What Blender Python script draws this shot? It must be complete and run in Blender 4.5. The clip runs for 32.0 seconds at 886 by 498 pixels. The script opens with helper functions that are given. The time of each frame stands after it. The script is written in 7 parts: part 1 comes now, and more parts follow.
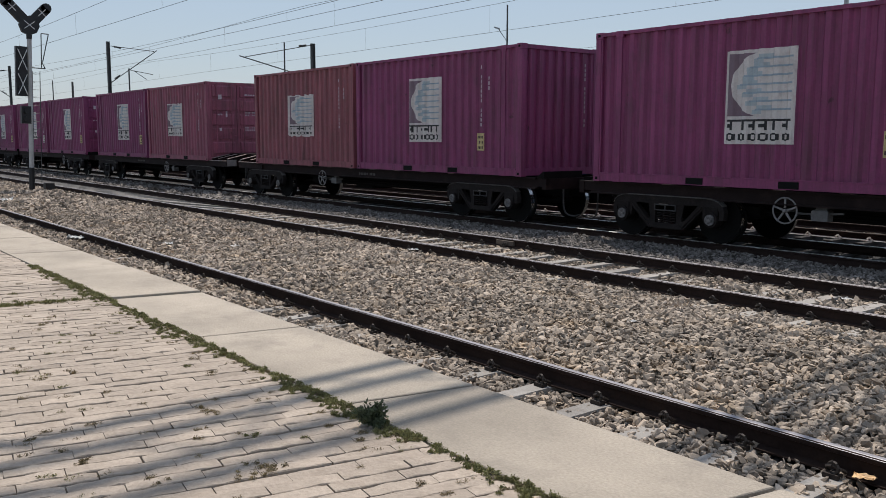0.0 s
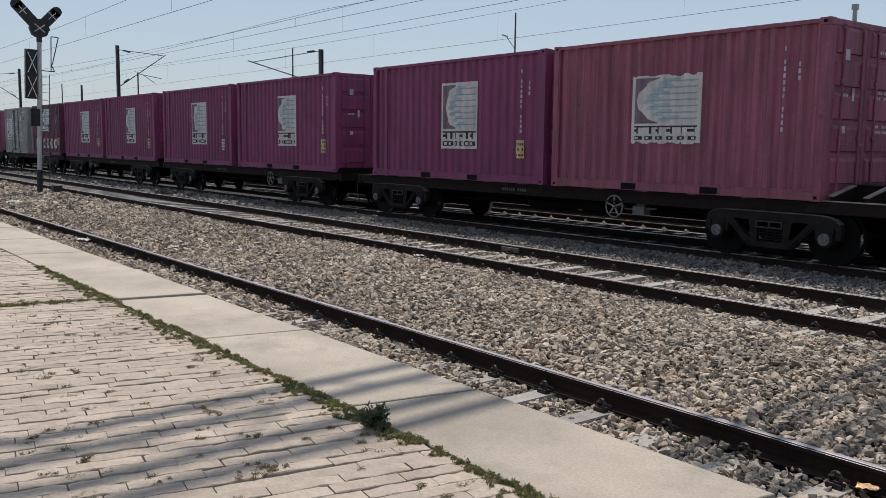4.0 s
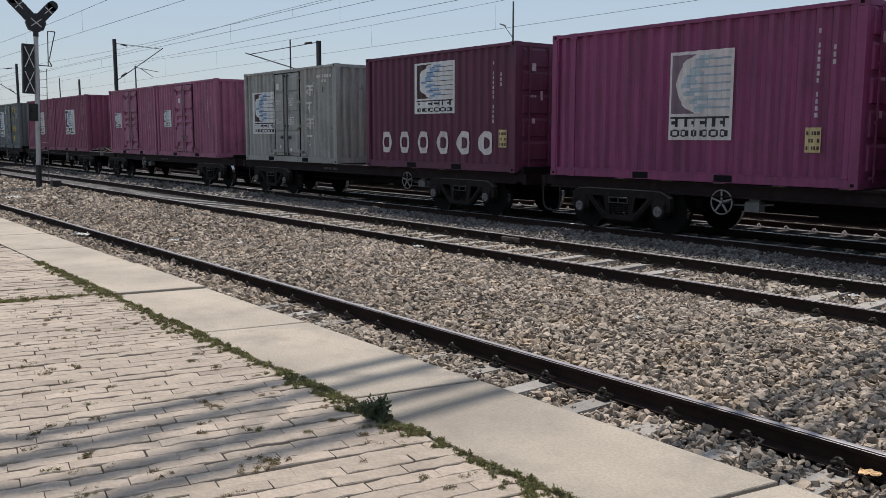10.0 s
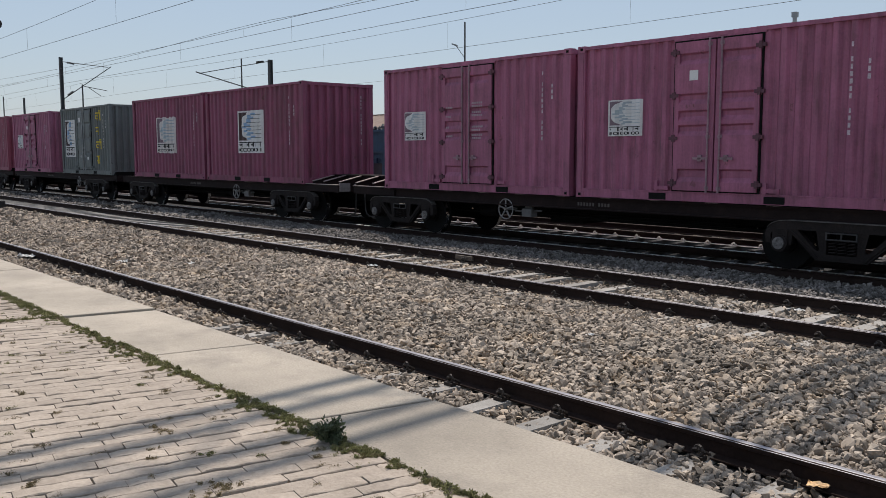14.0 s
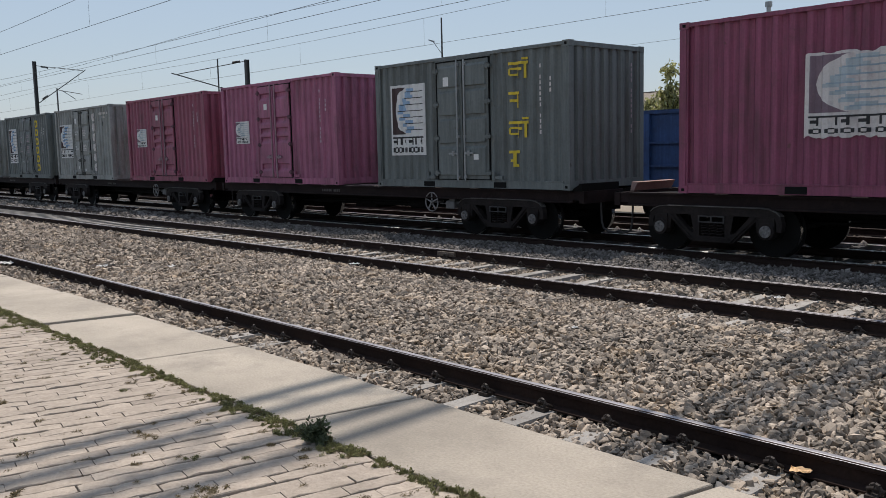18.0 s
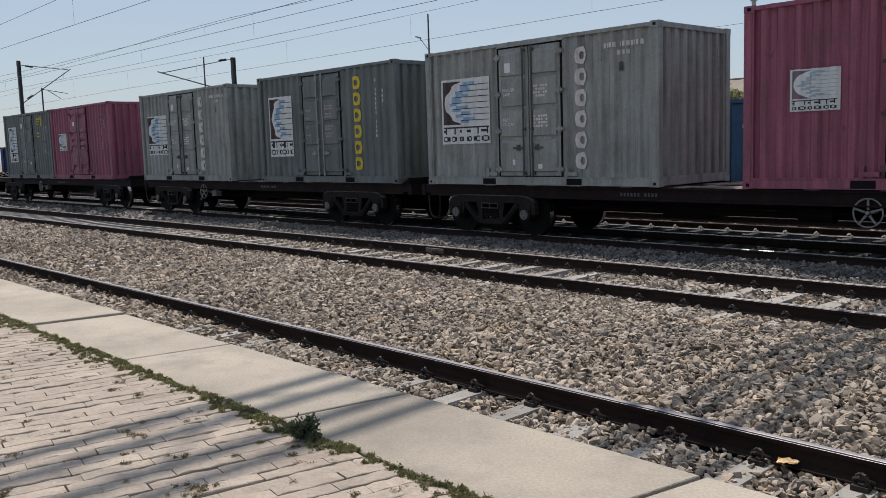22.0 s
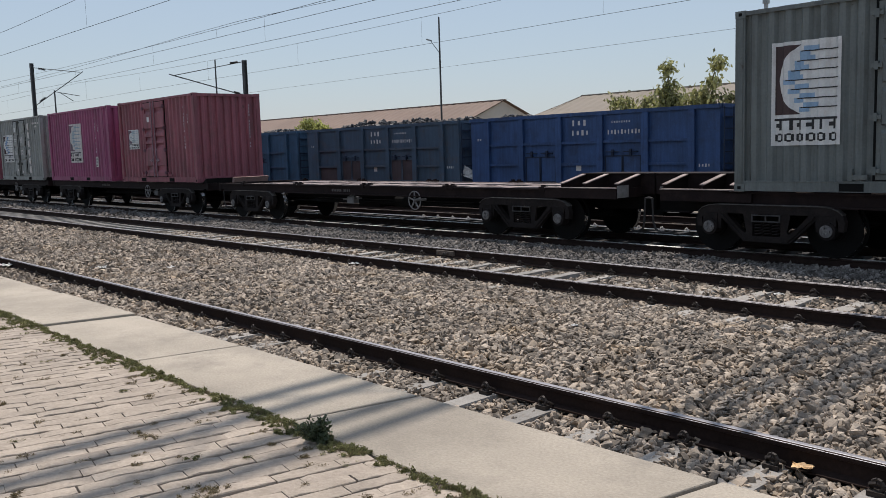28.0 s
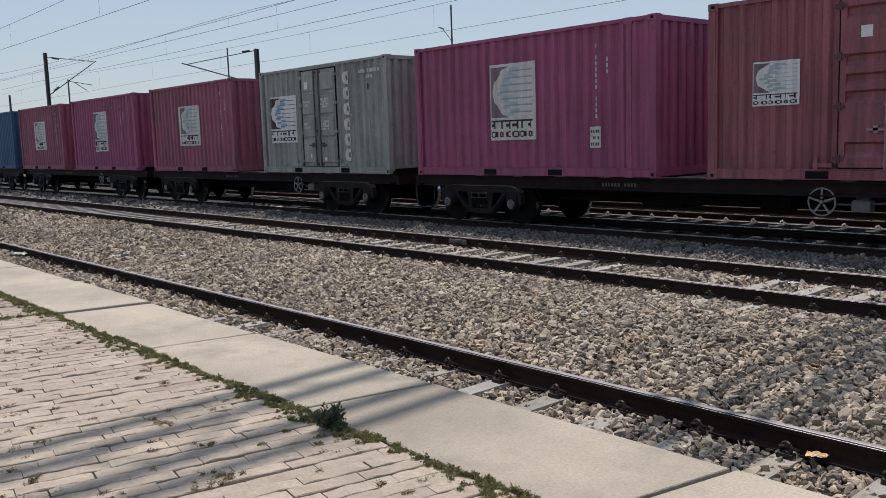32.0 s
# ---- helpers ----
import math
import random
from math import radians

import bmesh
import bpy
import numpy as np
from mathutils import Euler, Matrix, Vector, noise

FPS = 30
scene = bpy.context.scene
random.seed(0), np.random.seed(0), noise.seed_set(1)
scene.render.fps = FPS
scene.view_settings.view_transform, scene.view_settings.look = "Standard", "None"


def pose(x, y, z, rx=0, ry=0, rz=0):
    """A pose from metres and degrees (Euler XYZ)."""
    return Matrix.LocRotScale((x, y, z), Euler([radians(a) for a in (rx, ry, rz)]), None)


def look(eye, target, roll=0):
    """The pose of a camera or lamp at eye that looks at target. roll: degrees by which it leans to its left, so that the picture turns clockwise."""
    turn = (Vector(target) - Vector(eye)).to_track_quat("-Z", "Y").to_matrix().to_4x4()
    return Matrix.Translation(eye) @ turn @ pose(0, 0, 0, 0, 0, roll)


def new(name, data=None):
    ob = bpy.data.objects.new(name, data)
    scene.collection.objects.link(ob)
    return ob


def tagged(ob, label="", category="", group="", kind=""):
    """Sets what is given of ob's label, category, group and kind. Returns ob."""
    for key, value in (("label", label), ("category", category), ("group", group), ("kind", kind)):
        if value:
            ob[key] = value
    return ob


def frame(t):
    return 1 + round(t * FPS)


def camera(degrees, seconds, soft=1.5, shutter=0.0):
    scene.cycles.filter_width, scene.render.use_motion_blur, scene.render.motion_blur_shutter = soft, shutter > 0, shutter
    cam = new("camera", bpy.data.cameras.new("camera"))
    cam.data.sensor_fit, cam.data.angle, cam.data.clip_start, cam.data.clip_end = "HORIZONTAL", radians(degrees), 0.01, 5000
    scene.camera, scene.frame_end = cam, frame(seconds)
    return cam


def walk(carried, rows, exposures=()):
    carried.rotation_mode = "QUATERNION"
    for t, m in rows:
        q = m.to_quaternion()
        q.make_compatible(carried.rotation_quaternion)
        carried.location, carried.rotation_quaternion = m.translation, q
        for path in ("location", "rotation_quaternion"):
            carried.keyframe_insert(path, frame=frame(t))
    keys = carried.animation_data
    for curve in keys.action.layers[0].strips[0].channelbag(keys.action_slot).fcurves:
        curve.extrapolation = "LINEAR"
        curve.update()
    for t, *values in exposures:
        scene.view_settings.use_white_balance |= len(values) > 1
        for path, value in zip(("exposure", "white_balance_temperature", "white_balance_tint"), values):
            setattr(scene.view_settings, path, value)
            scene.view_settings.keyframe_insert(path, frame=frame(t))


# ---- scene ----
import itertools

# ---------- camera ----------
# seconds, eye, yaw to the left of +y, pitch up, roll
PATH = [
    (0, -0.002, -0.014, 1.879, 51.78, -7.19, 0.11),
    (0.5, -0.001, -0.013, 1.880, 51.76, -7.06, 0.21),
    (1, -0.000, -0.014, 1.882, 51.76, -6.97, 0.20),
    (1.5, 0.006, -0.017, 1.879, 51.64, -6.97, 0.10),
    (2, 0.014, -0.018, 1.881, 51.62, -6.85, 0.19),
    (2.5, 0.022, -0.016, 1.877, 51.64, -6.77, 0.33),
    (3, 0.016, -0.013, 1.872, 51.76, -6.64, 0.39),
    (3.5, 0.013, -0.013, 1.869, 51.94, -6.63, 0.58),
    (5.5, 0.008, -0.007, 1.864, 52.82, -7.18, 0.66),
    (6, 0.007, -0.005, 1.865, 52.56, -7.40, 0.61),
    (6.5, 0.002, -0.003, 1.860, 52.20, -7.53, 0.66),
    (7, 0.004, -0.006, 1.863, 52.08, -7.78, 0.61),
    (7.5, -0.005, -0.004, 1.864, 52.10, -7.87, 0.59),
    (8, -0.002, -0.007, 1.865, 52.05, -7.86, 0.53),
    (8.5, -0.005, -0.003, 1.865, 51.99, -7.84, 0.45),
    (9, -0.003, -0.003, 1.868, 52.03, -7.67, 0.32),
    (9.5, 0.005, -0.003, 1.870, 52.12, -7.53, 0.11),
    (10, 0.003, -0.004, 1.868, 52.18, -7.37, 0.04),
    (10.5, 0.002, -0.002, 1.866, 52.21, -7.19, -0.03),
    (11, 0.005, -0.006, 1.870, 52.22, -6.91, -0.14),
    (11.5, 0.005, -0.003, 1.871, 51.80, -6.70, -0.13),
    (12, 0.007, -0.005, 1.869, 51.22, -6.50, -0.13),
    (12.5, 0.003, -0.002, 1.870, 50.67, -6.45, -0.08),
    (13, 0.002, -0.001, 1.871, 49.99, -6.39, -0.09),
    (13.5, 0.002, -0.000, 1.872, 49.53, -6.31, -0.08),
    (14, 0.003, -0.002, 1.871, 49.14, -6.15, -0.05),
    (14.5, 0.002, -0.001, 1.876, 48.66, -5.99, -0.11),
    (16.5, 0.007, -0.004, 1.873, 48.31, -6.18, -0.80),
    (17, 0.008, -0.001, 1.872, 48.10, -6.24, -0.97),
    (17.5, 0.011, -0.005, 1.874, 47.90, -6.40, -1.17),
    (18, 0.013, -0.003, 1.878, 47.97, -6.42, -1.34),
    (18.5, 0.019, -0.003, 1.876, 47.80, -6.53, -1.50),
    (19, 0.019, -0.002, 1.877, 47.63, -6.55, -1.60),
    (19.5, 0.025, -0.002, 1.880, 47.57, -6.58, -1.76),
    (20, 0.030, -0.003, 1.883, 47.58, -6.54, -1.85),
    (20.5, 0.028, -0.001, 1.880, 47.65, -6.42, -1.91),
    (21, 0.033, -0.009, 1.882, 47.74, -6.31, -1.95),
    (21.5, 0.034, -0.009, 1.875, 47.54, -6.50, -1.86),
    (22, 0.026, -0.006, 1.877, 47.25, -6.66, -1.81),
    (22.5, 0.016, 0.001, 1.872, 47.10, -6.72, -1.85),
    (23, 0.019, -0.007, 1.875, 46.97, -7.00, -1.88),
    (23.5, 0.019, -0.004, 1.872, 46.80, -7.18, -1.79),
    (24, 0.008, -0.002, 1.873, 46.90, -7.35, -1.73),
    (24.5, 0.002, 0.000, 1.871, 47.33, -7.06, -1.74),
    (25, 0.005, 0.001, 1.873, 47.78, -6.83, -1.69),
    (25.5, 0.006, -0.001, 1.874, 47.73, -6.63, -1.73),
    (27.5, 0.002, -0.001, 1.870, 47.72, -6.35, -1.71),
    (28, 0.001, 0.001, 1.869, 47.90, -6.46, -1.73),
    (28.5, -0.002, -0.000, 1.866, 48.08, -6.63, -1.77),
    (29, -0.002, 0.000, 1.867, 48.36, -6.90, -1.74),
    (29.5, -0.003, -0.001, 1.869, 48.62, -7.01, -1.76),
    (30, 0.001, -0.001, 1.866, 48.66, -7.08, -1.77),
    (30.5, -0.003, 0.000, 1.866, 48.58, -7.11, -1.74),
    (31, -0.003, -0.000, 1.869, 48.64, -7.11, -1.74),
    (31.5, 0.004, -0.003, 1.866, 48.63, -7.16, -1.81),
    (32, -0.004, -0.002, 1.865, 48.72, -7.17, -1.84),
]
cam = camera(53.6, 32.0, soft=0.8)


def aim(x, y, z, yaw, pitch, roll):
    a, b = radians(yaw), radians(pitch)
    way = Vector((-math.sin(a) * math.cos(b), math.cos(a) * math.cos(b), math.sin(b)))
    return look((x, y, z), Vector((x, y, z)) + way, roll)


walk(cam, [(t, aim(*row)) for t, *row in PATH])

# way run by the train at each full second
RUN = [-0.00, 5.81, 11.68, 17.64, 23.67, 29.79, 35.99, 42.28, 48.63, 55.02, 61.42, 67.81, 74.16, 80.50, 86.81, 93.12, 99.41, 105.69, 111.95, 118.20, 124.42, 130.64, 136.85, 143.07, 149.28, 155.48, 161.67, 167.85, 174.00, 180.13, 186.22, 192.28, 198.32]


# ---------- light ----------
SUN_DIR = Vector((-0.36, 0.225, 1.0)).normalized()
world = bpy.data.worlds.new("sky")
scene.world = world
world.use_nodes = True
wn = world.node_tree
sky = wn.nodes.new("ShaderNodeTexSky")
sky.sky_type = "NISHITA"
sky.sun_disc = False
sky.sun_elevation = math.asin(SUN_DIR.z)
sky.sun_rotation = math.atan2(SUN_DIR.x, SUN_DIR.y)
sky.air_density, sky.dust_density, sky.ozone_density = 1.2, 0.7, 1.5
haze = wn.nodes.new("ShaderNodeMix")
haze.data_type = "RGBA"
haze.inputs[0].default_value = 0.62
haze.inputs[7].default_value = (4.25, 5.05, 6.35, 1)
wn.links.new(sky.outputs[0], haze.inputs[6])
wn.links.new(haze.outputs[2], wn.nodes["Background"].inputs[0])
wn.nodes["Background"].inputs[1].default_value = 0.105
sun_data = bpy.data.lights.new("sun", "SUN")
sun_data.energy, sun_data.angle, sun_data.color = 4.0, radians(0.6), (1.0, 0.918, 0.838)
sun = new("sun", sun_data)
sun.rotation_mode = "QUATERNION"
sun.rotation_quaternion = SUN_DIR.to_track_quat("Z", "Y")
scene.view_settings.exposure = 0.0


# ---------- materials ----------
MATS = {}


def mat(name, color, rough=0.7, metal=0.0, var=0.15, scale=6.0, bump=0.0, fine=40.0, dirt=None, dirt_amount=0.0, island=0.0,
        random_ob=0.0, spec=0.5, streak=0.0, thin=0.0, grime=None, chips=None):
    """A procedural surface: base colour varied at two scales, stains, vertical streaks, bump, and a shade per piece."""
    if name in MATS:
        return MATS[name]
    m = bpy.data.materials.new(name)
    m.use_nodes = True
    nt = m.node_tree
    bsdf = nt.nodes["Principled BSDF"]
    bsdf.inputs["Roughness"].default_value = rough
    bsdf.inputs["Metallic"].default_value = metal
    bsdf.inputs["Specular IOR Level"].default_value = spec
    coord = nt.nodes.new("ShaderNodeTexCoord")
    own, far, at = nt.nodes.new("ShaderNodeObjectInfo"), nt.nodes.new("ShaderNodeMath"), nt.nodes.new("ShaderNodeVectorMath")
    far.operation, far.inputs[1].default_value = "MULTIPLY", 53.0
    nt.links.new(own.outputs["Random"], far.inputs[0])
    nt.links.new(coord.outputs["Object"], at.inputs[0])
    nt.links.new(far.outputs[0], at.inputs[1])

    def noise_tex(sc, detail, rough_n=0.6, stretch=None):
        n = nt.nodes.new("ShaderNodeTexNoise")
        n.inputs["Scale"].default_value, n.inputs["Detail"].default_value, n.inputs["Roughness"].default_value = sc, detail, rough_n
        if stretch:
            mp = nt.nodes.new("ShaderNodeMapping")
            mp.inputs["Scale"].default_value = stretch
            nt.links.new(at.outputs[0], mp.inputs[0])
            nt.links.new(mp.outputs[0], n.inputs["Vector"])
        else:
            nt.links.new(at.outputs[0], n.inputs["Vector"])
        return n

    def mixc(kind, a, b, fac):
        mx = nt.nodes.new("ShaderNodeMix")
        mx.data_type, mx.blend_type = "RGBA", kind
        for sock, v in ((mx.inputs[6], a), (mx.inputs[7], b), (mx.inputs[0], fac)):
            if isinstance(v, (tuple, list)):
                sock.default_value = (*v, 1)
            elif isinstance(v, (int, float)):
                sock.default_value = v
            else:
                nt.links.new(v, sock)
        return mx.outputs[2]

    def spread(value, lo, hi):
        r = nt.nodes.new("ShaderNodeMapRange")
        r.inputs["From Min"].default_value, r.inputs["From Max"].default_value = 0.3, 0.7
        r.inputs["To Min"].default_value, r.inputs["To Max"].default_value = lo, hi
        nt.links.new(value, r.inputs[0])
        return r.outputs[0]

    n1, n2 = noise_tex(scale * 0.25, 4), noise_tex(fine, 3)
    out = mixc("MULTIPLY", color, spread(n1.outputs[0], 1 - var, 1 + var), 1.0)
    out = mixc("MULTIPLY", out, spread(n2.outputs[0], 1 - var * 0.7, 1 + var * 0.7), 1.0)
    if dirt:
        nd = noise_tex(scale * 0.6, 6, 0.75)
        ramp = nt.nodes.new("ShaderNodeMapRange")
        ramp.inputs["From Min"].default_value, ramp.inputs["From Max"].default_value = 0.5, 0.72
        ramp.inputs["To Max"].default_value = dirt_amount
        nt.links.new(nd.outputs[0], ramp.inputs[0])
        out = mixc("MIX", out, dirt, ramp.outputs[0])
    if streak:
        ns = noise_tex(1.0, 5, 0.7, (9.0, 9.0, 0.5))
        out = mixc("MULTIPLY", out, spread(ns.outputs[0], 1 - streak, 1 + streak * 0.6), 1.0)
    if grime:
        ng = noise_tex(1.0, 6, 0.72, (2.6, 2.6, 0.45))
        rg = nt.nodes.new("ShaderNodeMapRange")
        rg.inputs["From Min"].default_value, rg.inputs["From Max"].default_value, rg.inputs["To Max"].default_value = 0.50, 0.78, 0.75
        nt.links.new(ng.outputs[0], rg.inputs[0])
        out = mixc("MIX", out, grime, rg.outputs[0])
    if chips:
        for sc, lo, hi, stretch in ((1.0, 0.66, 0.70, (3.2, 3.2, 2.2)), (1.0, 0.69, 0.74, (22.0, 22.0, 1.6))):
            nc = noise_tex(sc, 8, 0.68, stretch)
            rc = nt.nodes.new("ShaderNodeMapRange")
            rc.inputs["From Min"].default_value, rc.inputs["From Max"].default_value, rc.inputs["To Max"].default_value = lo, hi, 0.7
            nt.links.new(nc.outputs[0], rc.inputs[0])
            out = mixc("MIX", out, chips, rc.outputs[0])
    if island:
        geo = nt.nodes.new("ShaderNodeNewGeometry")
        r = nt.nodes.new("ShaderNodeMapRange")
        r.inputs["To Min"].default_value, r.inputs["To Max"].default_value = 1 - island, 1 + island
        nt.links.new(geo.outputs["Random Per Island"], r.inputs[0])
        out = mixc("MULTIPLY", out, r.outputs[0], 1.0)
    if random_ob:
        inf = nt.nodes.new("ShaderNodeObjectInfo")
        r = nt.nodes.new("ShaderNodeMapRange")
        r.inputs["To Min"].default_value, r.inputs["To Max"].default_value = 1 - random_ob, 1 + random_ob
        nt.links.new(inf.outputs["Random"], r.inputs[0])
        out = mixc("MULTIPLY", out, r.outputs[0], 1.0)
    nt.links.new(out, bsdf.inputs["Base Color"])
    if bump:
        b = nt.nodes.new("ShaderNodeBump")
        b.inputs["Strength"].default_value, b.inputs["Distance"].default_value = 0.6, bump
        nt.links.new(n2.outputs[0], b.inputs["Height"])
        nt.links.new(b.outputs[0], bsdf.inputs["Normal"])
    if thin:
        tr, mx = nt.nodes.new("ShaderNodeBsdfTranslucent"), nt.nodes.new("ShaderNodeMixShader")
        mx.inputs[0].default_value = thin
        nt.links.new(out, tr.inputs[0])
        nt.links.new(bsdf.outputs[0], mx.inputs[1])
        nt.links.new(tr.outputs[0], mx.inputs[2])
        nt.links.new(mx.outputs[0], nt.nodes["Material Output"].inputs[0])
    MATS[name] = m
    return m


M_PINK = mat("magenta_paint", (0.232, 0.043, 0.126), 0.6, var=0.12, scale=2.5, fine=25, dirt=(0.10, 0.035, 0.06), dirt_amount=0.45, streak=0.30, grime=(0.08, 0.035, 0.045), chips=(0.05, 0.022, 0.022))
M_ROSE = mat("rose_paint", (0.352, 0.113, 0.192), 0.6, var=0.12, scale=2.5, fine=25, dirt=(0.14, 0.055, 0.075), dirt_amount=0.5, streak=0.30, grime=(0.075, 0.04, 0.035), chips=(0.1, 0.04, 0.035))
M_BROWN = mat("faded_red_paint", (0.285, 0.086, 0.108), 0.6, var=0.14, scale=2.5, fine=25, dirt=(0.16, 0.085, 0.075), dirt_amount=0.5, streak=0.42, grime=(0.075, 0.04, 0.035), chips=(0.06, 0.03, 0.022))
M_RED = mat("dusty_red_paint", (0.300, 0.082, 0.128), 0.6, var=0.14, scale=2.5, fine=25, dirt=(0.15, 0.075, 0.07), dirt_amount=0.5, streak=0.40, grime=(0.10, 0.05, 0.054), chips=(0.09, 0.04, 0.03))
M_WINE = mat("wine_red_paint", (0.250, 0.062, 0.116), 0.6, var=0.14, scale=2.5, fine=25, dirt=(0.13, 0.06, 0.06), dirt_amount=0.5, streak=0.36, grime=(0.07, 0.035, 0.035), chips=(0.09, 0.04, 0.03))
M_CERISE = mat("cerise_paint", (0.312, 0.071, 0.157), 0.6, var=0.12, scale=2.5, fine=25, dirt=(0.13, 0.045, 0.065), dirt_amount=0.4, streak=0.28, grime=(0.10, 0.042, 0.05), chips=(0.09, 0.035, 0.035))
M_MAROON = mat("maroon_paint", (0.118, 0.026, 0.060), 0.6, var=0.12, scale=2.5, fine=25, dirt=(0.07, 0.03, 0.035), dirt_amount=0.3, streak=0.28, grime=(0.05, 0.025, 0.028), chips=(0.16, 0.09, 0.08))
M_GREY = mat("light_grey_paint", (0.345, 0.340, 0.308), 0.6, var=0.12, scale=2.5, fine=25, dirt=(0.17, 0.16, 0.14), dirt_amount=0.5, streak=0.25, grime=(0.11, 0.10, 0.08), chips=(0.1, 0.07, 0.05))
M_DARKGREY = mat("dark_grey_paint", (0.145, 0.163, 0.157), 0.6, var=0.12, scale=2.5, fine=25, dirt=(0.07, 0.07, 0.06), dirt_amount=0.4, streak=0.25, grime=(0.05, 0.048, 0.042), chips=(0.06, 0.045, 0.035))
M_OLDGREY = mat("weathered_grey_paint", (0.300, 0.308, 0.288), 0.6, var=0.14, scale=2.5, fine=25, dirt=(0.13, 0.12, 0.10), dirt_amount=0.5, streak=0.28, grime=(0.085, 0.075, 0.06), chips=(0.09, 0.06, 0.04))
M_BLUEBOX = mat("blue_container_paint", (0.032, 0.095, 0.19), 0.6, var=0.1, scale=2.5, fine=25, streak=0.15)
M_WHITE = mat("white_print", (0.70, 0.70, 0.68), 0.6, var=0.08, scale=5, dirt=(0.42, 0.38, 0.36), dirt_amount=0.45)
M_FADED = mat("faded_white_print", (0.64, 0.60, 0.57), 0.6, var=0.10, scale=5, dirt=(0.38, 0.28, 0.28), dirt_amount=0.6)
M_BLACK = mat("black_print", (0.02, 0.02, 0.022), 0.6, var=0.2)
M_DARKRED = mat("dark_brown_print", (0.055, 0.03, 0.03), 0.6, var=0.2)
M_LBLUE = mat("light_blue_print", (0.27, 0.41, 0.57), 0.6, var=0.12)
M_PALE = mat("pale_teal_print", (0.40, 0.47, 0.50), 0.6, var=0.12, scale=5, dirt=(0.36, 0.32, 0.32), dirt_amount=0.5)
M_MAUVE = mat("faded_mauve_print", (0.19, 0.13, 0.16), 0.6, var=0.15, scale=5)
M_MIST = mat("faded_blue_print", (0.30, 0.38, 0.44), 0.6, var=0.12, scale=5)
M_YELLOW = mat("yellow_print", (0.66, 0.50, 0.04), 0.6, var=0.12)
M_STICKER = mat("amber_sticker", (0.56, 0.45, 0.22), 0.6, var=0.2, scale=20)
M_CODE = mat("worn_code_print", (0.34, 0.27, 0.29), 0.7, var=0.2, scale=20)
M_WORN = mat("worn_white_print", (0.50, 0.43, 0.46), 0.7, var=0.3, scale=30)
M_DIM = mat("dim_grey_print", (0.085, 0.075, 0.07), 0.7, var=0.2)
# oily bed, blackened further to carry the shade under the train
M_OILSHADE = mat("oily_ballast_in_shade", (0.022, 0.020, 0.018), 0.9, var=0.3, scale=20, bump=0.06, fine=26)
M_PLUM = mat("grimy_plum_trim", (0.105, 0.042, 0.058), 0.7, var=0.25, scale=10)
# pale pink that paints the highlight along the lock rods
M_LOCKLIT = mat("highlight_pink_rod_paint", (0.27, 0.17, 0.20), 0.5, var=0.25, scale=12)
M_SLATE = mat("grimy_grey_trim", (0.075, 0.078, 0.072), 0.7, var=0.25, scale=10)
# black for door seals, and for painted shade in recesses and openings
M_SEALSHADE = mat("black_seal_and_recess_shade", (0.010, 0.010, 0.010), 0.85, var=0.2, spec=0.1)
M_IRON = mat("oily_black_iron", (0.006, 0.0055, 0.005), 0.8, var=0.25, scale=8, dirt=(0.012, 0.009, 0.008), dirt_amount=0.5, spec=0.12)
M_CAST = mat("cast_steel_frame", (0.021, 0.0175, 0.0165), 0.75, var=0.3, scale=8, dirt=(0.045, 0.034, 0.030), dirt_amount=0.5, spec=0.10)
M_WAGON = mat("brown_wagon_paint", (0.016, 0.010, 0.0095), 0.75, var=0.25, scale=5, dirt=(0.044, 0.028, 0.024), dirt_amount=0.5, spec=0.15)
# dusty deck; also the pale colour for sunlit flange edges
M_DECK = mat("dusty_sunlit_deck_steel", (0.30, 0.235, 0.215), 0.75, var=0.3, scale=6, dirt=(0.09, 0.055, 0.048), dirt_amount=0.7)
M_HOSE = mat("worn_grey_hose", (0.040, 0.038, 0.037), 0.7, var=0.25, scale=30)
M_VALVE = mat("dusty_grey_valve_paint", (0.13, 0.125, 0.12), 0.75, var=0.2, scale=30)
M_FLAP = mat("dusty_flap_paint", (0.30, 0.20, 0.175), 0.8, var=0.25, scale=8, spec=0.2)
# dust colour that also paints the light along frame tops
M_DUSTLIT = mat("dusty_lit_cast_steel", (0.105, 0.096, 0.088), 0.95, var=0.45, scale=14, dirt=(0.03, 0.027, 0.025), dirt_amount=0.8, spec=0.1)
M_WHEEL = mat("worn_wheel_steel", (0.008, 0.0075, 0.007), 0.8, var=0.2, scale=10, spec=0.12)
M_TREAD = mat("polished_tread_steel", (0.55, 0.55, 0.54), 0.25, metal=1.0, var=0.08)
M_CAP = mat("bare_axle_cap_steel", (0.16, 0.152, 0.148), 0.55, metal=0.3, var=0.45, scale=60)
M_STEEL = mat("galvanised_steel", (0.32, 0.33, 0.33), 0.5, metal=0.6, var=0.12)
M_GRIP = mat("worn_hand_wheel_paint", (0.24, 0.23, 0.225), 0.6, metal=0.2, var=0.2, scale=30)
M_MAST = mat("weathered_mast_steel", (0.06, 0.062, 0.062), 0.6, metal=0.3, var=0.15)
M_WIRE = mat("copper_wire_dark", (0.06, 0.06, 0.06), 0.5, metal=0.5)
M_RAIL = mat("brown_rail_steel", (0.030, 0.0195, 0.0165), 0.8, spec=0.10, var=0.25, scale=10, dirt=(0.036, 0.023, 0.016), dirt_amount=0.5)
M_HEAD = mat("polished_rail_head", (0.84, 0.83, 0.81), 0.38, metal=0.35, var=0.08, scale=20)
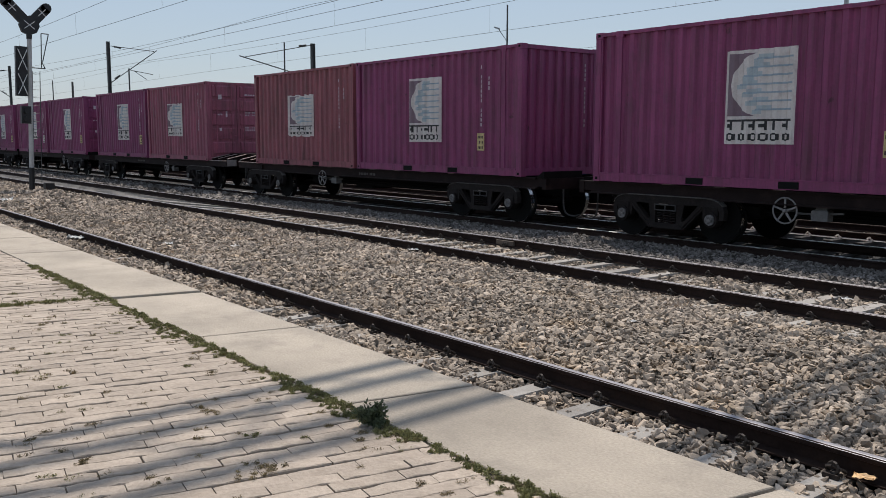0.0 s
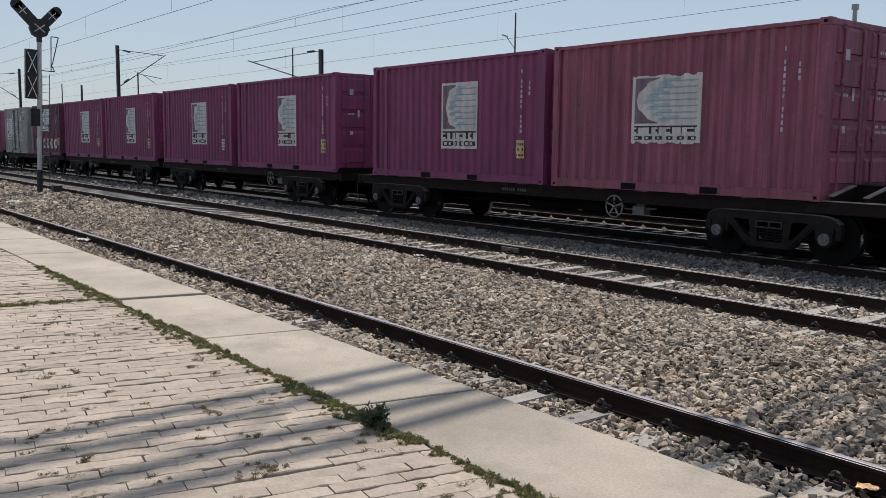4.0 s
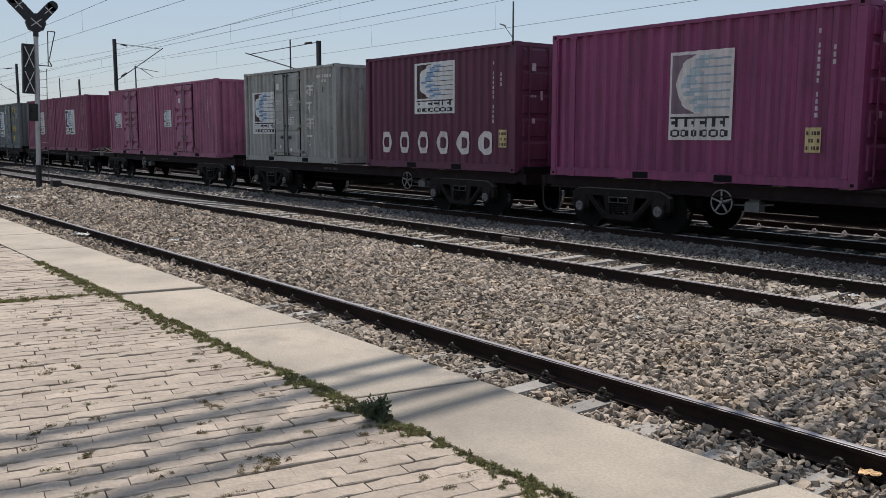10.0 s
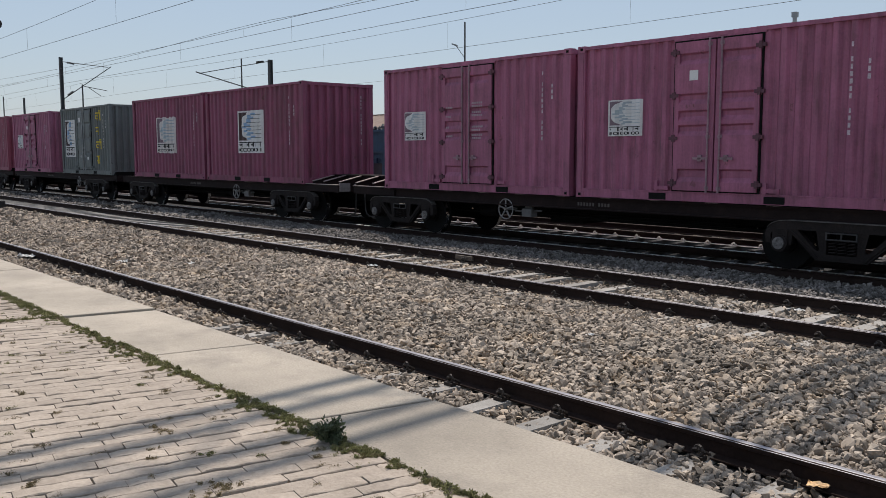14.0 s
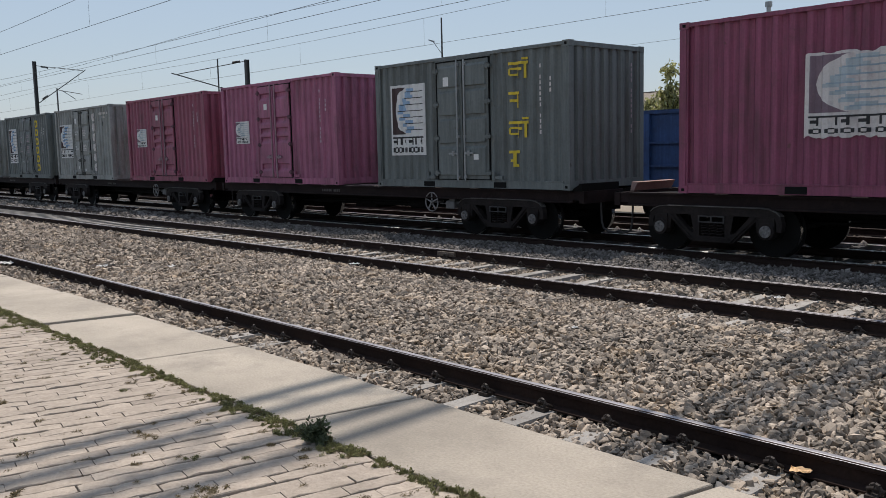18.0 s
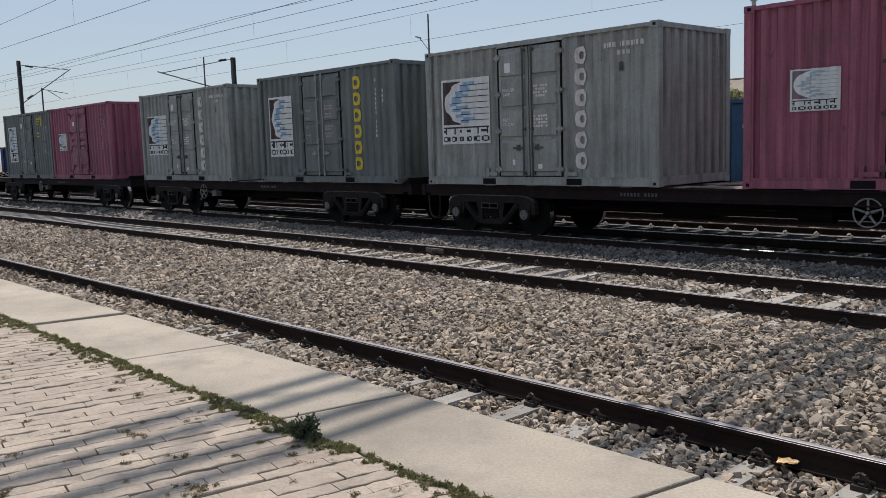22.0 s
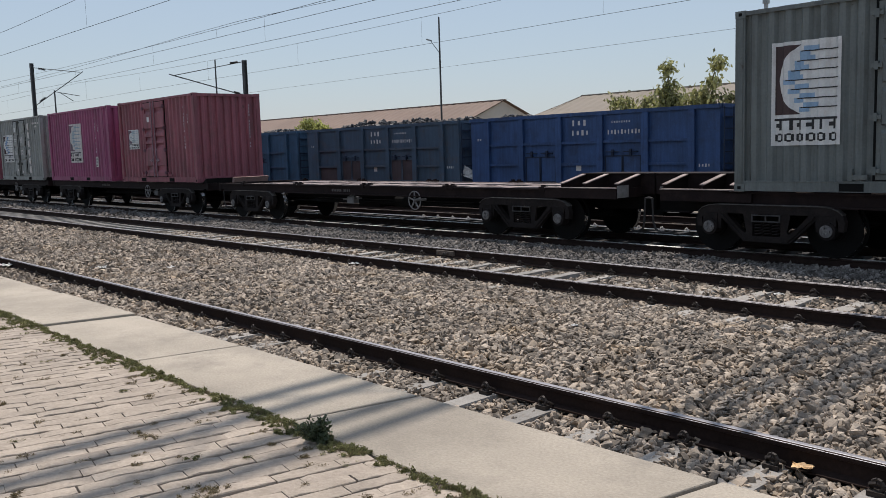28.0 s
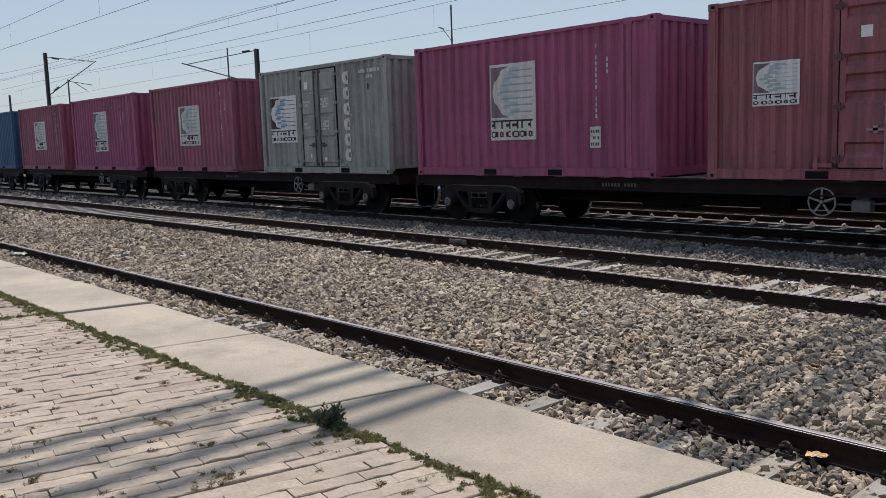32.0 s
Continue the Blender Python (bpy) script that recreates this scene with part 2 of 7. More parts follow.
M_DULLHEAD = mat("dull_rail_head", (0.28, 0.27, 0.285), 0.5, metal=0.25, var=0.2, scale=12)
M_RUSTHEAD = mat("rusted_rail_head", (0.055, 0.040, 0.032), 0.8, var=0.3, scale=10)
# pale colour standing for sunlight on the rail foot and its clips
M_SUNFOOT = mat("sunlit_rail_foot", (0.62, 0.57, 0.53), 0.9, var=0.2, scale=30)
M_CLIP = mat("rusted_clip_steel", (0.032, 0.025, 0.021), 0.65, var=0.25, scale=40, spec=0.3)
M_SLEEPER = mat("concrete_sleeper", (0.31, 0.29, 0.265), 0.9, var=0.18, scale=8, bump=0.01, fine=60, dirt=(0.18, 0.155, 0.13), dirt_amount=0.7, random_ob=0.15)
M_FISH = mat("rusty_joint_plate", (0.10, 0.078, 0.062), 0.8, var=0.3, scale=30)
# oily sleepers with the shade under the wagons put into the colour
M_DARKSLEEPER = mat("oily_shade_dark_sleeper", (0.034, 0.031, 0.028), 0.9, var=0.25, scale=8, bump=0.01, fine=60, random_ob=0.2)
M_STONE = mat("ballast_stone", (0.298, 0.248, 0.198), 0.9, var=0.24, scale=3, fine=90, dirt=(0.385, 0.275, 0.165), dirt_amount=0.65, island=0.60)
# ballast stone darkened to deepen the train's shadow on this strip
M_SHADESTONE = mat("shade_darkened_ballast_stone", (0.165, 0.148, 0.133), 0.9, var=0.24, scale=3, fine=90, island=0.54)
# near-black so that gaps between stones read as shade
M_GAPSHADE = mat("ballast_bed", (0.022, 0.020, 0.018), 0.95, var=0.3, scale=20, bump=0.06, fine=26, dirt=(0.06, 0.05, 0.04), dirt_amount=0.4)
# oily stones, their colour also holding the train's shade
M_DARKSTONE = mat("oily_shade_dark_stone", (0.030, 0.027, 0.024), 0.85, var=0.22, scale=4, fine=90, island=0.5)
M_COPING = mat("coping_concrete", (0.378, 0.329, 0.266), 0.9, var=0.20, scale=4, bump=0.008, fine=85, dirt=(0.235, 0.205, 0.17), dirt_amount=0.65, random_ob=0.08)
M_BRICK = mat("buff_paving_brick", (0.352, 0.294, 0.238), 0.92, var=0.18, scale=10, bump=0.008, fine=55, dirt=(0.24, 0.195, 0.15), dirt_amount=0.75, random_ob=0.09, island=0.10)
M_SAND = mat("sandy_joint", (0.110, 0.088, 0.067), 0.95, var=0.3, scale=14, bump=0.01, dirt=(0.07, 0.056, 0.042), dirt_amount=0.8)
M_JOINT = mat("dark_joint_soil", (0.030, 0.026, 0.020), 0.95, var=0.3, scale=20, dirt=(0.07, 0.07, 0.035), dirt_amount=0.5)
M_PLAT = mat("platform_wall_concrete", (0.30, 0.28, 0.25), 0.9, var=0.12, scale=4, bump=0.01)
M_GROUND = mat("dry_earth", (0.24, 0.20, 0.15), 0.95, var=0.2, scale=1.2, bump=0.05, fine=6)
M_LEAF = mat("dusty_green_leaf", (0.36, 0.37, 0.135), 0.75, var=0.3, scale=1, island=0.4, thin=0.5)
M_MOSS = mat("moss_green", (0.185, 0.180, 0.076), 0.85, var=0.3, scale=20, island=0.5, thin=0.3)
M_DRYWEED = mat("dry_olive_weed", (0.195, 0.155, 0.085), 0.85, var=0.3, scale=20, island=0.5, thin=0.3)
M_WEED = mat("grey_green_weed", (0.080, 0.100, 0.052), 0.75, var=0.3, scale=20, island=0.4, thin=0.3)
M_TEAK = mat("broad_leaf_olive", (0.300, 0.300, 0.135), 0.6, var=0.3, scale=3, island=0.55, thin=0.45)
# leaf colour paled to paint distance haze over backlit crowns
M_FAR = mat("hazy_far_foliage", (0.40, 0.42, 0.29), 0.8, var=0.3, scale=0.6, island=0.35, thin=0.55)
M_BARK = mat("grey_bark", (0.16, 0.13, 0.10), 0.9, var=0.2, bump=0.02)
M_COALBLUE = mat("blue_wagon_paint", (0.032, 0.076, 0.195), 0.6, var=0.2, scale=3, dirt=(0.02, 0.025, 0.045), dirt_amount=0.6, streak=0.3)
M_COALTEAL = mat("weathered_teal_wagon_paint", (0.045, 0.104, 0.180), 0.65, var=0.2, scale=3, dirt=(0.045, 0.045, 0.05), dirt_amount=0.5, streak=0.3)
M_COALGREY = mat("grimy_slate_wagon_paint", (0.058, 0.094, 0.142), 0.65, var=0.2, scale=3, dirt=(0.09, 0.07, 0.06), dirt_amount=0.6, streak=0.25)
# rib blue picked to carry the sky's highlight along the ribs
M_COALRIBLIT = mat("highlight_blue_rib_paint", (0.050, 0.092, 0.165), 0.6, var=0.25, scale=4, dirt=(0.03, 0.04, 0.06), dirt_amount=0.6)
M_COALSLATERIB = mat("grimy_slate_rib_paint", (0.066, 0.084, 0.115), 0.65, var=0.3, scale=4, dirt=(0.07, 0.055, 0.05), dirt_amount=0.6)
M_DROP = mat("rusty_drop_door_paint", (0.070, 0.046, 0.048), 0.75, var=0.3, scale=5, dirt=(0.05, 0.045, 0.05), dirt_amount=0.5, streak=0.2)
M_COALLINE = mat("grimy_dark_blue_trim", (0.014, 0.024, 0.050), 0.7, var=0.3, scale=8)
M_COAL = mat("coal_load", (0.03, 0.03, 0.034), 0.6, var=0.3, island=0.3)
M_ROOFRED = mat("rusty_shed_roof", (0.205, 0.142, 0.110), 0.85, var=0.14, scale=0.6, dirt=(0.24, 0.19, 0.155), dirt_amount=0.6, streak=0.15)
M_ROOFTAN = mat("tan_shed_roof", (0.235, 0.20, 0.16), 0.85, var=0.1, scale=0.6, dirt=(0.19, 0.155, 0.12), dirt_amount=0.5, streak=0.1)
M_SHEDWALL = mat("pale_shed_wall", (0.52, 0.48, 0.42), 0.9, var=0.1, scale=1)
M_SIGWHITE = mat("signal_post_paint", (0.46, 0.455, 0.44), 0.6, var=0.12, scale=5, dirt=(0.27, 0.25, 0.22), dirt_amount=0.55)
M_SIGBLACK = mat("signal_black_paint", (0.012, 0.012, 0.013), 0.5, var=0.15)
M_PAPER = mat("orange_wrapper", (0.62, 0.40, 0.20), 0.6, var=0.3, scale=60)
M_LITTER = mat("white_litter", (0.55, 0.54, 0.52), 0.6, var=0.15, scale=30, fine=60)


# ---------- mesh helpers ----------
TINY = ("code_print", "size_print", "lettering", "stripe_print", "blue_field", "door_print", "door_lettering", "end_code", "number_print", "sticker_print", "letter_column")


def part(name, bm, material=None, parent=None, label="", m=None):
    """Links a bmesh (or mesh data) as one object under a thing or a part."""
    if isinstance(bm, bpy.types.Mesh):
        data = bm
    else:
        data = bpy.data.meshes.new(name)
        bm.to_mesh(data)
        bm.free()
        data.materials.append(material)
    ob = new(name, data)
    if name in TINY:
        ob["kind"] = "stuff"
    if parent:
        ob.parent = parent
    if m is not None:
        ob.matrix_basis = m
    if label:
        ob["label"] = label
    return ob


def empty(name, label, category, group="", kind="", m=None):
    ob = new(name)
    ob.empty_display_size = 0.2
    if m is not None:
        ob.matrix_basis = m
    return tagged(ob, label, category, group, kind)


def hexa(bm, pts):
    """Eight corners, bottom ring then top ring."""
    v = [bm.verts.new(p) for p in pts]
    for f in ((3, 2, 1, 0), (4, 5, 6, 7), (0, 1, 5, 4), (1, 2, 6, 5), (2, 3, 7, 6), (3, 0, 4, 7)):
        bm.faces.new([v[i] for i in f])
    return v


def box(bm, x0, x1, y0, y1, z0, z1):
    return hexa(bm, [(x0, y0, z0), (x1, y0, z0), (x1, y1, z0), (x0, y1, z0), (x0, y0, z1), (x1, y0, z1), (x1, y1, z1), (x0, y1, z1)])


def bevelled(bm, x0, x1, y0, y1, z0, z1, b=0.01):
    """A box with a chamfer round its top edge and upright edges."""
    box(bm, x0, x1, y0, y1, z0, z1 - b)
    hexa(bm, [(x0, y0, z1 - b), (x1, y0, z1 - b), (x1, y1, z1 - b), (x0, y1, z1 - b),
              (x0 + b, y0 + b, z1), (x1 - b, y0 + b, z1), (x1 - b, y1 - b, z1), (x0 + b, y1 - b, z1)])


def rod(bm, a, b, r, n=8, r2=None):
    a, b = Vector(a), Vector(b)
    r2 = r if r2 is None else r2
    q = (b - a).to_track_quat("Z", "Y")
    ring = [(math.cos(2 * math.pi * i / n), math.sin(2 * math.pi * i / n)) for i in range(n)]
    lo = [bm.verts.new(a + q @ Vector((c * r, s * r, 0))) for c, s in ring]
    hi = [bm.verts.new(b + q @ Vector((c * r2, s * r2, 0))) for c, s in ring]
    for i in range(n):
        bm.faces.new((lo[i], lo[(i + 1) % n], hi[(i + 1) % n], hi[i]))
    bm.faces.new(lo[::-1])
    bm.faces.new(hi)


def beam(bm, a, b, w, h):
    """A rectangular bar from a to b, w across and h high."""
    a, b = Vector(a), Vector(b)
    q = (b - a).to_track_quat("Y", "Z")
    x, z = q @ Vector((w / 2, 0, 0)), q @ Vector((0, 0, h / 2))
    hexa(bm, [a - x - z, a + x - z, b + x - z, b - x - z, a - x + z, a + x + z, b + x + z, b - x + z])


def plate(bm, outline, y0, y1):
    """An outline of (x, z) points, given thickness along y."""
    a = [bm.verts.new((x, y0, z)) for x, z in outline]
    b = [bm.verts.new((x, y1, z)) for x, z in outline]
    n = len(outline)
    for i in range(n):
        bm.faces.new((a[i], a[(i + 1) % n], b[(i + 1) % n], b[i]))
    f1, f2 = bm.faces.new(a[::-1]), bm.faces.new(b)
    bmesh.ops.triangulate(bm, faces=[f1, f2])
    bmesh.ops.recalc_face_normals(bm, faces=bm.faces[:])


def fresh():
    return bmesh.new()


# ---------- plan ----------
Z_PLAT, Y_EDGE, Y_COPE = 0.74, 2.57, 1.93
TRACKS = {"near": (4.255, 0.0), "second": (10.285, 0.0), "train": (14.553, 0.0), "fourth": (18.25, 0.02), "yard": (23.6, -0.38)}
Y_TRAIN, Z_DECK = 14.553, 1.04
GAUGE = 1.745

# ---------- ground ----------
bm = fresh()
GX = [-900, -160, -60, -30, -15, -8, -3, 3, 40, 400]
GY = [-400, -60, -14, 2.3, 2.6, 7, 12.5, 16.5, 20.5, 22, 30, 60, 200, 900]


def ground_z(x, y):
    if y < 2.45:
        return -0.55
    if y < 16.6:
        return -0.30
    return -0.32 if y < 20 else -0.72


grid = [[bm.verts.new((x, y, ground_z(x, y))) for y in GY] for x in GX]
for i in range(len(GX) - 1):
    for j in range(len(GY) - 1):
        bm.faces.new((grid[i][j], grid[i + 1][j], grid[i + 1][j + 1], grid[i][j + 1]))
ground = tagged(part("ground", bm, M_GROUND), "dusty brown earth reaching to the horizon", "ground", kind="structure")


def bed_height(x, y):
    """Top of the ballast: shoulders and hollows between the tracks."""
    z = -0.17 + 0.035 * noise.noise(Vector((x * 0.5, y * 0.6, 0))) + 0.015 * noise.noise(Vector((x * 2.3, y * 2.3, 5)))
    if 5.4 < y < 9.0:
        z += 0.05 * math.sin((y - 5.4) / 3.6 * math.pi)
    if 11.3 < y < 13.6:
        z += 0.02
    if y > 13.6:
        z -= 0.07
    if y > 20.2:
        z -= 0.36 * min((y - 20.2) / 0.8, 1.0)
    return z


# dark sheet: painted shade between stones, and beside the coal wagons in the yard
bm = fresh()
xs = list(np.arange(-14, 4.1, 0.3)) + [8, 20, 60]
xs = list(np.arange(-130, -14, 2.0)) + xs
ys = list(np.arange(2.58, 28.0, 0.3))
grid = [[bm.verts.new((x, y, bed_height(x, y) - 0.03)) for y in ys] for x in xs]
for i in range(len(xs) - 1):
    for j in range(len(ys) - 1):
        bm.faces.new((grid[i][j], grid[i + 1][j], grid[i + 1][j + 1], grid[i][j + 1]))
# dark strip from the train to the fourth track: oil plus painted shade
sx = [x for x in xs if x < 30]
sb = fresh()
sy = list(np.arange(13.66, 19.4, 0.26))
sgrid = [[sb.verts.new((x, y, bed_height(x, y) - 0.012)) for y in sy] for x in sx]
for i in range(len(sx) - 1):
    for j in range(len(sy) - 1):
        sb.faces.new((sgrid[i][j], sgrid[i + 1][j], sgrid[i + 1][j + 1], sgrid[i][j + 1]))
tagged(part("oily_track_bed", sb, M_OILSHADE), "black oily bed under the freight track, shade darkened in", "ballast", kind="structure")
bed = tagged(part("ballast_bed", bm, M_GAPSHADE), "grey crushed stone bed under the tracks", "ballast", kind="structure")

rng = np.random.default_rng(7)


def quad_mesh(name, verts, faces, material):
    data = bpy.data.meshes.new(name)
    nv, nf = len(verts), len(faces)
    data.vertices.add(nv)
    data.vertices.foreach_set("co", np.asarray(verts, np.float32).ravel())
    k = np.asarray(faces).shape[1]
    data.loops.add(nf * k)
    data.loops.foreach_set("vertex_index", np.asarray(faces, np.int32).ravel())
    data.polygons.add(nf)
    data.polygons.foreach_set("loop_start", np.arange(nf, dtype=np.int32) * k)
    data.update(calc_edges=True)
    data.shade_flat()
    data.materials.append(material)
    return data


PHI = (1 + math.sqrt(5)) / 2
ICO = np.array([(a, b * PHI, 0) for a in (-1, 1) for b in (-1, 1)] + [(0, a, b * PHI) for a in (-1, 1) for b in (-1, 1)] + [(b * PHI, 0, a) for a in (-1, 1) for b in (-1, 1)]) / 1.902
ICO_F = np.array([t for t in itertools.combinations(range(12), 3) if all(np.linalg.norm(ICO[a] - ICO[b]) < 1.2 for a, b in itertools.combinations(t, 2))])
OCT = np.array([(1, 0, 0), (-1, 0, 0), (0, 1, 0), (0, -1, 0), (0, 0, 1), (0, 0, -1)], float)
OCT_F = np.array([(a, b, c) for a in (0, 1) for b in (2, 3) for c in (4, 5)])


def outward(verts, faces):
    """The same triangles, wound so that they face out."""
    return np.array([f if np.dot(np.cross(verts[f[1]] - verts[f[0]], verts[f[2]] - verts[f[0]]), verts[f].sum(0)) > 0 else f[::-1] for f in faces])


ICO_F, OCT_F = outward(ICO, ICO_F), outward(OCT, OCT_F)


def stones(name, x0, x1, y0, y1, per_m2, size, material, label, lift=0.0, skip=(), fine=False):
    """Crushed stones: jittered many-sided lumps, near ones with more facets."""
    base, tris = (ICO, ICO_F) if fine else (OCT * 1.15, OCT_F)
    n = int((x1 - x0) * (y1 - y0) * per_m2)
    x, y = rng.uniform(x0, x1, n), rng.uniform(y0, y1, n)
    keep = np.ones(n, bool)
    for a, b in skip:
        keep &= ~((y > a) & (y < b))
    x, y = x[keep], y[keep]
    n, nv = len(x), len(base)
    z = np.array([bed_height(a, b) for a, b in zip(x, y)]) + lift
    dims = size * np.clip(rng.lognormal(0, 0.28, (n, 1)), 0.6, 1.7) * rng.uniform(0.7, 1.35, (n, 3)) * np.array([1.25, 1.15, 0.50])
    v = base[None] * rng.uniform(0.72, 1.16, (n, nv, 1)) + rng.normal(0, 0.09, (n, nv, 3))
    v = v * dims[:, None]
    q = rng.normal(size=(n, 4)) * np.array([1, 0.38, 0.38, 1])
    q /= np.linalg.norm(q, axis=1)[:, None]
    w, a, b, c = q.T
    rot = np.stack([np.stack([1 - 2 * (b * b + c * c), 2 * (a * b - c * w), 2 * (a * c + b * w)], -1),
                    np.stack([2 * (a * b + c * w), 1 - 2 * (a * a + c * c), 2 * (b * c - a * w)], -1),
                    np.stack([2 * (a * c - b * w), 2 * (b * c + a * w), 1 - 2 * (a * a + b * b)], -1)], 1)
    v = np.einsum("nij,nkj->nki", rot, v) + np.stack([x, y, z + rng.uniform(-0.022, 0.030, n)], -1)[:, None]
    f = tris[None] + (np.arange(n) * nv)[:, None, None]
    return tagged(part(name, quad_mesh(name, v.reshape(-1, 3), f.reshape(-1, 3), material), None), label, "ballast", kind="stuff")


SUNLIT = "sunlit grey and buff crushed ballast stones beside the rails"
stones("ballast_stones", -9.5, 1.2, 5.2, 9.3, 900, 0.0258, M_STONE, SUNLIT, 0, (), True)
stones("ballast_stones", -9.5, 1.2, 2.6, 5.08, 900, 0.0245, M_STONE, "sunlit grey and buff crushed ballast stones beside the platform", -0.022, ((3.35, 3.44),), True)
stones("ballast_stones", -15, -9.5, 4.4, 9.3, 650, 0.029, M_STONE, SUNLIT, 0, ((5.09, 5.18),), True)
stones("ballast_stones", -26, -15, 4.4, 9.3, 520, 0.032, M_STONE, SUNLIT, 0, ((5.09, 5.18),))
stones("ballast_stones", 1.2, 9.0, 2.6, 13.5, 170, 0.045, M_STONE, SUNLIT, -0.02, ((5.07, 5.19), (9.35, 9.5), (11.08, 11.24)))
stones("ballast_stones", -70, -26, 4.4, 9.3, 110, 0.055, M_STONE, SUNLIT, 0, ((5.05, 5.22),))
stones("ballast_stones", -24, 1.5, 9.5, 11.1, 480, 0.028, M_STONE, "brown-grey crushed stones between the rails of a track", -0.036, ())
stones("ballast_stones", -26, 1.5, 11.25, 13.62, 640, 0.0245, M_SHADESTONE, "grey crushed stones beside the freight track, darkened for the train's shadow", 0.0, ())
stones("ballast_stones", -60, -26, 11.25, 13.6, 80, 0.065, M_SHADESTONE, "grey crushed stones beside the freight track, darkened for the train's shadow", 0.0, ())
stones("ballast_stones", -24, 0, 13.75, 15.35, 110, 0.036, M_DARKSTONE, "black oily stones, the train's shade put into their colour", 0.0, ())
stones("ballast_stones", -30, -2, 15.5, 19.0, 60, 0.045, M_DARKSTONE, "dark oily stones behind the freight track, shade in their colour", -0.02, ((17.3, 17.45), (19.05, 19.2)))
stones("ballast_stones", -30, -2, 19.3, 20.6, 60, 0.05, M_STONE, "pale crushed stones beside the yard", 0.0, ())


# ---------- tracks ----------
RAIL_OUT = [(-0.07, -0.156), (0.07, -0.156), (0.07, -0.145), (0.012, -0.126), (0.010, -0.045), (0.034, -0.034), (0.034, -0.010), (0.026, 0.0), (-0.026, 0.0), (-0.034, -0.010),
            (-0.034, -0.034), (-0.010, -0.045), (-0.012, -0.126), (-0.07, -0.145)]


def rail_mesh(x0, x1):
    bm = fresh()
    a = [bm.verts.new((x0, y, z)) for y, z in RAIL_OUT]
    b = [bm.verts.new((x1, y, z)) for y, z in RAIL_OUT]
    n = len(a)
    for i in range(n):
        bm.faces.new((a[i], a[(i + 1) % n], b[(i + 1) % n], b[i]))
    bmesh.ops.recalc_face_normals(bm, faces=bm.faces[:])
    data = bpy.data.meshes.new("rail")
    bm.to_mesh(data)
    bm.free()
    data.materials.append(M_RAIL)
    bm = fresh()
    prof = [(-0.0335, -0.0085), (-0.016, 0.0006), (0.022, 0.0006), (0.031, -0.005), (0.0, -0.009)]
    a = [bm.verts.new((x0, y, z + 0.0015)) for y, z in prof]
    b = [bm.verts.new((x1, y, z + 0.0015)) for y, z in prof]
    for i in range(5):
        bm.faces.new((a[i], b[i], b[(i + 1) % 5], a[(i + 1) % 5]))
    bmesh.ops.recalc_face_normals(bm, faces=bm.faces[:])
    heads = []
    for m in (M_HEAD, M_DULLHEAD, M_RUSTHEAD):
        head = bpy.data.meshes.new("rail_head")
        bm.to_mesh(head)
        head.materials.append(m)
        heads.append(head)
    bm.free()
    return data, *heads


RAIL, HEAD, DULLHEAD, RUSTHEAD = rail_mesh(-400, 60)


def sleeper_mesh(material):
    bm = fresh()
    for s in (-1, 1):
        hexa(bm, [(-0.125, s * 0.35, -0.38), (0.125, s * 0.35, -0.38), (0.125, s * 1.37, -0.38), (-0.125, s * 1.37, -0.38),
                  (-0.085, s * 0.35, -0.164), (0.085, s * 0.35, -0.164), (0.085, s * 1.37, -0.156), (-0.085, s * 1.37, -0.156)])
    box(bm, -0.10, 0.10, -0.36, 0.36, -0.38, -0.166)
    bmesh.ops.recalc_face_normals(bm, faces=bm.faces[:])
    data = bpy.data.meshes.new("sleeper")
    bm.to_mesh(data)
    bm.free()
    data.materials.append(material)
    return data


def clip_mesh(material):
    """A sprung rail clip: a bent rod beside the rail's foot."""
    bm = fresh()
    pts = [(-0.05, 0.055, -0.13), (-0.045, 0.10, -0.105), (0.0, 0.125, -0.085), (0.045, 0.11, -0.10), (0.05, 0.06, -0.14), (0.02, 0.05, -0.15)]
    for a, b in zip(pts, pts[1:]):
        rod(bm, a, b, 0.012, 5)
    box(bm, -0.05, 0.05, 0.09, 0.15, -0.175, -0.13)
    ring = [(math.cos(k * 0.75) * 0.036, 0.105 + 0.004 * k, -0.103 + math.sin(k * 0.75) * 0.036) for k in range(8)]
    for a, b in zip(ring, ring[1:]):
        rod(bm, a, b, 0.013, 5)
    data = bpy.data.meshes.new("rail_clip")
    bm.to_mesh(data)
    bm.free()
    data.materials.append(material)
    return data


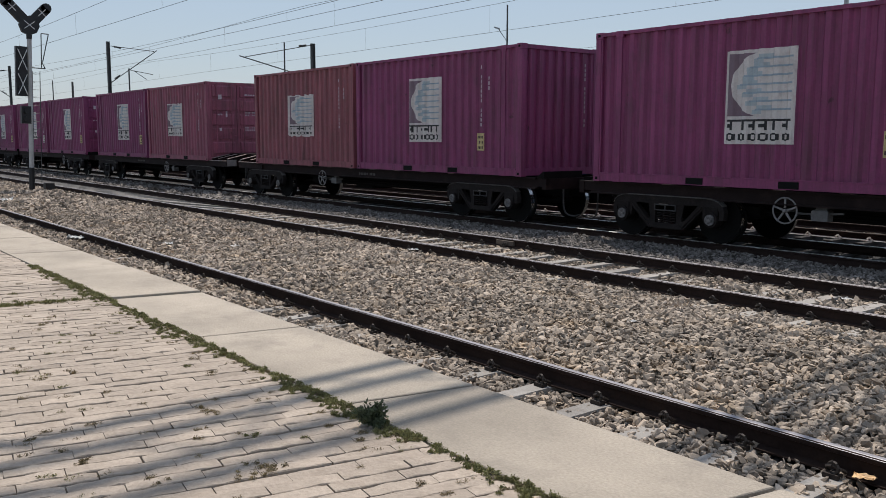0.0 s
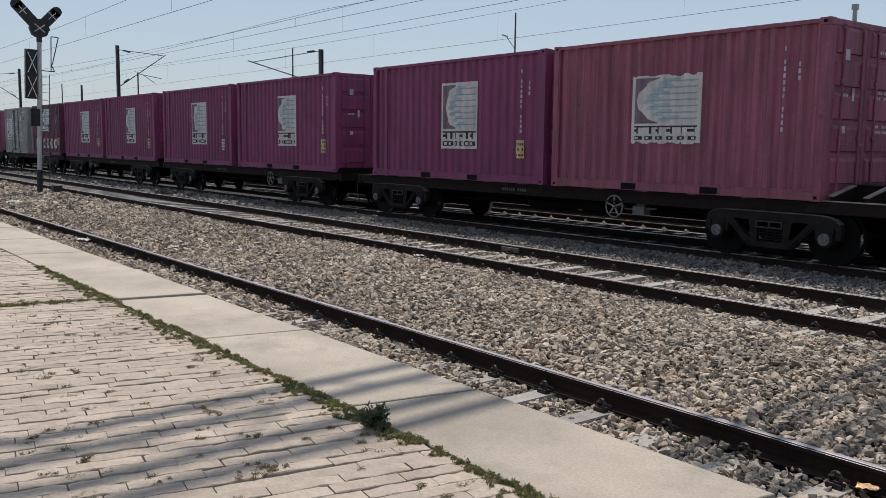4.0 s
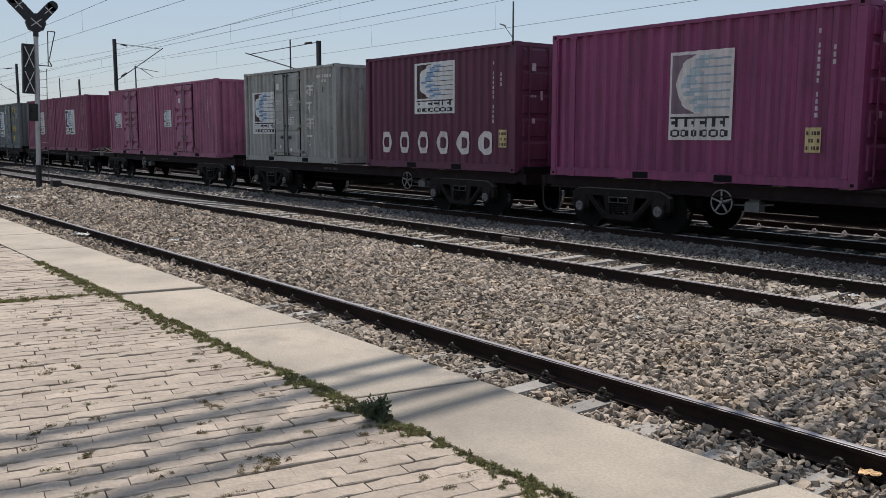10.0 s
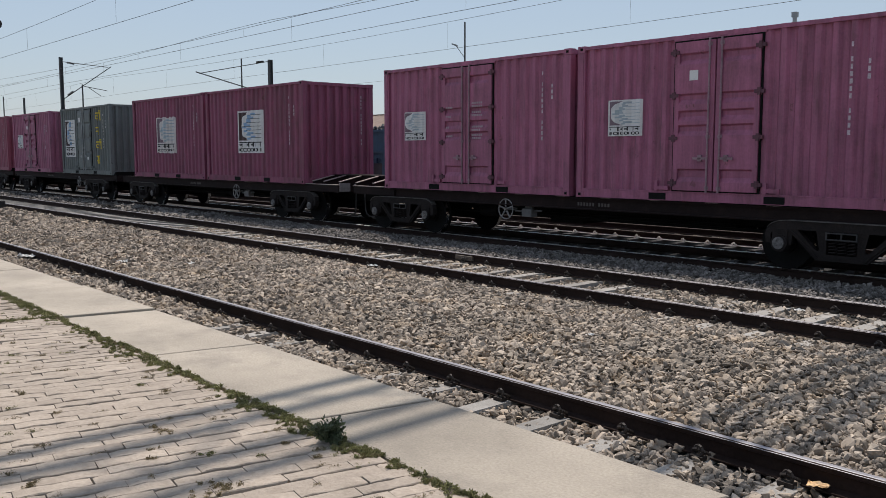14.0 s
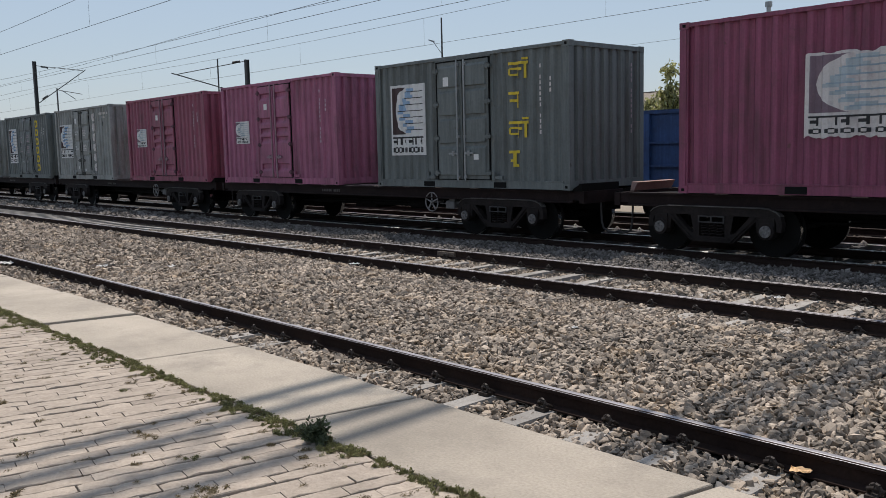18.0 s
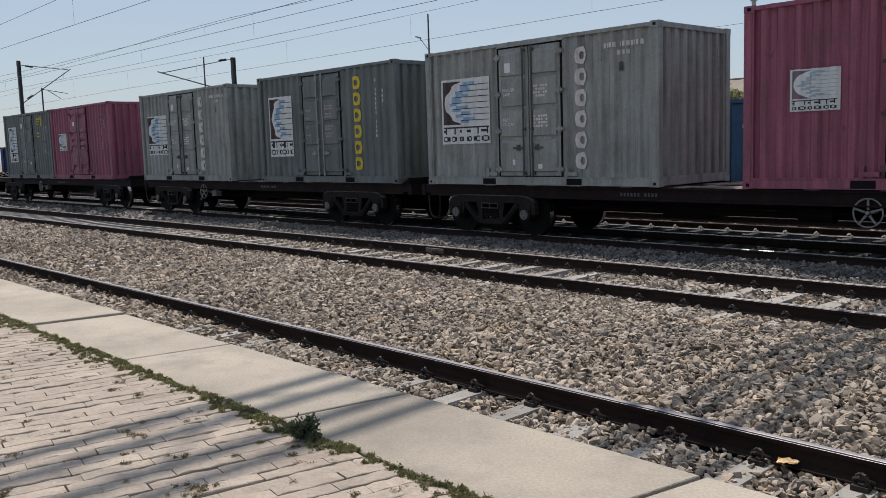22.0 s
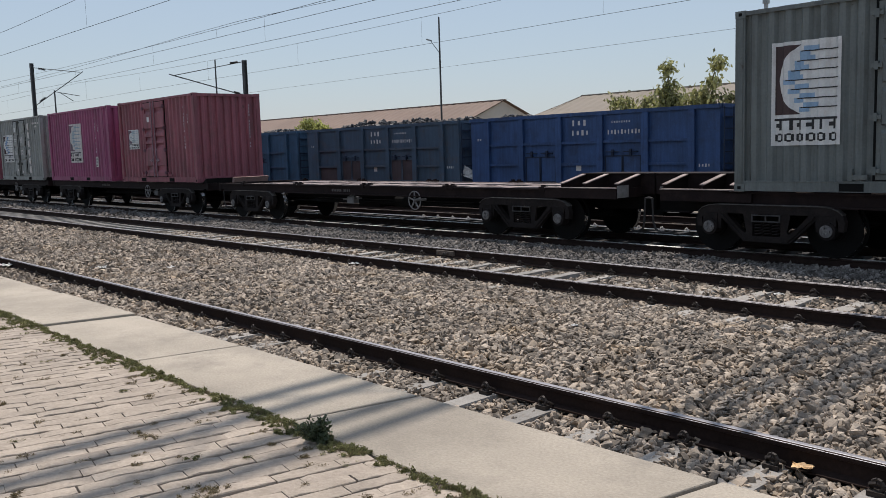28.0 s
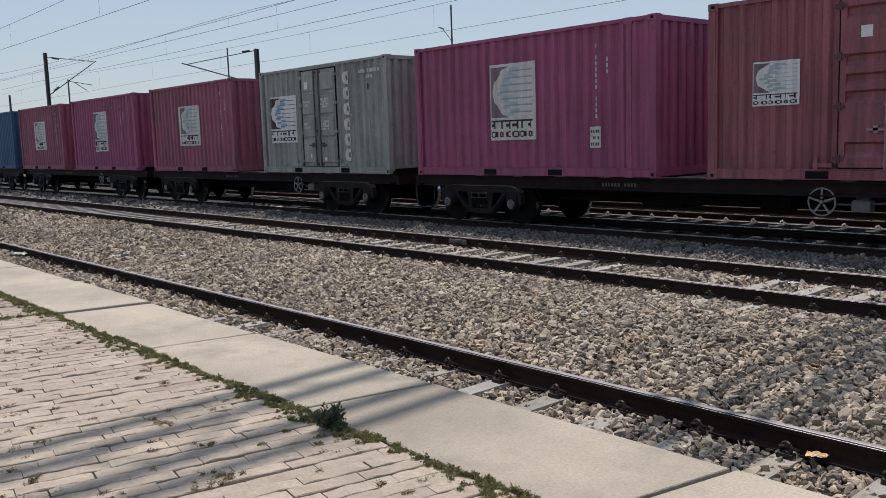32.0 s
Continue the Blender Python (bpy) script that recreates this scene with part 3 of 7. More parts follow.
FISH_X = -12.24
SLEEPER, DARK_SLEEPER, CLIP = sleeper_mesh(M_SLEEPER), sleeper_mesh(M_DARKSLEEPER), clip_mesh(M_CLIP)
# pale copy of the clip, painted as if sunlit
SUNCLIP = clip_mesh(M_SUNFOOT)
SPAN = {"near": (-40, 9), "second": (-62, 9), "train": (-24, 9), "fourth": (-36, 0), "yard": (-30, -10)}
for name, (yc, zc) in TRACKS.items():
    track = empty("railway_track", "steel rails clipped to concrete sleepers on stone ballast", "railway track", "parallel tracks", "structure", pose(0, yc, zc))
    for s in (-1, 1):
        r = part("rail", RAIL, None, track, "brown rusted rail with a polished head", pose(0, s * GAUGE / 2, 0))
        part("rail_head", {"train": HEAD, "near": DULLHEAD, "second": DULLHEAD}.get(name, RUSTHEAD), None, r)
        # bright strip laid on the foot in place of sunlight
        if name == "fourth" and s < 0:
            bm = fresh()
            hexa(bm, [(-60, -0.072, -0.148), (9, -0.072, -0.148), (9, -0.020, -0.131), (-60, -0.020, -0.131), (-60, -0.072, -0.140), (9, -0.072, -0.140), (9, -0.020, -0.124), (-60, -0.020, -0.124)])
            part("foot_dust", bm, M_SUNFOOT, r, "pale strip painting sunlight on the rail's foot")
        if name == "second" and s > 0:
            bm = fresh()
            bevelled(bm, FISH_X - 0.24, FISH_X + 0.24, -0.056, -0.012, -0.125, -0.036, 0.008)
            for q in (-0.18, -0.06, 0.06, 0.18):
                rod(bm, (FISH_X + q, -0.056, -0.08), (FISH_X + q, -0.075, -0.08), 0.016, 6)
            part("fishplate", bm, M_FISH, r, "rusty joint plate bolted to the rail")
    x0, x1 = SPAN[name]
    gap = 0.628 if name == "near" else 0.645
    x = -3.81 - gap * 200
    while x < x1:
        if x > x0:
            part("sleeper", DARK_SLEEPER if name in ("train", "fourth", "yard") else SLEEPER, None, track, "", pose(x, 0, 0, 0, 0, random.uniform(-0.6, 0.6)))
            if name == "fourth" and x > -20:
                part("rail_clip", SUNCLIP, None, track, "", pose(x, -GAUGE / 2, 0, 0, 0, 180))
            if name in ("near", "second") and x > -17:
                for s in (-1, 1):
                    for e in (0, 180):
                        if name == "second" or s > 0:
                            part("rail_clip", CLIP, None, track, "", pose(x, s * GAUGE / 2, 0, 0, 0, e))
        x += gap


# ---------- platform ----------
bm = fresh()
box(bm, -120, 60, -14, Y_EDGE - 0.12, -0.55, Z_PLAT - 0.11)
platform = tagged(part("platform", bm, M_PLAT), "raised station platform with brick paving and concrete coping", "platform", kind="structure")
bm = fresh()
box(bm, -120, 60, -14, Y_COPE - 0.005, Z_PLAT - 0.11, Z_PLAT - 0.014)
part("bedding", bm, M_SAND, platform, "sandy bed between the paving bricks")


def drift(x, y):
    """Height of the blown sand that fills the joints unevenly."""
    return Z_PLAT - 0.0140 + 0.005 * noise.noise(Vector((x * 3.1, y * 3.1, 7.0))) + 0.004 * noise.noise(Vector((x * 11, y * 11, 2.0)))


nx, ny = 340, 64
v = np.array([(-9.0 + 8.5 * i / nx, 0.30 + (Y_COPE - 0.31) * k / ny, drift(-9.0 + 8.5 * i / nx, 0.30 + (Y_COPE - 0.31) * k / ny)) for i in range(nx + 1) for k in range(ny + 1)])
f = np.array([(i * (ny + 1) + k, (i + 1) * (ny + 1) + k, (i + 1) * (ny + 1) + k + 1, i * (ny + 1) + k + 1) for i in range(nx) for k in range(ny)])
SAND_GRID = (v, f)

bm = fresh()
box(bm, -60, 9.3, Y_COPE + 0.003, Y_EDGE - 0.02, Z_PLAT - 0.109, Z_PLAT - 0.028)
part("joint_fill", bm, M_JOINT, platform, "dark soil in the joints between edge slabs")
joints = [-1.555, -3.10, -4.73, -6.27, -7.80]
while joints[-1] > -60:
    joints.append(joints[-1] - 1.55)
joints = [9.4, 7.85, 6.3, 4.75, 3.2, 1.6, 0.03] + joints
for a, b in zip(joints, joints[1:]):
    bm = fresh()
    g = 0.017 if abs(a + 6.27) < 0.1 or abs(b + 6.27) < 0.1 else 0.013
    sk = 0.06
    lift = random.uniform(-0.004, 0.004)
    x0, x1 = b + g, a - g
    zt = Z_PLAT + lift
    c = 0.004
    if abs(a + 6.27) < 0.1:
        zt = Z_PLAT + 0.006
    if abs(b + 6.27) < 0.1:
        zt = Z_PLAT - 0.006
    v = [(x0 - sk, Y_COPE, zt - 0.12), (x1 - sk, Y_COPE, zt - 0.12), (x1 + sk, Y_EDGE, zt - 0.12), (x0 + sk, Y_EDGE, zt - 0.12)]
    t = [(x0 - sk, Y_COPE, zt - c), (x1 - sk, Y_COPE, zt - c), (x1 + sk, Y_EDGE, zt - c), (x0 + sk, Y_EDGE, zt - c)]
    u = [(x0 - sk + c, Y_COPE + c, zt), (x1 - sk - c, Y_COPE + c, zt), (x1 + sk - c, Y_EDGE - c, zt), (x0 + sk + c, Y_EDGE - c, zt)]
    hexa(bm, v + t)
    hexa(bm, t + u)
    part("coping_slab", bm, M_COPING, platform, "pale worn concrete edge slab")


# ---------- train ----------
def run(t):
    i = min(int(t), len(RUN) - 2)
    return RUN[i] + (RUN[i + 1] - RUN[i]) * (t - i)


MOVERS = []
MESHES = {}


def shared(key, material, build):
    if key not in MESHES:
        bm = fresh()
        build(bm)
        data = bpy.data.meshes.new(key[0])
        bm.to_mesh(data)
        bm.free()
        data.materials.append(material)
        MESHES[key] = data
    return MESHES[key]


PITCH, DEPTH = 0.278, 0.052
WAVE = [(0.0, 0.0), (0.090, 0.0), (0.139, DEPTH), (0.229, DEPTH), (PITCH, 0.0)]


END_WAVE = [(0.0, 0.0), (0.118, 0.0), (0.142, 0.062), (0.250, 0.062), (PITCH, 0.0)]


def wave(u, form):
    """How far a corrugated sheet lies behind its outer face at u."""
    r = u % PITCH
    for (a, p), (b, q) in zip(form, form[1:]):
        if r <= b:
            return p + (q - p) * (r - a) / (b - a)
    return 0.0


def stops(u0, u1, step, form):
    cuts = {round(u0, 4), round(u1, 4)}
    k = math.floor(u0 / PITCH)
    while k * PITCH < u1:
        for a, _ in form[:-1]:
            if u0 < k * PITCH + a < u1:
                cuts.add(round(k * PITCH + a, 4))
        k += 1
    if step:
        n = int((u1 - u0) / step)
        cuts |= {round(u0 + (u1 - u0) * i / n, 4) for i in range(1, n)} if n > 1 else set()
    return sorted(cuts)


def corrugated(bm, u0, u1, lo, hi, out=0.0, step=None, form=WAVE, place=None):
    """A strip of corrugated sheet between heights lo(u) and hi(u); place turns (u, depth, z) into a point."""
    lo_f = lo if callable(lo) else (lambda u: lo)
    hi_f = hi if callable(hi) else (lambda u: hi)
    place = place or (lambda u, d, z: (u, d, z))
    col = []
    for u in stops(u0, u1, step, form):
        d = wave(u, form) - out
        col.append((bm.verts.new(place(u, d, lo_f(u))), bm.verts.new(place(u, d, max(hi_f(u), lo_f(u) + 0.001)))))
    for (a, b), (c, d) in zip(col, col[1:]):
        bm.faces.new((a, c, d, b))


CH, CW = 2.896, 2.438


def glyph_row(bm, u0, u1, z0, z1, n, out, bar=False):
    """Plain bars and outlined blocks in a row, of the size of painted letters."""
    w = (u1 - u0) / n
    if bar:
        corrugated(bm, u0, u1, z1 - (z1 - z0) * 0.20, z1, out)
        z1 -= (z1 - z0) * 0.20
    t = min((z1 - z0) * 0.34, w * 0.26)
    for i in range(n):
        a, b = u0 + w * i + w * 0.12, u0 + w * (i + 1) - w * 0.12
        if bar:
            m = b - t if i % 2 else (a + b) / 2
            corrugated(bm, m - t * 0.35, m + t * 0.55, z0, z1, out)
            if i % 3 != 1:
                corrugated(bm, a, m - t * 0.35, z0 + (z1 - z0) * 0.30, z0 + (z1 - z0) * 0.72, out)
        else:
            e = (z1 - z0) * 0.22
            corrugated(bm, a, a + w * 0.22, z0 + e * 0.5, z1 - e * 0.5, out)
            corrugated(bm, b - w * 0.22, b, z0 + e * 0.5, z1 - e * 0.5, out)
            corrugated(bm, a + w * 0.22, b - w * 0.22, z1 - e, z1, out)
            corrugated(bm, a + w * 0.22, b - w * 0.22, z0, z0 + e, out)


def logo(box_ob, u0, u1, z0, z1, style):
    """A square painted card with a disc, stripes and two rows of plain blocks; a torn one has lost its rim."""
    torn = style.endswith("_torn")
    style = style.replace("_torn", "")
    card = M_FADED if style == "faded" else M_WHITE
    dark = {"faded": M_MAUVE, "small": M_MAUVE}.get(style, M_DARKRED)
    w, h = u1 - u0, z1 - z0
    g0 = z0 + h * 0.30
    key = (round(u0, 2), round(u1, 2), round(z0, 2), round(z1, 2), style, torn)
    def low(u):
        return z0 + (max(0.0, noise.noise(Vector((u * 9.0, z0 * 3, 1.0))) * 0.07 + 0.01) if torn else 0.0)

    def high(u):
        return z1 - (max(0.0, noise.noise(Vector((u * 7.0, z0 * 3, 4.0))) * 0.08) if torn else 0.0)
    p = part("logo_card", shared(("logo_card", *key), card, lambda bm: corrugated(bm, u0, u1, low, high, 0.004, 0.035 if torn else None)), None, box_ob,
             "faded white painted logo card" if style in ("faded", "small") else "white painted logo card with blue stripes")
    part("dark_field", shared(("dark_field", *key), dark, lambda bm: corrugated(bm, u0 + w * 0.045, u0 + w * 0.50, g0, z1 - h * 0.035, 0.006)), None, p)
    zt = z1 - h * 0.035
    cu, cz, ru, rz = u0 + w * 0.60, (g0 + zt) / 2, w * 0.50, (zt - g0) * 0.53

    def disc(bm):
        def half(u):
            return math.sqrt(max(1 - ((u - cu) / ru) ** 2, 0.0)) * rz
        corrugated(bm, cu - ru, u0 + w * 0.52, lambda u: max(cz - half(u), g0), lambda u: min(cz + half(u), zt), 0.009, 0.03)
    part("crescent", shared(("crescent", *key), card, disc), None, p)
    rows = 7
    starts = [u0 + w * (0.17 + 0.075 * abs(k - 3)) for k in range(rows)]

    def fan(bm):
        s = (zt - g0) * 0.94 / rows
        for k, a in enumerate(starts):
            z = g0 + (zt - g0) * 0.03 + s * k
            corrugated(bm, a, a + w * 0.16, z, z + s * 0.52, 0.011)
            corrugated(bm, a + w * 0.08, a + w * 0.30, z + s * 0.52, z + s, 0.011)
    part("blue_field", shared(("blue_field", *key), M_PALE if style in ("faded", "small") else M_LBLUE, fan), None, p)

    def lines(bm):
        s = (zt - g0) * 0.94 / rows
        for k, a in enumerate(starts):
            z = g0 + (zt - g0) * 0.03 + s * (k + 0.40)
            corrugated(bm, a + w * 0.04, u1 - w * 0.04, z, z + s * (0.12 if style != "faded" else 0.22), 0.013)
    part("stripe_print", shared(("stripe_print", *key), M_MIST if style in ("faded", "small") else M_BLACK, lines), None, p)

    def words(bm):
        glyph_row(bm, u0 + w * 0.04, u1 - w * 0.04, z0 + h * 0.150, z0 + h * 0.265, 6, 0.008, True)
        glyph_row(bm, u0 + w * 0.03, u1 - w * 0.03, z0 + h * (0.055 if torn else 0.035), z0 + h * 0.120, 6, 0.008)
    part("lettering", shared(("lettering", *key), M_BLACK, words), None, p, "plain black lettering blocks")


def text_bars(box_ob, name, u, z0, z1, n, w, material, label=""):
    """A column of small plain marks, one below another."""
    def build(bm):
        s = (z1 - z0) / n
        for i in range(n):
            if i not in (4, n - 2):
                e = 0.10 + 0.16 * abs(math.sin(i * 2.7))
                corrugated(bm, u + w * e, u + w * (0.95 - e * 0.7), z0 + s * i + s * 0.16, z0 + s * (i + 1) - s * 0.16, 0.006)
    part(name, shared((name, round(u, 2), round(z0, 2), round(z1, 2), n, w, material.name), material, build), None, box_ob, label)


def side_door(box_ob, u0, u1, paint, z0=0.20, z1=2.76):
    """Two leaves in the long side with pressed panels, hinges, lock rods and handles."""
    mid = (u0 + u1) / 2
    trim, rods = M_SEALSHADE, M_STEEL if paint is M_DARKGREY else M_SLATE if paint in (M_GREY, M_OLDGREY) else M_LOCKLIT
    # black frame: seal plus painted shade of the door recess
    fr = shared(("door_frame", u0, u1, paint.name), trim, lambda bm: (box(bm, u0 - 0.034, u0, -0.004, 0.05, z0 - 0.02, z1 + 0.03),
                box(bm, u1, u1 + 0.034, -0.004, 0.05, z0 - 0.02, z1 + 0.03), box(bm, u0, u1, -0.004, 0.05, z1, z1 + 0.03), box(bm, u0, u1, 0.01, 0.05, z0 - 0.04, z0)))
    part("door_frame", fr, None, box_ob, "dark sealed door frame, recess shade in its colour")
    for k, (a, b) in enumerate(((u0, mid - 0.015), (mid + 0.015, u1))):
        grooved = paint not in (M_GREY, M_OLDGREY, M_DARKGREY)

        def leaf(bm, a=a, b=b):
            if not grooved:
                box(bm, a, b, 0.004, 0.05, z0, z1)
                return
            # flat stiles, and between them one sheet pressed into horizontal grooves
            box(bm, a, a + 0.09, -0.034, 0.05, z0, z1)
            box(bm, b - 0.09, b, -0.034, 0.05, z0, z1)
            prof = [(-0.034, z0)]
            for lo, hi in ((0.15, 0.38), (0.95, 1.14), (1.20, 1.39), (1.49, 1.68), (2.17, 2.37)):
                prof += [(-0.034, z0 + lo), (0.016, z0 + lo + 0.085), (0.016, z0 + hi - 0.030), (-0.034, z0 + hi)]
            prof += [(-0.034, z1), (0.05, z1), (0.05, z0)]
            e0, e1 = ([bm.verts.new((x, y, z)) for y, z in prof] for x in (a + 0.09, b - 0.09))
            for i in range(len(prof)):
                q = (i + 1) % len(prof)
                bm.faces.new((e0[i], e1[i], e1[q], e0[q]))
            bmesh.ops.recalc_face_normals(bm, faces=bm.faces[:])
        d = part("side_door", shared(("side_door", u0, u1, k, paint.name), paint, leaf), None, box_ob, "pressed steel side door leaf")
        for zz, hh in () if grooved else ((z0 + 0.08, 0.64), (z0 + 0.79, 0.54), (z0 + 1.40, 0.54), (z0 + 2.01, 0.48)):
            def press(bm, a=a, b=b):
                hexa(bm, [(a + 0.07, 0.005, zz), (b - 0.07, 0.005, zz), (b - 0.07, 0.005, zz + hh), (a + 0.07, 0.005, zz + hh),
                          (a + 0.09, -0.036, zz + 0.012), (b - 0.09, -0.036, zz + 0.012), (b - 0.09, -0.036, zz + hh - 0.05), (a + 0.09, -0.036, zz + hh - 0.05)])
                bmesh.ops.recalc_face_normals(bm, faces=bm.faces[:])
            part("pressed_panel", shared(("pressed_panel", u0, k, round(zz, 2), paint.name), paint, press), None, d)
        ur = b - 0.10 if k == 0 else a + 0.10
        part("lock_rod", shared(("lock_rod", round(ur, 2), paint.name), rods, lambda bm: (rod(bm, (ur, -0.056, z0 - 0.03), (ur, -0.056, z1 + 0.03), 0.019, 6),
             [box(bm, ur - 0.04, ur + 0.04, -0.05, 0.0, z, z + 0.06) for z in (z0 + 0.02, z0 + 0.9, z1 - 0.1)])), None, d, "round steel lock rod")
        uh = ur - 0.27 if k == 0 else ur
        part("handle", shared(("handle", round(uh, 2), paint.name), rods, lambda bm: (beam(bm, (uh, -0.07, z0 + 0.56), (uh + 0.27, -0.07, z0 + 0.56), 0.02, 0.04),
             box(bm, uh + 0.10, uh + 0.17, -0.08, 0.0, z0 + 0.51, z0 + 0.62))), None, d)
        ue = a if k == 0 else b
        for z in (z0 + 0.1, z0 + 0.88, z0 + 1.62, z1 - 0.2):
            part("hinge", shared(("hinge", round(ue, 2), round(z, 2), paint.name), M_PLUM if grooved else paint, lambda bm: (box(bm, ue - 0.085, ue + 0.085, -0.055, 0.0, z, z + 0.06), box(bm, ue - 0.028, ue + 0.028, -0.062, 0.0, z - 0.03, z + 0.09))), None, d)


def make_container(x, length, paint, label, kind="plain", end="plain", logo_box=None, style="faded", extras=(), ext=""):
    """A freight container whose near left bottom corner lies at x on the train."""
    ob = empty("freight_container", label, "container", "containers on the train")
    L = length
    c = paint.name

    def post(bm):
        box(bm, 0.0, 0.13, 0.0, 0.14, 0.118, CH - 0.118)
        box(bm, 0.13, 0.165, 0.012, 0.12, 0.118, CH - 0.118)
    for k, m in enumerate((pose(0, 0, 0), Matrix.Translation((L, 0, 0)) @ Matrix.Diagonal((-1, 1, 1, 1)), Matrix.Translation((0, CW, 0)) @ Matrix.Diagonal((1, -1, 1, 1)),
                           Matrix.Translation((L, CW, 0)) @ Matrix.Diagonal((-1, -1, 1, 1)))):
        part("corner_post", shared(("corner_post", c), paint, post), None, ob, "", m)

    def casting(bm):
        box(bm, -0.004, 0.174, -0.004, 0.158, 0.0, 0.118)
    for px in (0, L - 0.17):
        for py in (0, CW - 0.154):
            for pz in (0, CH - 0.114):
                p = part("corner_casting", shared(("corner_casting", c), paint, casting), None, ob, "", pose(px, py, pz))
                # black box painted in for the dark inside of the slot
                part("slot", shared(("slot", c), M_SEALSHADE, lambda bm: box(bm, 0.055, 0.115, -0.0045, 0.0, 0.035, 0.085)), None, p, "", pose(0, -0.003, 0) if py == 0 else pose(0, 0.165, 0))

    def top_rail(bm):
        box(bm, 0.17, L - 0.17, 0.0, 0.06, CH - 0.075, CH - 0.01)

    def sill(bm):
        a, b = (L / 2 - 1.10, L / 2 + 0.74) if kind != "door" else (1.72, 3.98)
        prof = [(0.07, 0.008), (0.0, 0.008), (0.0, 0.024), (0.008, 0.026), (0.008, 0.153), (0.0, 0.156), (0.0, 0.176), (0.07, 0.176)]
        e0 = [bm.verts.new((0.17, y, z)) for y, z in prof]
        e1 = [bm.verts.new((L - 0.17, y, z)) for y, z in prof]
        for i in range(len(prof)):
            j = (i + 1) % len(prof)
            bm.faces.new((e0[i], e1[i], e1[j], e0[j]))
        bmesh.ops.recalc_face_normals(bm, faces=bm.faces[:])
    for m in (pose(0, 0, 0), Matrix.Translation((0, CW, 0)) @ Matrix.Diagonal((1, -1, 1, 1))):
        part("top_rail", shared(("top_rail", L, c), paint, top_rail), None, ob, "", m)
        part("bottom_rail", shared(("bottom_rail", L, kind, c), paint, sill), None, ob, "", m)
    a, b = (L / 2 - 1.10, L / 2 + 0.74) if kind != "door" else (1.72, 3.98)
    for q in (a, b):
        # solid black boxes stand in for the pockets' shaded insides
        part("forklift_pocket", shared(("forklift_pocket", L, kind, round(q, 2)), M_SEALSHADE, lambda bm: box(bm, q, q + 0.36, -0.003, CW + 0.003, 0.022, 0.140)), None, ob, "black box painting the shade of an open forklift pocket")

    def panel(u0, u1):
        def build(bm):
            corrugated(bm, u0, u1, 0.17, CH - 0.07, -0.022)
        return build
    if kind == "door":
        part("side_panel", shared(("side_panel_a", L, c), paint, panel(0.16, 2.22)), None, ob, "corrugated side sheet")
        part("side_panel", shared(("side_panel_b", L, c), paint, panel(3.88, L - 0.16)), None, ob, "corrugated side sheet")
        side_door(ob, 2.24, 3.86, paint)
        part("door_header", shared(("door_header", L, c), paint, lambda bm: box(bm, 2.19, 3.93, 0.0, 0.05, 2.79, CH - 0.074)), None, ob)
        for hx in (1.84, 3.95):
            part("hold_back", shared(("hold_back", c), paint, lambda bm: (box(bm, 0, 0.30, -0.02, 0.03, 0.20, 0.27), box(bm, 0.02, 0.08, -0.03, 0.03, 0.18, 0.36))), None, ob, "", pose(hx, 0, 0))
    else:
        part("side_panel", shared(("side_panel", L, c), paint, panel(0.16, L - 0.16)), None, ob, "corrugated side sheet")
    part("far_side_panel", shared(("far_side_panel", L, c), paint, lambda bm: corrugated(bm, 0.16, L - 0.16, 0.17, CH - 0.07, -0.02, place=lambda u, d, z: (u, CW - d, z))), None, ob)
    part("end_panel", shared(("end_panel_l", c), paint, lambda bm: (corrugated(bm, 0.10, CW - 0.10, 0.17, CH - 0.09, -0.02, form=END_WAVE, place=lambda u, d, z: (d, u, z)),
         box(bm, 0.0, 0.07, 0.13, CW - 0.13, 0.02, 0.18), box(bm, 0.0, 0.07, 0.13, CW - 0.13, CH - 0.10, CH - 0.01))), None, ob)
    if end == "plain":
        part("end_panel", shared(("end_panel_r", L, c), paint, lambda bm: (corrugated(bm, 0.10, CW - 0.10, 0.17, CH - 0.09, -0.02, form=END_WAVE, place=lambda u, d, z: (L - d, u, z)),
             box(bm, L - 0.07, L, 0.13, CW - 0.13, 0.02, 0.18), box(bm, L - 0.07, L, 0.13, CW - 0.13, CH - 0.10, CH - 0.01))), None, ob, "corrugated end wall")
        text_bars_end(ob, L)
    else:
        part("door_header", shared(("end_header", L, c), paint, lambda bm: box(bm, L - 0.07, L, 0.13, CW - 0.13, CH - 0.098, CH - 0.006)), None, ob)
        part("door_sill", shared(("end_sill", L, c), paint, lambda bm: box(bm, L - 0.07, L, 0.13, CW - 0.13, 0.01, 0.136)), None, ob)
        for k in (0, 1):
            y0, y1 = (0.13, CW / 2 - 0.008) if k == 0 else (CW / 2 + 0.008, CW - 0.13)

            def leaf(bm, y0=y0, y1=y1):
                box(bm, L - 0.06, L - 0.012, y0, y1, 0.14, CH - 0.10)
                bmesh.ops.recalc_face_normals(bm, faces=bm.faces[:])
            d = part("end_door", shared(("end_door", L, k, c), paint, leaf), None, ob, "ribbed steel end door")
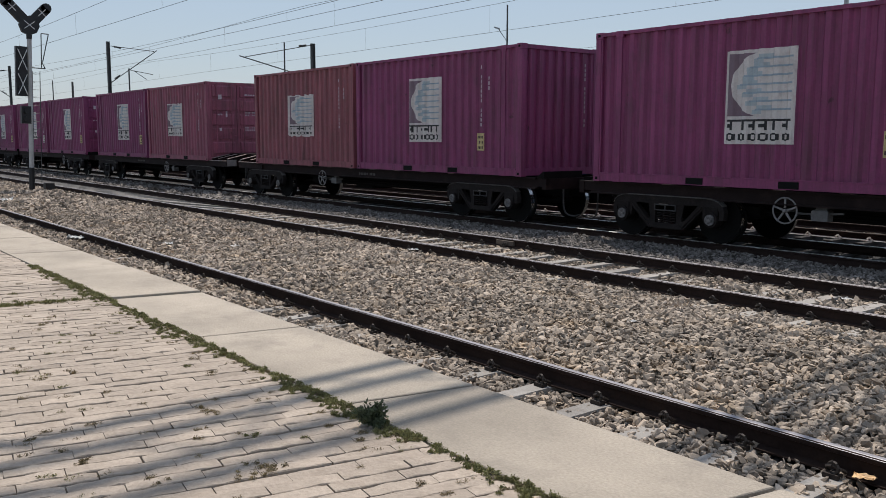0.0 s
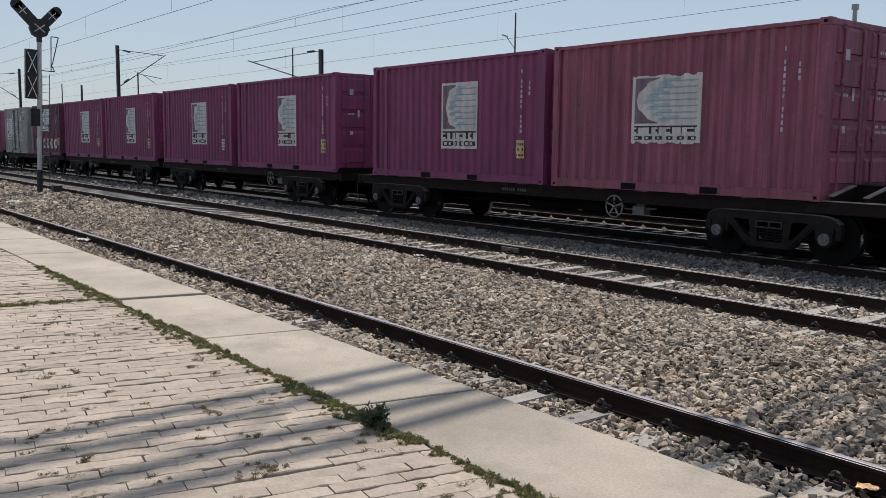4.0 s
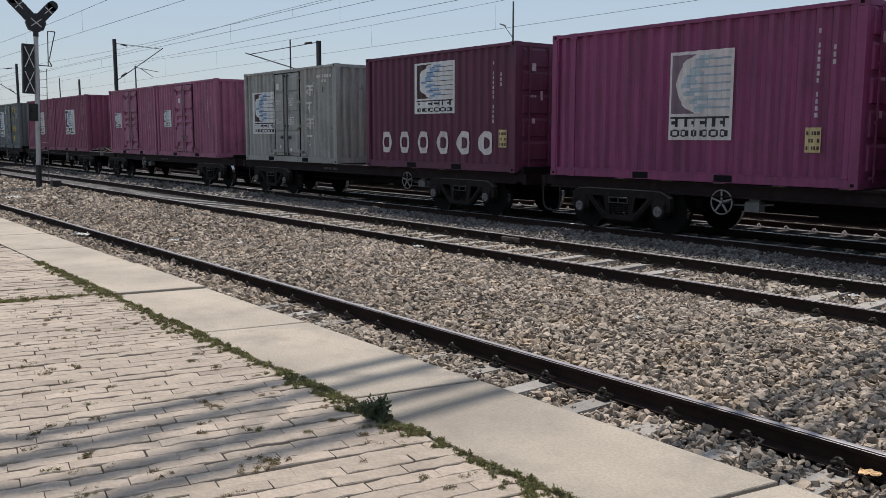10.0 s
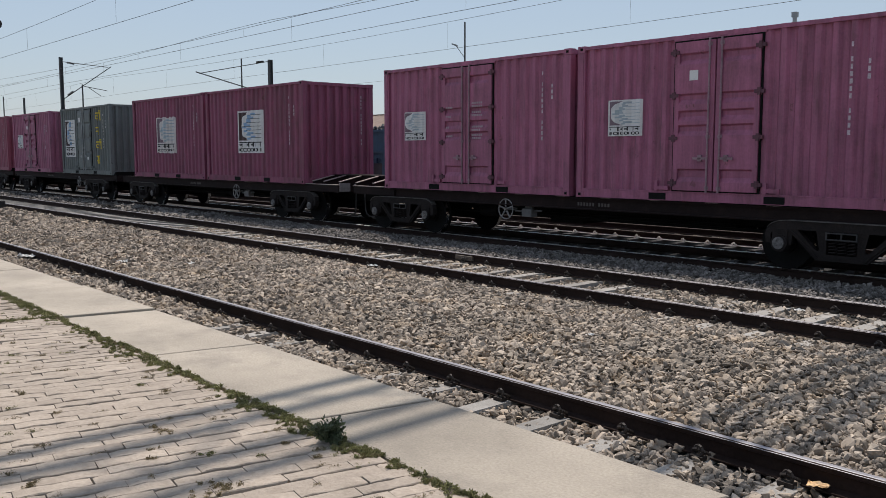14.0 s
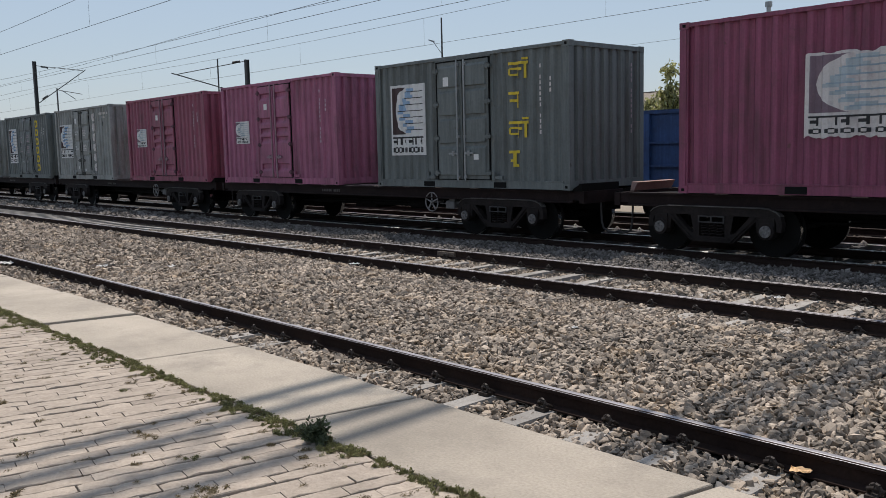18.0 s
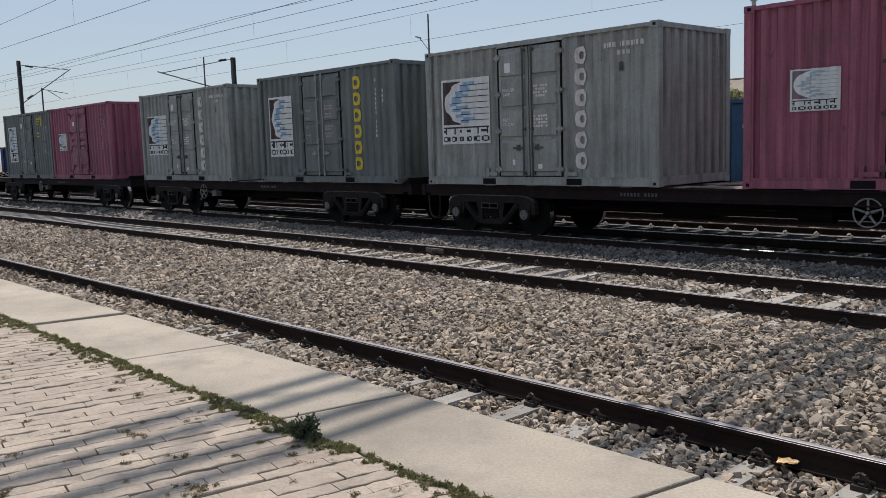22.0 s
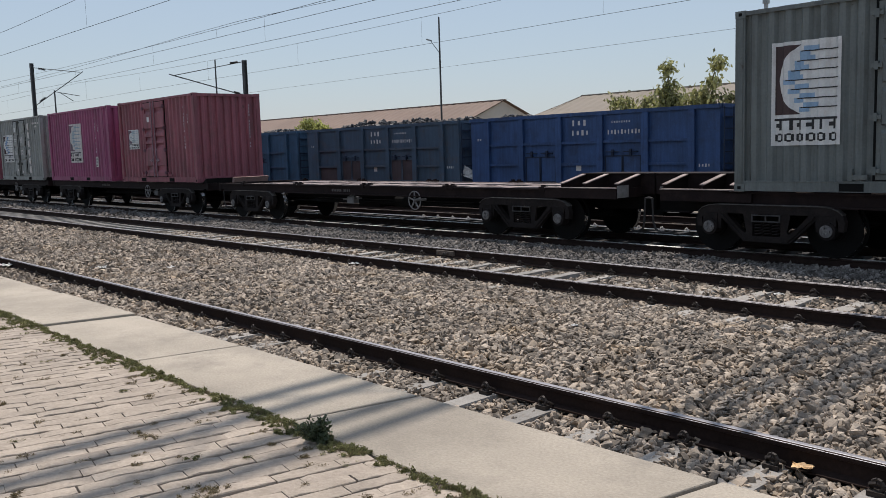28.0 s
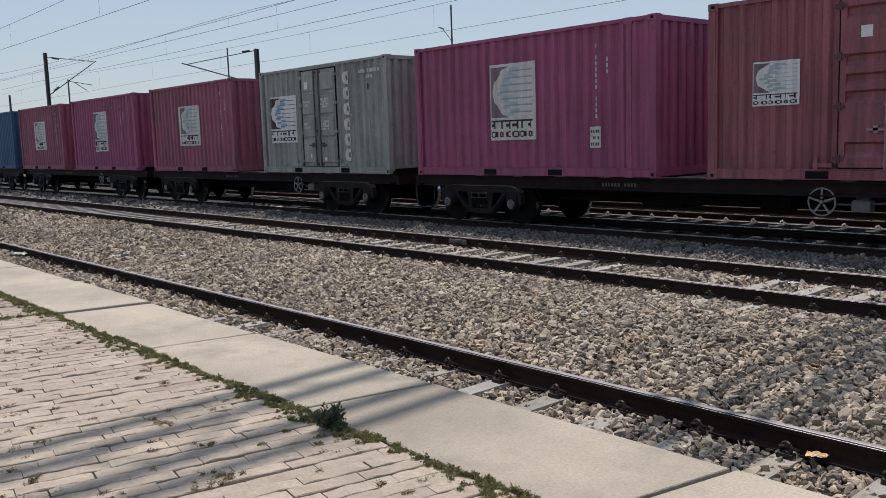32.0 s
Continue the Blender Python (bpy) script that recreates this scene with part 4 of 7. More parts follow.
            for z in (0.28, 0.80, 1.32, 1.84, 2.36):
                def press(bm, y0=y0, y1=y1, z=z):
                    hexa(bm, [(L - 0.013, y0 + 0.10, z), (L - 0.013, y1 - 0.10, z), (L - 0.013, y1 - 0.10, z + 0.42), (L - 0.013, y0 + 0.10, z + 0.42),
                              (L + 0.026, y0 + 0.115, z + 0.012), (L + 0.026, y1 - 0.115, z + 0.012), (L + 0.026, y1 - 0.115, z + 0.36), (L + 0.026, y0 + 0.115, z + 0.36)])
                    bmesh.ops.recalc_face_normals(bm, faces=bm.faces[:])
                part("pressed_panel", shared(("end_press", L, k, z, c), paint, press), None, d)
            for yy in (y0 + 0.26, y1 - 0.22):
                part("lock_rod", shared(("end_rod", L, round(yy, 2), c), paint, lambda bm: (rod(bm, (L + 0.045, yy, 0.10), (L + 0.045, yy, CH - 0.08), 0.019, 6),
                     [box(bm, L - 0.01, L + 0.06, yy - 0.05, yy + 0.05, z, z + 0.05) for z in (0.14, 1.0, 1.9, CH - 0.17)])), None, d)
                part("handle", shared(("end_handle", L, round(yy, 2), c), paint, lambda bm: beam(bm, (L + 0.05, yy, 0.92), (L + 0.05, yy + 0.19, 0.92), 0.02, 0.035)), None, d)
            def marks(bm, k=k, y0=y0):
                if k == 0:
                    rows = ((0.34, 2.26, 1, 0.13, 0.19), (0.62, 1.62, 1, 0.09, 0.20), (0.30, 1.68, 3, 0.05, 0.05), (0.36, 1.10, 1, 0.10, 0.12))
                else:
                    rows = ((0.30, 2.42, 5, 0.05, 0.055), (0.64, 2.42, 4, 0.05, 0.055), (0.30, 1.76, 4, 0.04, 0.05), (0.30, 1.67, 3, 0.04, 0.05), (0.58, 1.76, 4, 0.05, 0.05),
                            (0.58, 1.67, 4, 0.05, 0.05), (0.30, 1.20, 3, 0.04, 0.05), (0.30, 1.11, 4, 0.04, 0.05), (0.58, 1.20, 4, 0.05, 0.05), (0.58, 1.11, 4, 0.05, 0.05))
                for a, z, n, w, h in rows:
                    for q in range(n):
                        s = 0.62 + 0.38 * abs(math.sin(q * 2.3 + a * 17 + z * 5))
                        box(bm, L + 0.020, L + 0.0285, y0 + a + q * (w + 0.018), y0 + a + q * (w + 0.018) + w * s, z, z + h * (1.3 - s * 0.4))
            part("door_print", shared(("door_print", L, k), M_WORN, marks), None, d, "small white printed marks")
    def roof(bm):
        top = [(0.02, CH - 0.02)]
        for q in range(int((L - 0.7) / 0.42)):
            x0 = 0.35 + 0.42 * q
            top += [(x0, CH - 0.02), (x0 + 0.03, CH - 0.004), (x0 + 0.17, CH - 0.004), (x0 + 0.2, CH - 0.02)]
        top.append((L - 0.02, CH - 0.02))
        rows = [[bm.verts.new((x, y, z + dz)) for x, z in top] for y, dz in ((0.02, -0.05), (0.02, 0.0), (CW - 0.02, 0.0), (CW - 0.02, -0.05))]
        for a, b in zip(rows, rows[1:] + rows[:1]):
            for q in range(len(top) - 1):
                bm.faces.new((a[q], a[q + 1], b[q + 1], b[q]))
        bmesh.ops.recalc_face_normals(bm, faces=bm.faces[:])
    part("roof", shared(("roof", L, c), paint, roof), None, ob, "ribbed sheet roof")
    part("floor", shared(("floor", L), M_IRON, lambda bm: box(bm, 0.06, L - 0.06, 0.07, CW - 0.07, 0.135, 0.17)), None, ob)
    if ext:
        u = 0.60 if ext == "l" else 6.058
        part("inner_post", shared(("inner_post", u, c), paint, lambda bm: (box(bm, u - 0.06, u + 0.06, 0.004, 0.10, 0.176, CH - 0.076), box(bm, u - 0.09, u + 0.09, -0.006, 0.12, 0.0, 0.12),
             box(bm, u - 0.09, u + 0.09, -0.006, 0.12, CH - 0.12, CH - 0.002))), None, ob)
    ob["run_base"] = L - 6.058 if ext == "l" else 0.0
    if logo_box:
        logo(ob, *logo_box, style)
    for e in extras:
        extra(ob, e, L)
    MOVERS.append((ob, x, Y_TRAIN - CW / 2, Z_DECK))
    return ob


def text_bars_end(ob, L):
    def build(bm):
        for i in range(14):
            if i not in (4, 11):
                z = CH - 0.42 - 0.105 * i
                corrugated(bm, 1.98, 2.02, z, z + 0.07, 0.002, form=END_WAVE, place=lambda u, d, q: (L - d, u, q))
    part("end_code", shared(("end_code", L), M_CODE, build), None, ob, "small white code marks")


def block_ring(bm, u0, u1, z0, z1, t, out=0.006):
    """A plain painted block: a rounded ring."""
    cu, cz, ru, rz = (u0 + u1) / 2, (z0 + z1) / 2, (u1 - u0) / 2, (z1 - z0) / 2

    def arc(u, a, b):
        return math.sqrt(max(1 - abs((u - cu) / a) ** 2.6, 0.0)) * b
    for a, b in ((u0, u0 + t), (u1 - t, u1)):
        corrugated(bm, a, b, lambda u: cz - arc(u, ru, rz), lambda u: cz + arc(u, ru, rz), out, 0.02)
    corrugated(bm, u0 + t, u1 - t, lambda u: cz + arc(u, ru - t, rz - t), lambda u: cz + arc(u, ru, rz), out, 0.02)
    corrugated(bm, u0 + t, u1 - t, lambda u: cz - arc(u, ru, rz), lambda u: cz - arc(u, ru - t, rz - t), out, 0.02)


def block_bar(bm, u, z, h, i, out=0.006):
    """A plain painted block: a head bar with a stem, and a loop or a stroke beside it."""
    t = 0.058
    wide = i % 2 == 0
    w = 0.50 if wide else 0.30
    zb = z + h * 0.78
    corrugated(bm, u, u + w, zb, zb + t, out)
    stem = u + (0.22 if wide else 0.20 if i == 1 else 0.10)
    corrugated(bm, stem, stem + t, z, zb, out)
    if wide:
        corrugated(bm, u + w - 0.10, u + w - 0.10 + t, z, zb, out)
        corrugated(bm, u + 0.04, stem, z + h * 0.50, z + h * 0.62, out)
        corrugated(bm, u + 0.04, stem, z + h * 0.16, z + h * 0.28, out)
        corrugated(bm, u + 0.0, u + 0.055, z + h * 0.22, z + h * 0.56, out)
        corrugated(bm, stem + t, stem + t + 0.09, z + h * 0.44, z + h * 0.60, out)
        corrugated(bm, u + w - 0.13, u + w + 0.02, zb + t + 0.03, zb + t + 0.075, out)
    elif i == 1:
        corrugated(bm, u + 0.03, stem, z + h * 0.36, z + h * 0.52, out)
    else:
        corrugated(bm, stem - 0.06, stem, z + h * 0.30, z + h * 0.44, out)
        corrugated(bm, stem + t, stem + t + 0.10, z, z + h * 0.16, out)


def extra(ob, e, L):
    b0 = ob["run_base"]
    ink = M_FADED if "grey" in ob["label"] else M_WORN
    if e == "code":
        text_bars(ob, "code_print", b0 + 5.29, 1.10, 2.52, 13, 0.060, ink, "column of small white code marks")
        text_bars(ob, "size_print", b0 + 5.55, 1.92, 2.48, 5, 0.065, ink)
    elif e in ("sticker", "sticker_far"):
        b0 += 0.33 if e == "sticker_far" else 0.0
        p = part("caution_sticker", shared(("caution_sticker", L, b0), M_STICKER, lambda bm: corrugated(bm, b0 + 5.13, b0 + 5.40, 0.56, 0.96, 0.007)), None, ob, "amber caution sticker")
        part("sticker_print", shared(("sticker_print", L, b0), M_DARKRED, lambda bm: [corrugated(bm, b0 + 5.15 + 0.040 * q, b0 + 5.178 + 0.040 * q, z, z + 0.06, 0.010) for z in (0.60, 0.72, 0.84) for q in range(6) if (q + int(z * 50)) % 4]), None, p)
    elif e == "pale_sticker":
        p = part("caution_sticker", shared(("pale_sticker", L, b0), M_FADED, lambda bm: corrugated(bm, b0 + 5.13, b0 + 5.40, 0.56, 0.96, 0.007)), None, ob, "faded pale caution sticker")
        part("sticker_print", shared(("sticker_print", L, b0), M_DARKRED, lambda bm: [corrugated(bm, b0 + 5.15 + 0.040 * q, b0 + 5.178 + 0.040 * q, z, z + 0.06, 0.010) for z in (0.60, 0.72, 0.84) for q in range(6) if (q + int(z * 50)) % 4]), None, p)
    elif e in ("yellow_column", "white_column"):
        u = 4.21 if e == "white_column" else 4.39
        for i in range(6):
            part("large_block", shared((e, L, i), M_FADED if e == "white_column" else M_YELLOW, lambda bm: block_ring(bm, u, u + 0.28, 2.62 - 0.395 * i - 0.32, 2.62 - 0.395 * i, 0.085)), None, ob, "plain painted block of a column")
    elif e in ("yellow_four", "white_four", "yellow_two"):
        top, gap, h, u = (2.36, 0.50, 0.34, 4.28) if e == "white_four" else (2.62, 0.60, 0.36, 4.45)
        for i in range(2 if e == "yellow_two" else 4):
            part("large_block", shared((e, L, i), M_FADED if e == "white_four" else M_YELLOW, lambda bm: block_bar(bm, u, top - gap * i - h, h, i)), None, ob, "plain painted stroke block of a column")
    elif e == "big_blocks":
        for i in range(6):
            part("large_block", shared((e, L, i), M_FADED, lambda bm: block_ring(bm, 0.72 + 0.815 * i, 1.22 + 0.815 * i, 0.38, 0.93, 0.14)), None, ob, "large plain white block")
    elif e == "door_words":
        for word, z in (("MAX.GR.", 1.90), ("TARE", 1.81), ("NET", 1.30), ("CU.CAP.", 1.21)):
            cu = bpy.data.curves.new("door_word", "FONT")
            cu.body, cu.size, cu.extrude = word, 0.088, 0.001
            cu.materials.append(M_WHITE)
            t = new("door_word", cu)
            t.parent = ob
            t.matrix_basis = pose(2.37, -0.0385, z, 90, 0, 0)

        def rows(bm):
            for z in (1.95, 1.885, 1.82, 1.755, 1.36, 1.295, 1.23, 1.165):
                for q in range(6):
                    if (q + int(z * 40)) % 5:
                        box(bm, 3.20 + q * 0.062, 3.20 + q * 0.062 + 0.044, -0.0385, -0.0355, z, z + 0.042)
        part("door_lettering", shared(("door_lettering",), M_FADED, rows), None, ob, "rows of small white marks")
        door_plates(ob, ((2.44, 2.28, 0.15, 0.19), (2.62, 0.42, 0.07, 0.11), (3.30, 0.34, 0.11, 0.09)))
    elif e == "door_plate":
        door_plates(ob, ((2.48, 2.24, 0.17, 0.20), (3.42, 0.62, 0.15, 0.12)) if "dark grey" in ob["label"] else ((2.54, 2.10, 0.17, 0.17),))
    elif e == "door_lettering":
        def rows(bm):
            for a, z, n in ((2.38, 1.86, 4), (2.38, 1.66, 3), (2.38, 1.42, 2), (2.38, 1.22, 4), (3.24, 1.94, 6), (3.24, 1.87, 6), (3.26, 1.74, 5), (3.24, 1.67, 6), (3.26, 1.42, 6), (3.24, 1.35, 5), (3.24, 1.24, 6), (3.26, 1.17, 5)):
                for q in range(n):
                    box(bm, a + q * 0.058, a + q * 0.058 + 0.042, -0.0385, -0.0355, z, z + 0.042)
        part("door_lettering", shared(("door_lettering2",), M_CODE, rows), None, ob, "rows of small white marks")
    elif e == "top_code":
        def rows(bm):
            for q in range(12):
                if q != 4:
                    corrugated(bm, 4.86 + q * 0.074, 4.86 + q * 0.074 + 0.05, 2.53, 2.62, 0.006)
            for q in range(4):
                corrugated(bm, 5.16 + q * 0.074, 5.16 + q * 0.074 + 0.05, 2.39, 2.47, 0.006)
        part("code_print", shared((e, L), M_FADED, rows), None, ob, "two rows of small white code marks")
        part("caution_sticker", shared(("top_sticker", L), M_SLATE, lambda bm: corrugated(bm, 5.20, 5.32, 2.10, 2.26, 0.007)), None, ob, "small dull grey sticker")


def door_plates(ob, spots):
    for u, z, w, h in spots:
        part("door_plate", shared(("door_plate", u, z), M_WHITE, lambda bm: box(bm, u, u + w, -0.0395, -0.0355, z, z + h)), None, ob, "small white data plate")


# ---------- wagons ----------
FRAME_TOP = [(1.245, 0.44), (1.262, 0.58), (1.225, 0.69), (1.15, 0.755), (1.04, 0.795), (0.88, 0.812)]


def bogie_side(bm, y):
    """One cast side frame: a top member hooked down over the axle boxes, raking legs, and columns round the spring nest."""
    inner = [(1.155, 0.44), (1.165, 0.57), (1.13, 0.645), (1.05, 0.675), (0.84, 0.672), (0.72, 0.728)]
    plate(bm, FRAME_TOP + [(-x, z) for x, z in FRAME_TOP[::-1]] + [(-x, z) for x, z in inner] + inner[::-1], y - 0.062, y + 0.062)
    for s in (-1, 1):
        plate(bm, [(s * x, z) for x, z in ((0.885, 0.675), (0.735, 0.730), (0.705, 0.665), (0.43, 0.385), (0.375, 0.36), (0.31, 0.40), (0.28, 0.34), (0.28, 0.215), (0.40, 0.215))], y - 0.056, y + 0.056)
        plate(bm, [(s * x, z) for x, z in ((0.42, 0.735), (0.235, 0.735), (0.245, 0.22), (0.315, 0.22), (0.325, 0.62), (0.35, 0.70))], y - 0.052, y + 0.052)
        plate(bm, [(s * x, z) for x, z in ((0.885, 0.68), (0.80, 0.62), (0.815, 0.42), (0.855, 0.42))], y - 0.050, y + 0.050)
        beam(bm, (s * 0.80, y - 0.064, 0.655), (s * 0.36, y - 0.064, 0.245), 0.030, 0.022)
    plate(bm, [(-0.38, 0.215), (0.38, 0.215), (0.31, 0.315), (-0.31, 0.315)], y - 0.064, y + 0.064)


def spring_plank(bm, y):
    """The bolster end in the frame's middle opening: a shallow box of four bars round two pockets."""
    for z in (0.555, 0.655):
        beam(bm, (-0.245, y - 0.075, z), (0.245, y - 0.075, z), 0.024, 0.020)
    for x in (-0.235, 0.0, 0.235):
        beam(bm, (x, y - 0.074, 0.566), (x, y - 0.074, 0.644), 0.022, 0.020)


def frame_cap(bm, y):
    """The flanged top of a side frame, dusty and paled to paint its lit edge."""
    bevelled(bm, -0.88, 0.88, y - 0.084, y + 0.084, 0.8125, 0.826, 0.005)
    for s in (-1, 1):
        for (xa, za), (xb, zb) in zip(FRAME_TOP[2:], FRAME_TOP[3:]):
            p, q = s * xa, s * xb
            hexa(bm, [(p, y - 0.078, za), (q, y - 0.078, zb), (q, y + 0.078, zb), (p, y + 0.078, za), (p, y - 0.078, za + 0.013), (q, y - 0.078, zb + 0.013), (q, y + 0.078, zb + 0.013), (p, y + 0.078, za + 0.013)])
    bmesh.ops.recalc_face_normals(bm, faces=bm.faces[:])


def spring(bm):
    pts = [(math.cos(k * 0.9) * 0.066, math.sin(k * 0.9) * 0.066, 0.315 + 0.235 * k / 34) for k in range(35)]
    for p, q in zip(pts, pts[1:]):
        rod(bm, p, q, 0.014, 4)


def wheel(bm):
    """A wheelset: axle, two flanged wheels with dished webs."""
    rod(bm, (0, -1.13, 0), (0, 1.13, 0), 0.075, 8)
    for s in (-1, 1):
        yb = s * 0.81
        rod(bm, (0, yb, 0), (0, yb + s * 0.13, 0), 0.445, 28)
        rod(bm, (0, yb - s * 0.03, 0), (0, yb, 0), 0.472, 28)
        rod(bm, (0, yb + s * 0.13, 0), (0, yb + s * 0.17, 0), 0.17, 12)
    tread(bm)


def tread(bm):
    for s in (-1, 1):
        a, b = s * 0.83, s * 0.935
        n = 28
        for i in range(n):
            p, q = 2 * math.pi * i / n, 2 * math.pi * (i + 1) / n
            v = [bm.verts.new((math.cos(w) * 0.4465, y, math.sin(w) * 0.4465)) for w, y in ((p, a), (q, a), (q, b), (p, b))]
            bm.faces.new(v if s < 0 else v[::-1]).material_index = 1


WHEELS = []


def make_wagon(xc, bogies, ends, hand, label, bare=False):
    """A container flat wagon centred at xc. ends: how far its frame reaches left and right, and which end carries sloped ribs."""
    ob = empty("flat_wagon", label, "wagon", "wagons of the train")
    l, r, rib_l, rib_r = ends

    def frame_mesh(bm):
        for y in (-1.10, 1.03):
            box(bm, -l + (1.95 if rib_l else 0.3), r - (1.95 if rib_r else 0.3), y, y + 0.07, 0.80, 1.005)
            box(bm, -l + (1.95 if rib_l else 0.3), r - (1.95 if rib_r else 0.3), y - (0.06 if y < 0 else 0.0), y + 0.13, 0.995, 1.03)
            box(bm, -l + (1.95 if rib_l else 0.3), r - (1.95 if rib_r else 0.3), y - (0.06 if y < 0 else 0.0), y + 0.13, 0.785, 0.81)
        n = 9
        for i in range(n):
            x = -l + 2.0 + (l + r - 4.0) * i / (n - 1)
            box(bm, x - 0.05, x + 0.05, -1.03, 1.03, 0.82, 0.99)
    part("side_sill", shared(("side_sill", l, r), M_WAGON, frame_mesh), None, ob, "brown steel side sills and cross bearers")
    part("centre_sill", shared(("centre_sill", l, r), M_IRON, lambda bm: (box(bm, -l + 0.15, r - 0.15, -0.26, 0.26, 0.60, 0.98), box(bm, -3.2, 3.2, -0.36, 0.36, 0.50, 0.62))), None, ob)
    part("deck_plate", shared(("deck_plate", l, r), M_DECK, lambda bm: ([box(bm, -l + 2.0, r - 2.0, y, y + w, 1.0, 1.024) for y, w in ((-1.13, 0.20), (-0.62, 0.30), (0.32, 0.30), (0.93, 0.20))],
         [box(bm, x, x + 0.16, -0.92, 0.92, 0.985, 1.018) for x in np.arange(-l + 2.1, r - 2.2, 0.92)],
         [box(bm, x, x + 0.24, -1.16, -0.85, 1.024, 1.038) for x in np.arange(-l + 2.1, r - 2.2, 1.15)])), None, ob, "worn open steel deck frame")
    if bare:
        for x in (-6.0, -3.1, -2.9, 0.0, 0.25, 3.1, 3.3, 6.0):
            part("twist_lock", shared(("twist_lock", 0), M_WAGON, lambda bm: (box(bm, -0.07, 0.07, -1.17, -1.04, 0.98, 1.065), box(bm, -0.035, 0.035, -1.13, -1.07, 1.065, 1.10))), None, ob, "", pose(x, 0, 0))
            part("twist_lock", shared(("twist_lock_far", 0), M_WAGON, lambda bm: (box(bm, -0.07, 0.07, 1.04, 1.17, 0.98, 1.065), box(bm, -0.035, 0.035, 1.07, 1.13, 1.065, 1.10))), None, ob, "", pose(x, 0, 0))
    for s, reach, rib in ((-1, l, rib_l), (1, r, rib_r)):
        e = s * reach
        if rib:
            f = e - s * (0.41 if s > 0 else 0.75)
            a, b = min(f - s * 1.75, f), max(f - s * 1.75, f)
            part("end_beam", shared(("end_beam", s, reach), M_WAGON, lambda bm: (box(bm, a, b, -1.16, -1.10, 0.85, 1.045), box(bm, a, b, 1.10, 1.16, 0.85, 1.045), box(bm, a, b, -1.09, 1.09, 0.86, 0.90),
                 box(bm, min(f, f - s * 0.05), max(f, f - s * 0.05), -1.09, 1.09, 0.90, 1.04))), None, ob, "low end sills and floor pan of the wagon")
            # pale caps paint the sunlit line along the sill tops
            part("sill_flange", shared(("sill_flange", s, reach), M_DECK, lambda bm: box(bm, a, b, -1.18, -1.06, 1.046, 1.062)), None, ob, "pale top flange of the end sill, sunlight in its colour")
            part("sill_flange", shared(("sill_flange_far", s, reach), M_DECK, lambda bm: box(bm, a, b, 1.06, 1.18, 1.046, 1.062)), None, ob, "pale top flange of the end sill, sunlight in its colour")
            part("raised_sill", shared(("raised_sill", s, reach), M_WAGON, lambda bm: (box(bm, min(f - s * 1.42, e - s * 0.12), max(f - s * 1.42, e - s * 0.12), -0.34, 0.34, 0.905, 1.285),
                 box(bm, min(f - s * 1.42, e - s * 0.12), max(f - s * 1.42, e - s * 0.12), -0.38, 0.38, 1.286, 1.305))), None, ob, "raised centre sill above the coupler")
            for back in (0.04, 0.80, 1.37):
                for m in (1, -1):
                    x = f - s * back
                    q = part("gusset", shared(("gusset", 0), M_WAGON, lambda bm: hexa(bm, [(-0.015, -1.09, 0.905), (0.015, -1.09, 0.905), (0.015, -0.345, 0.905), (-0.015, -0.345, 0.905),
                             (-0.015, -1.09, 1.125), (0.015, -1.09, 1.125), (0.015, -0.345, 1.285), (-0.015, -0.345, 1.285)])), None, ob, "sloped brown gusset plate", Matrix.Translation((x, 0, 0)) @ Matrix.Diagonal((1, m, 1, 1)))
                    # pale cap painting the sunlit edge of the gusset
                    part("gusset_flange", shared(("gusset_flange", 0), M_DECK, lambda bm: hexa(bm, [(-0.05, -1.09, 1.127), (0.05, -1.09, 1.127), (0.05, -0.385, 1.279), (-0.05, -0.385, 1.279),
                             (-0.05, -1.09, 1.143), (0.05, -1.09, 1.143), (0.05, -0.385, 1.295), (-0.05, -0.385, 1.295)])), None, q, "pale flange along the gusset's edge, sunlight in its colour")
            part("end_plate", shared(("end_plate", s, reach), M_GRIP, lambda bm: box(bm, min(f + s * 0.003, f + s * 0.012), max(f + s * 0.003, f + s * 0.012), -1.13, -0.78, 0.87, 1.10)), None, ob, "pale worn plate on the wagon's end")
        else:
            part("head_stock", shared(("head_stock", s, reach), M_WAGON, lambda bm: (box(bm, min(e, e - s * 0.12), max(e, e - s * 0.12), -1.12, 1.12, 0.78, 1.02),
                 box(bm, min(e - s * 2.0, e), max(e - s * 2.0, e), -1.10, -1.0, 0.84, 1.02), box(bm, min(e - s * 2.0, e), max(e - s * 2.0, e), 1.0, 1.10, 0.84, 1.02))), None, ob)
            if s > 0:
                part("end_stop", shared(("end_stop", s, reach), M_IRON, lambda bm: (box(bm, e - 0.10, e - 0.04, -1.14, 0.06, 1.021, 1.17),
                     [hexa(bm, [(e - 0.34, y, 1.021), (e - 0.10, y, 1.021), (e - 0.10, y + 0.04, 1.021), (e - 0.34, y + 0.04, 1.021),
                                (e - 0.32, y, 1.03), (e - 0.10, y, 1.15), (e - 0.10, y + 0.04, 1.15), (e - 0.32, y + 0.04, 1.03)]) for y in (-1.13, -0.02)])), None, ob, "black raised steel end stop with gussets")
            else:
                part("end_flap", shared(("end_flap", s, reach), M_FLAP, lambda bm: hexa(bm, [(e + 0.02, -0.65, 1.03), (e + 0.10, -0.65, 1.03), (e + 0.10, 0.60, 1.03), (e + 0.02, 0.60, 1.03),
                     (e + 0.06, -0.65, 1.20), (e + 0.19, -0.65, 1.19), (e + 0.19, 0.60, 1.19), (e + 0.06, 0.60, 1.20)])), None, ob, "low dusty steel end flap")
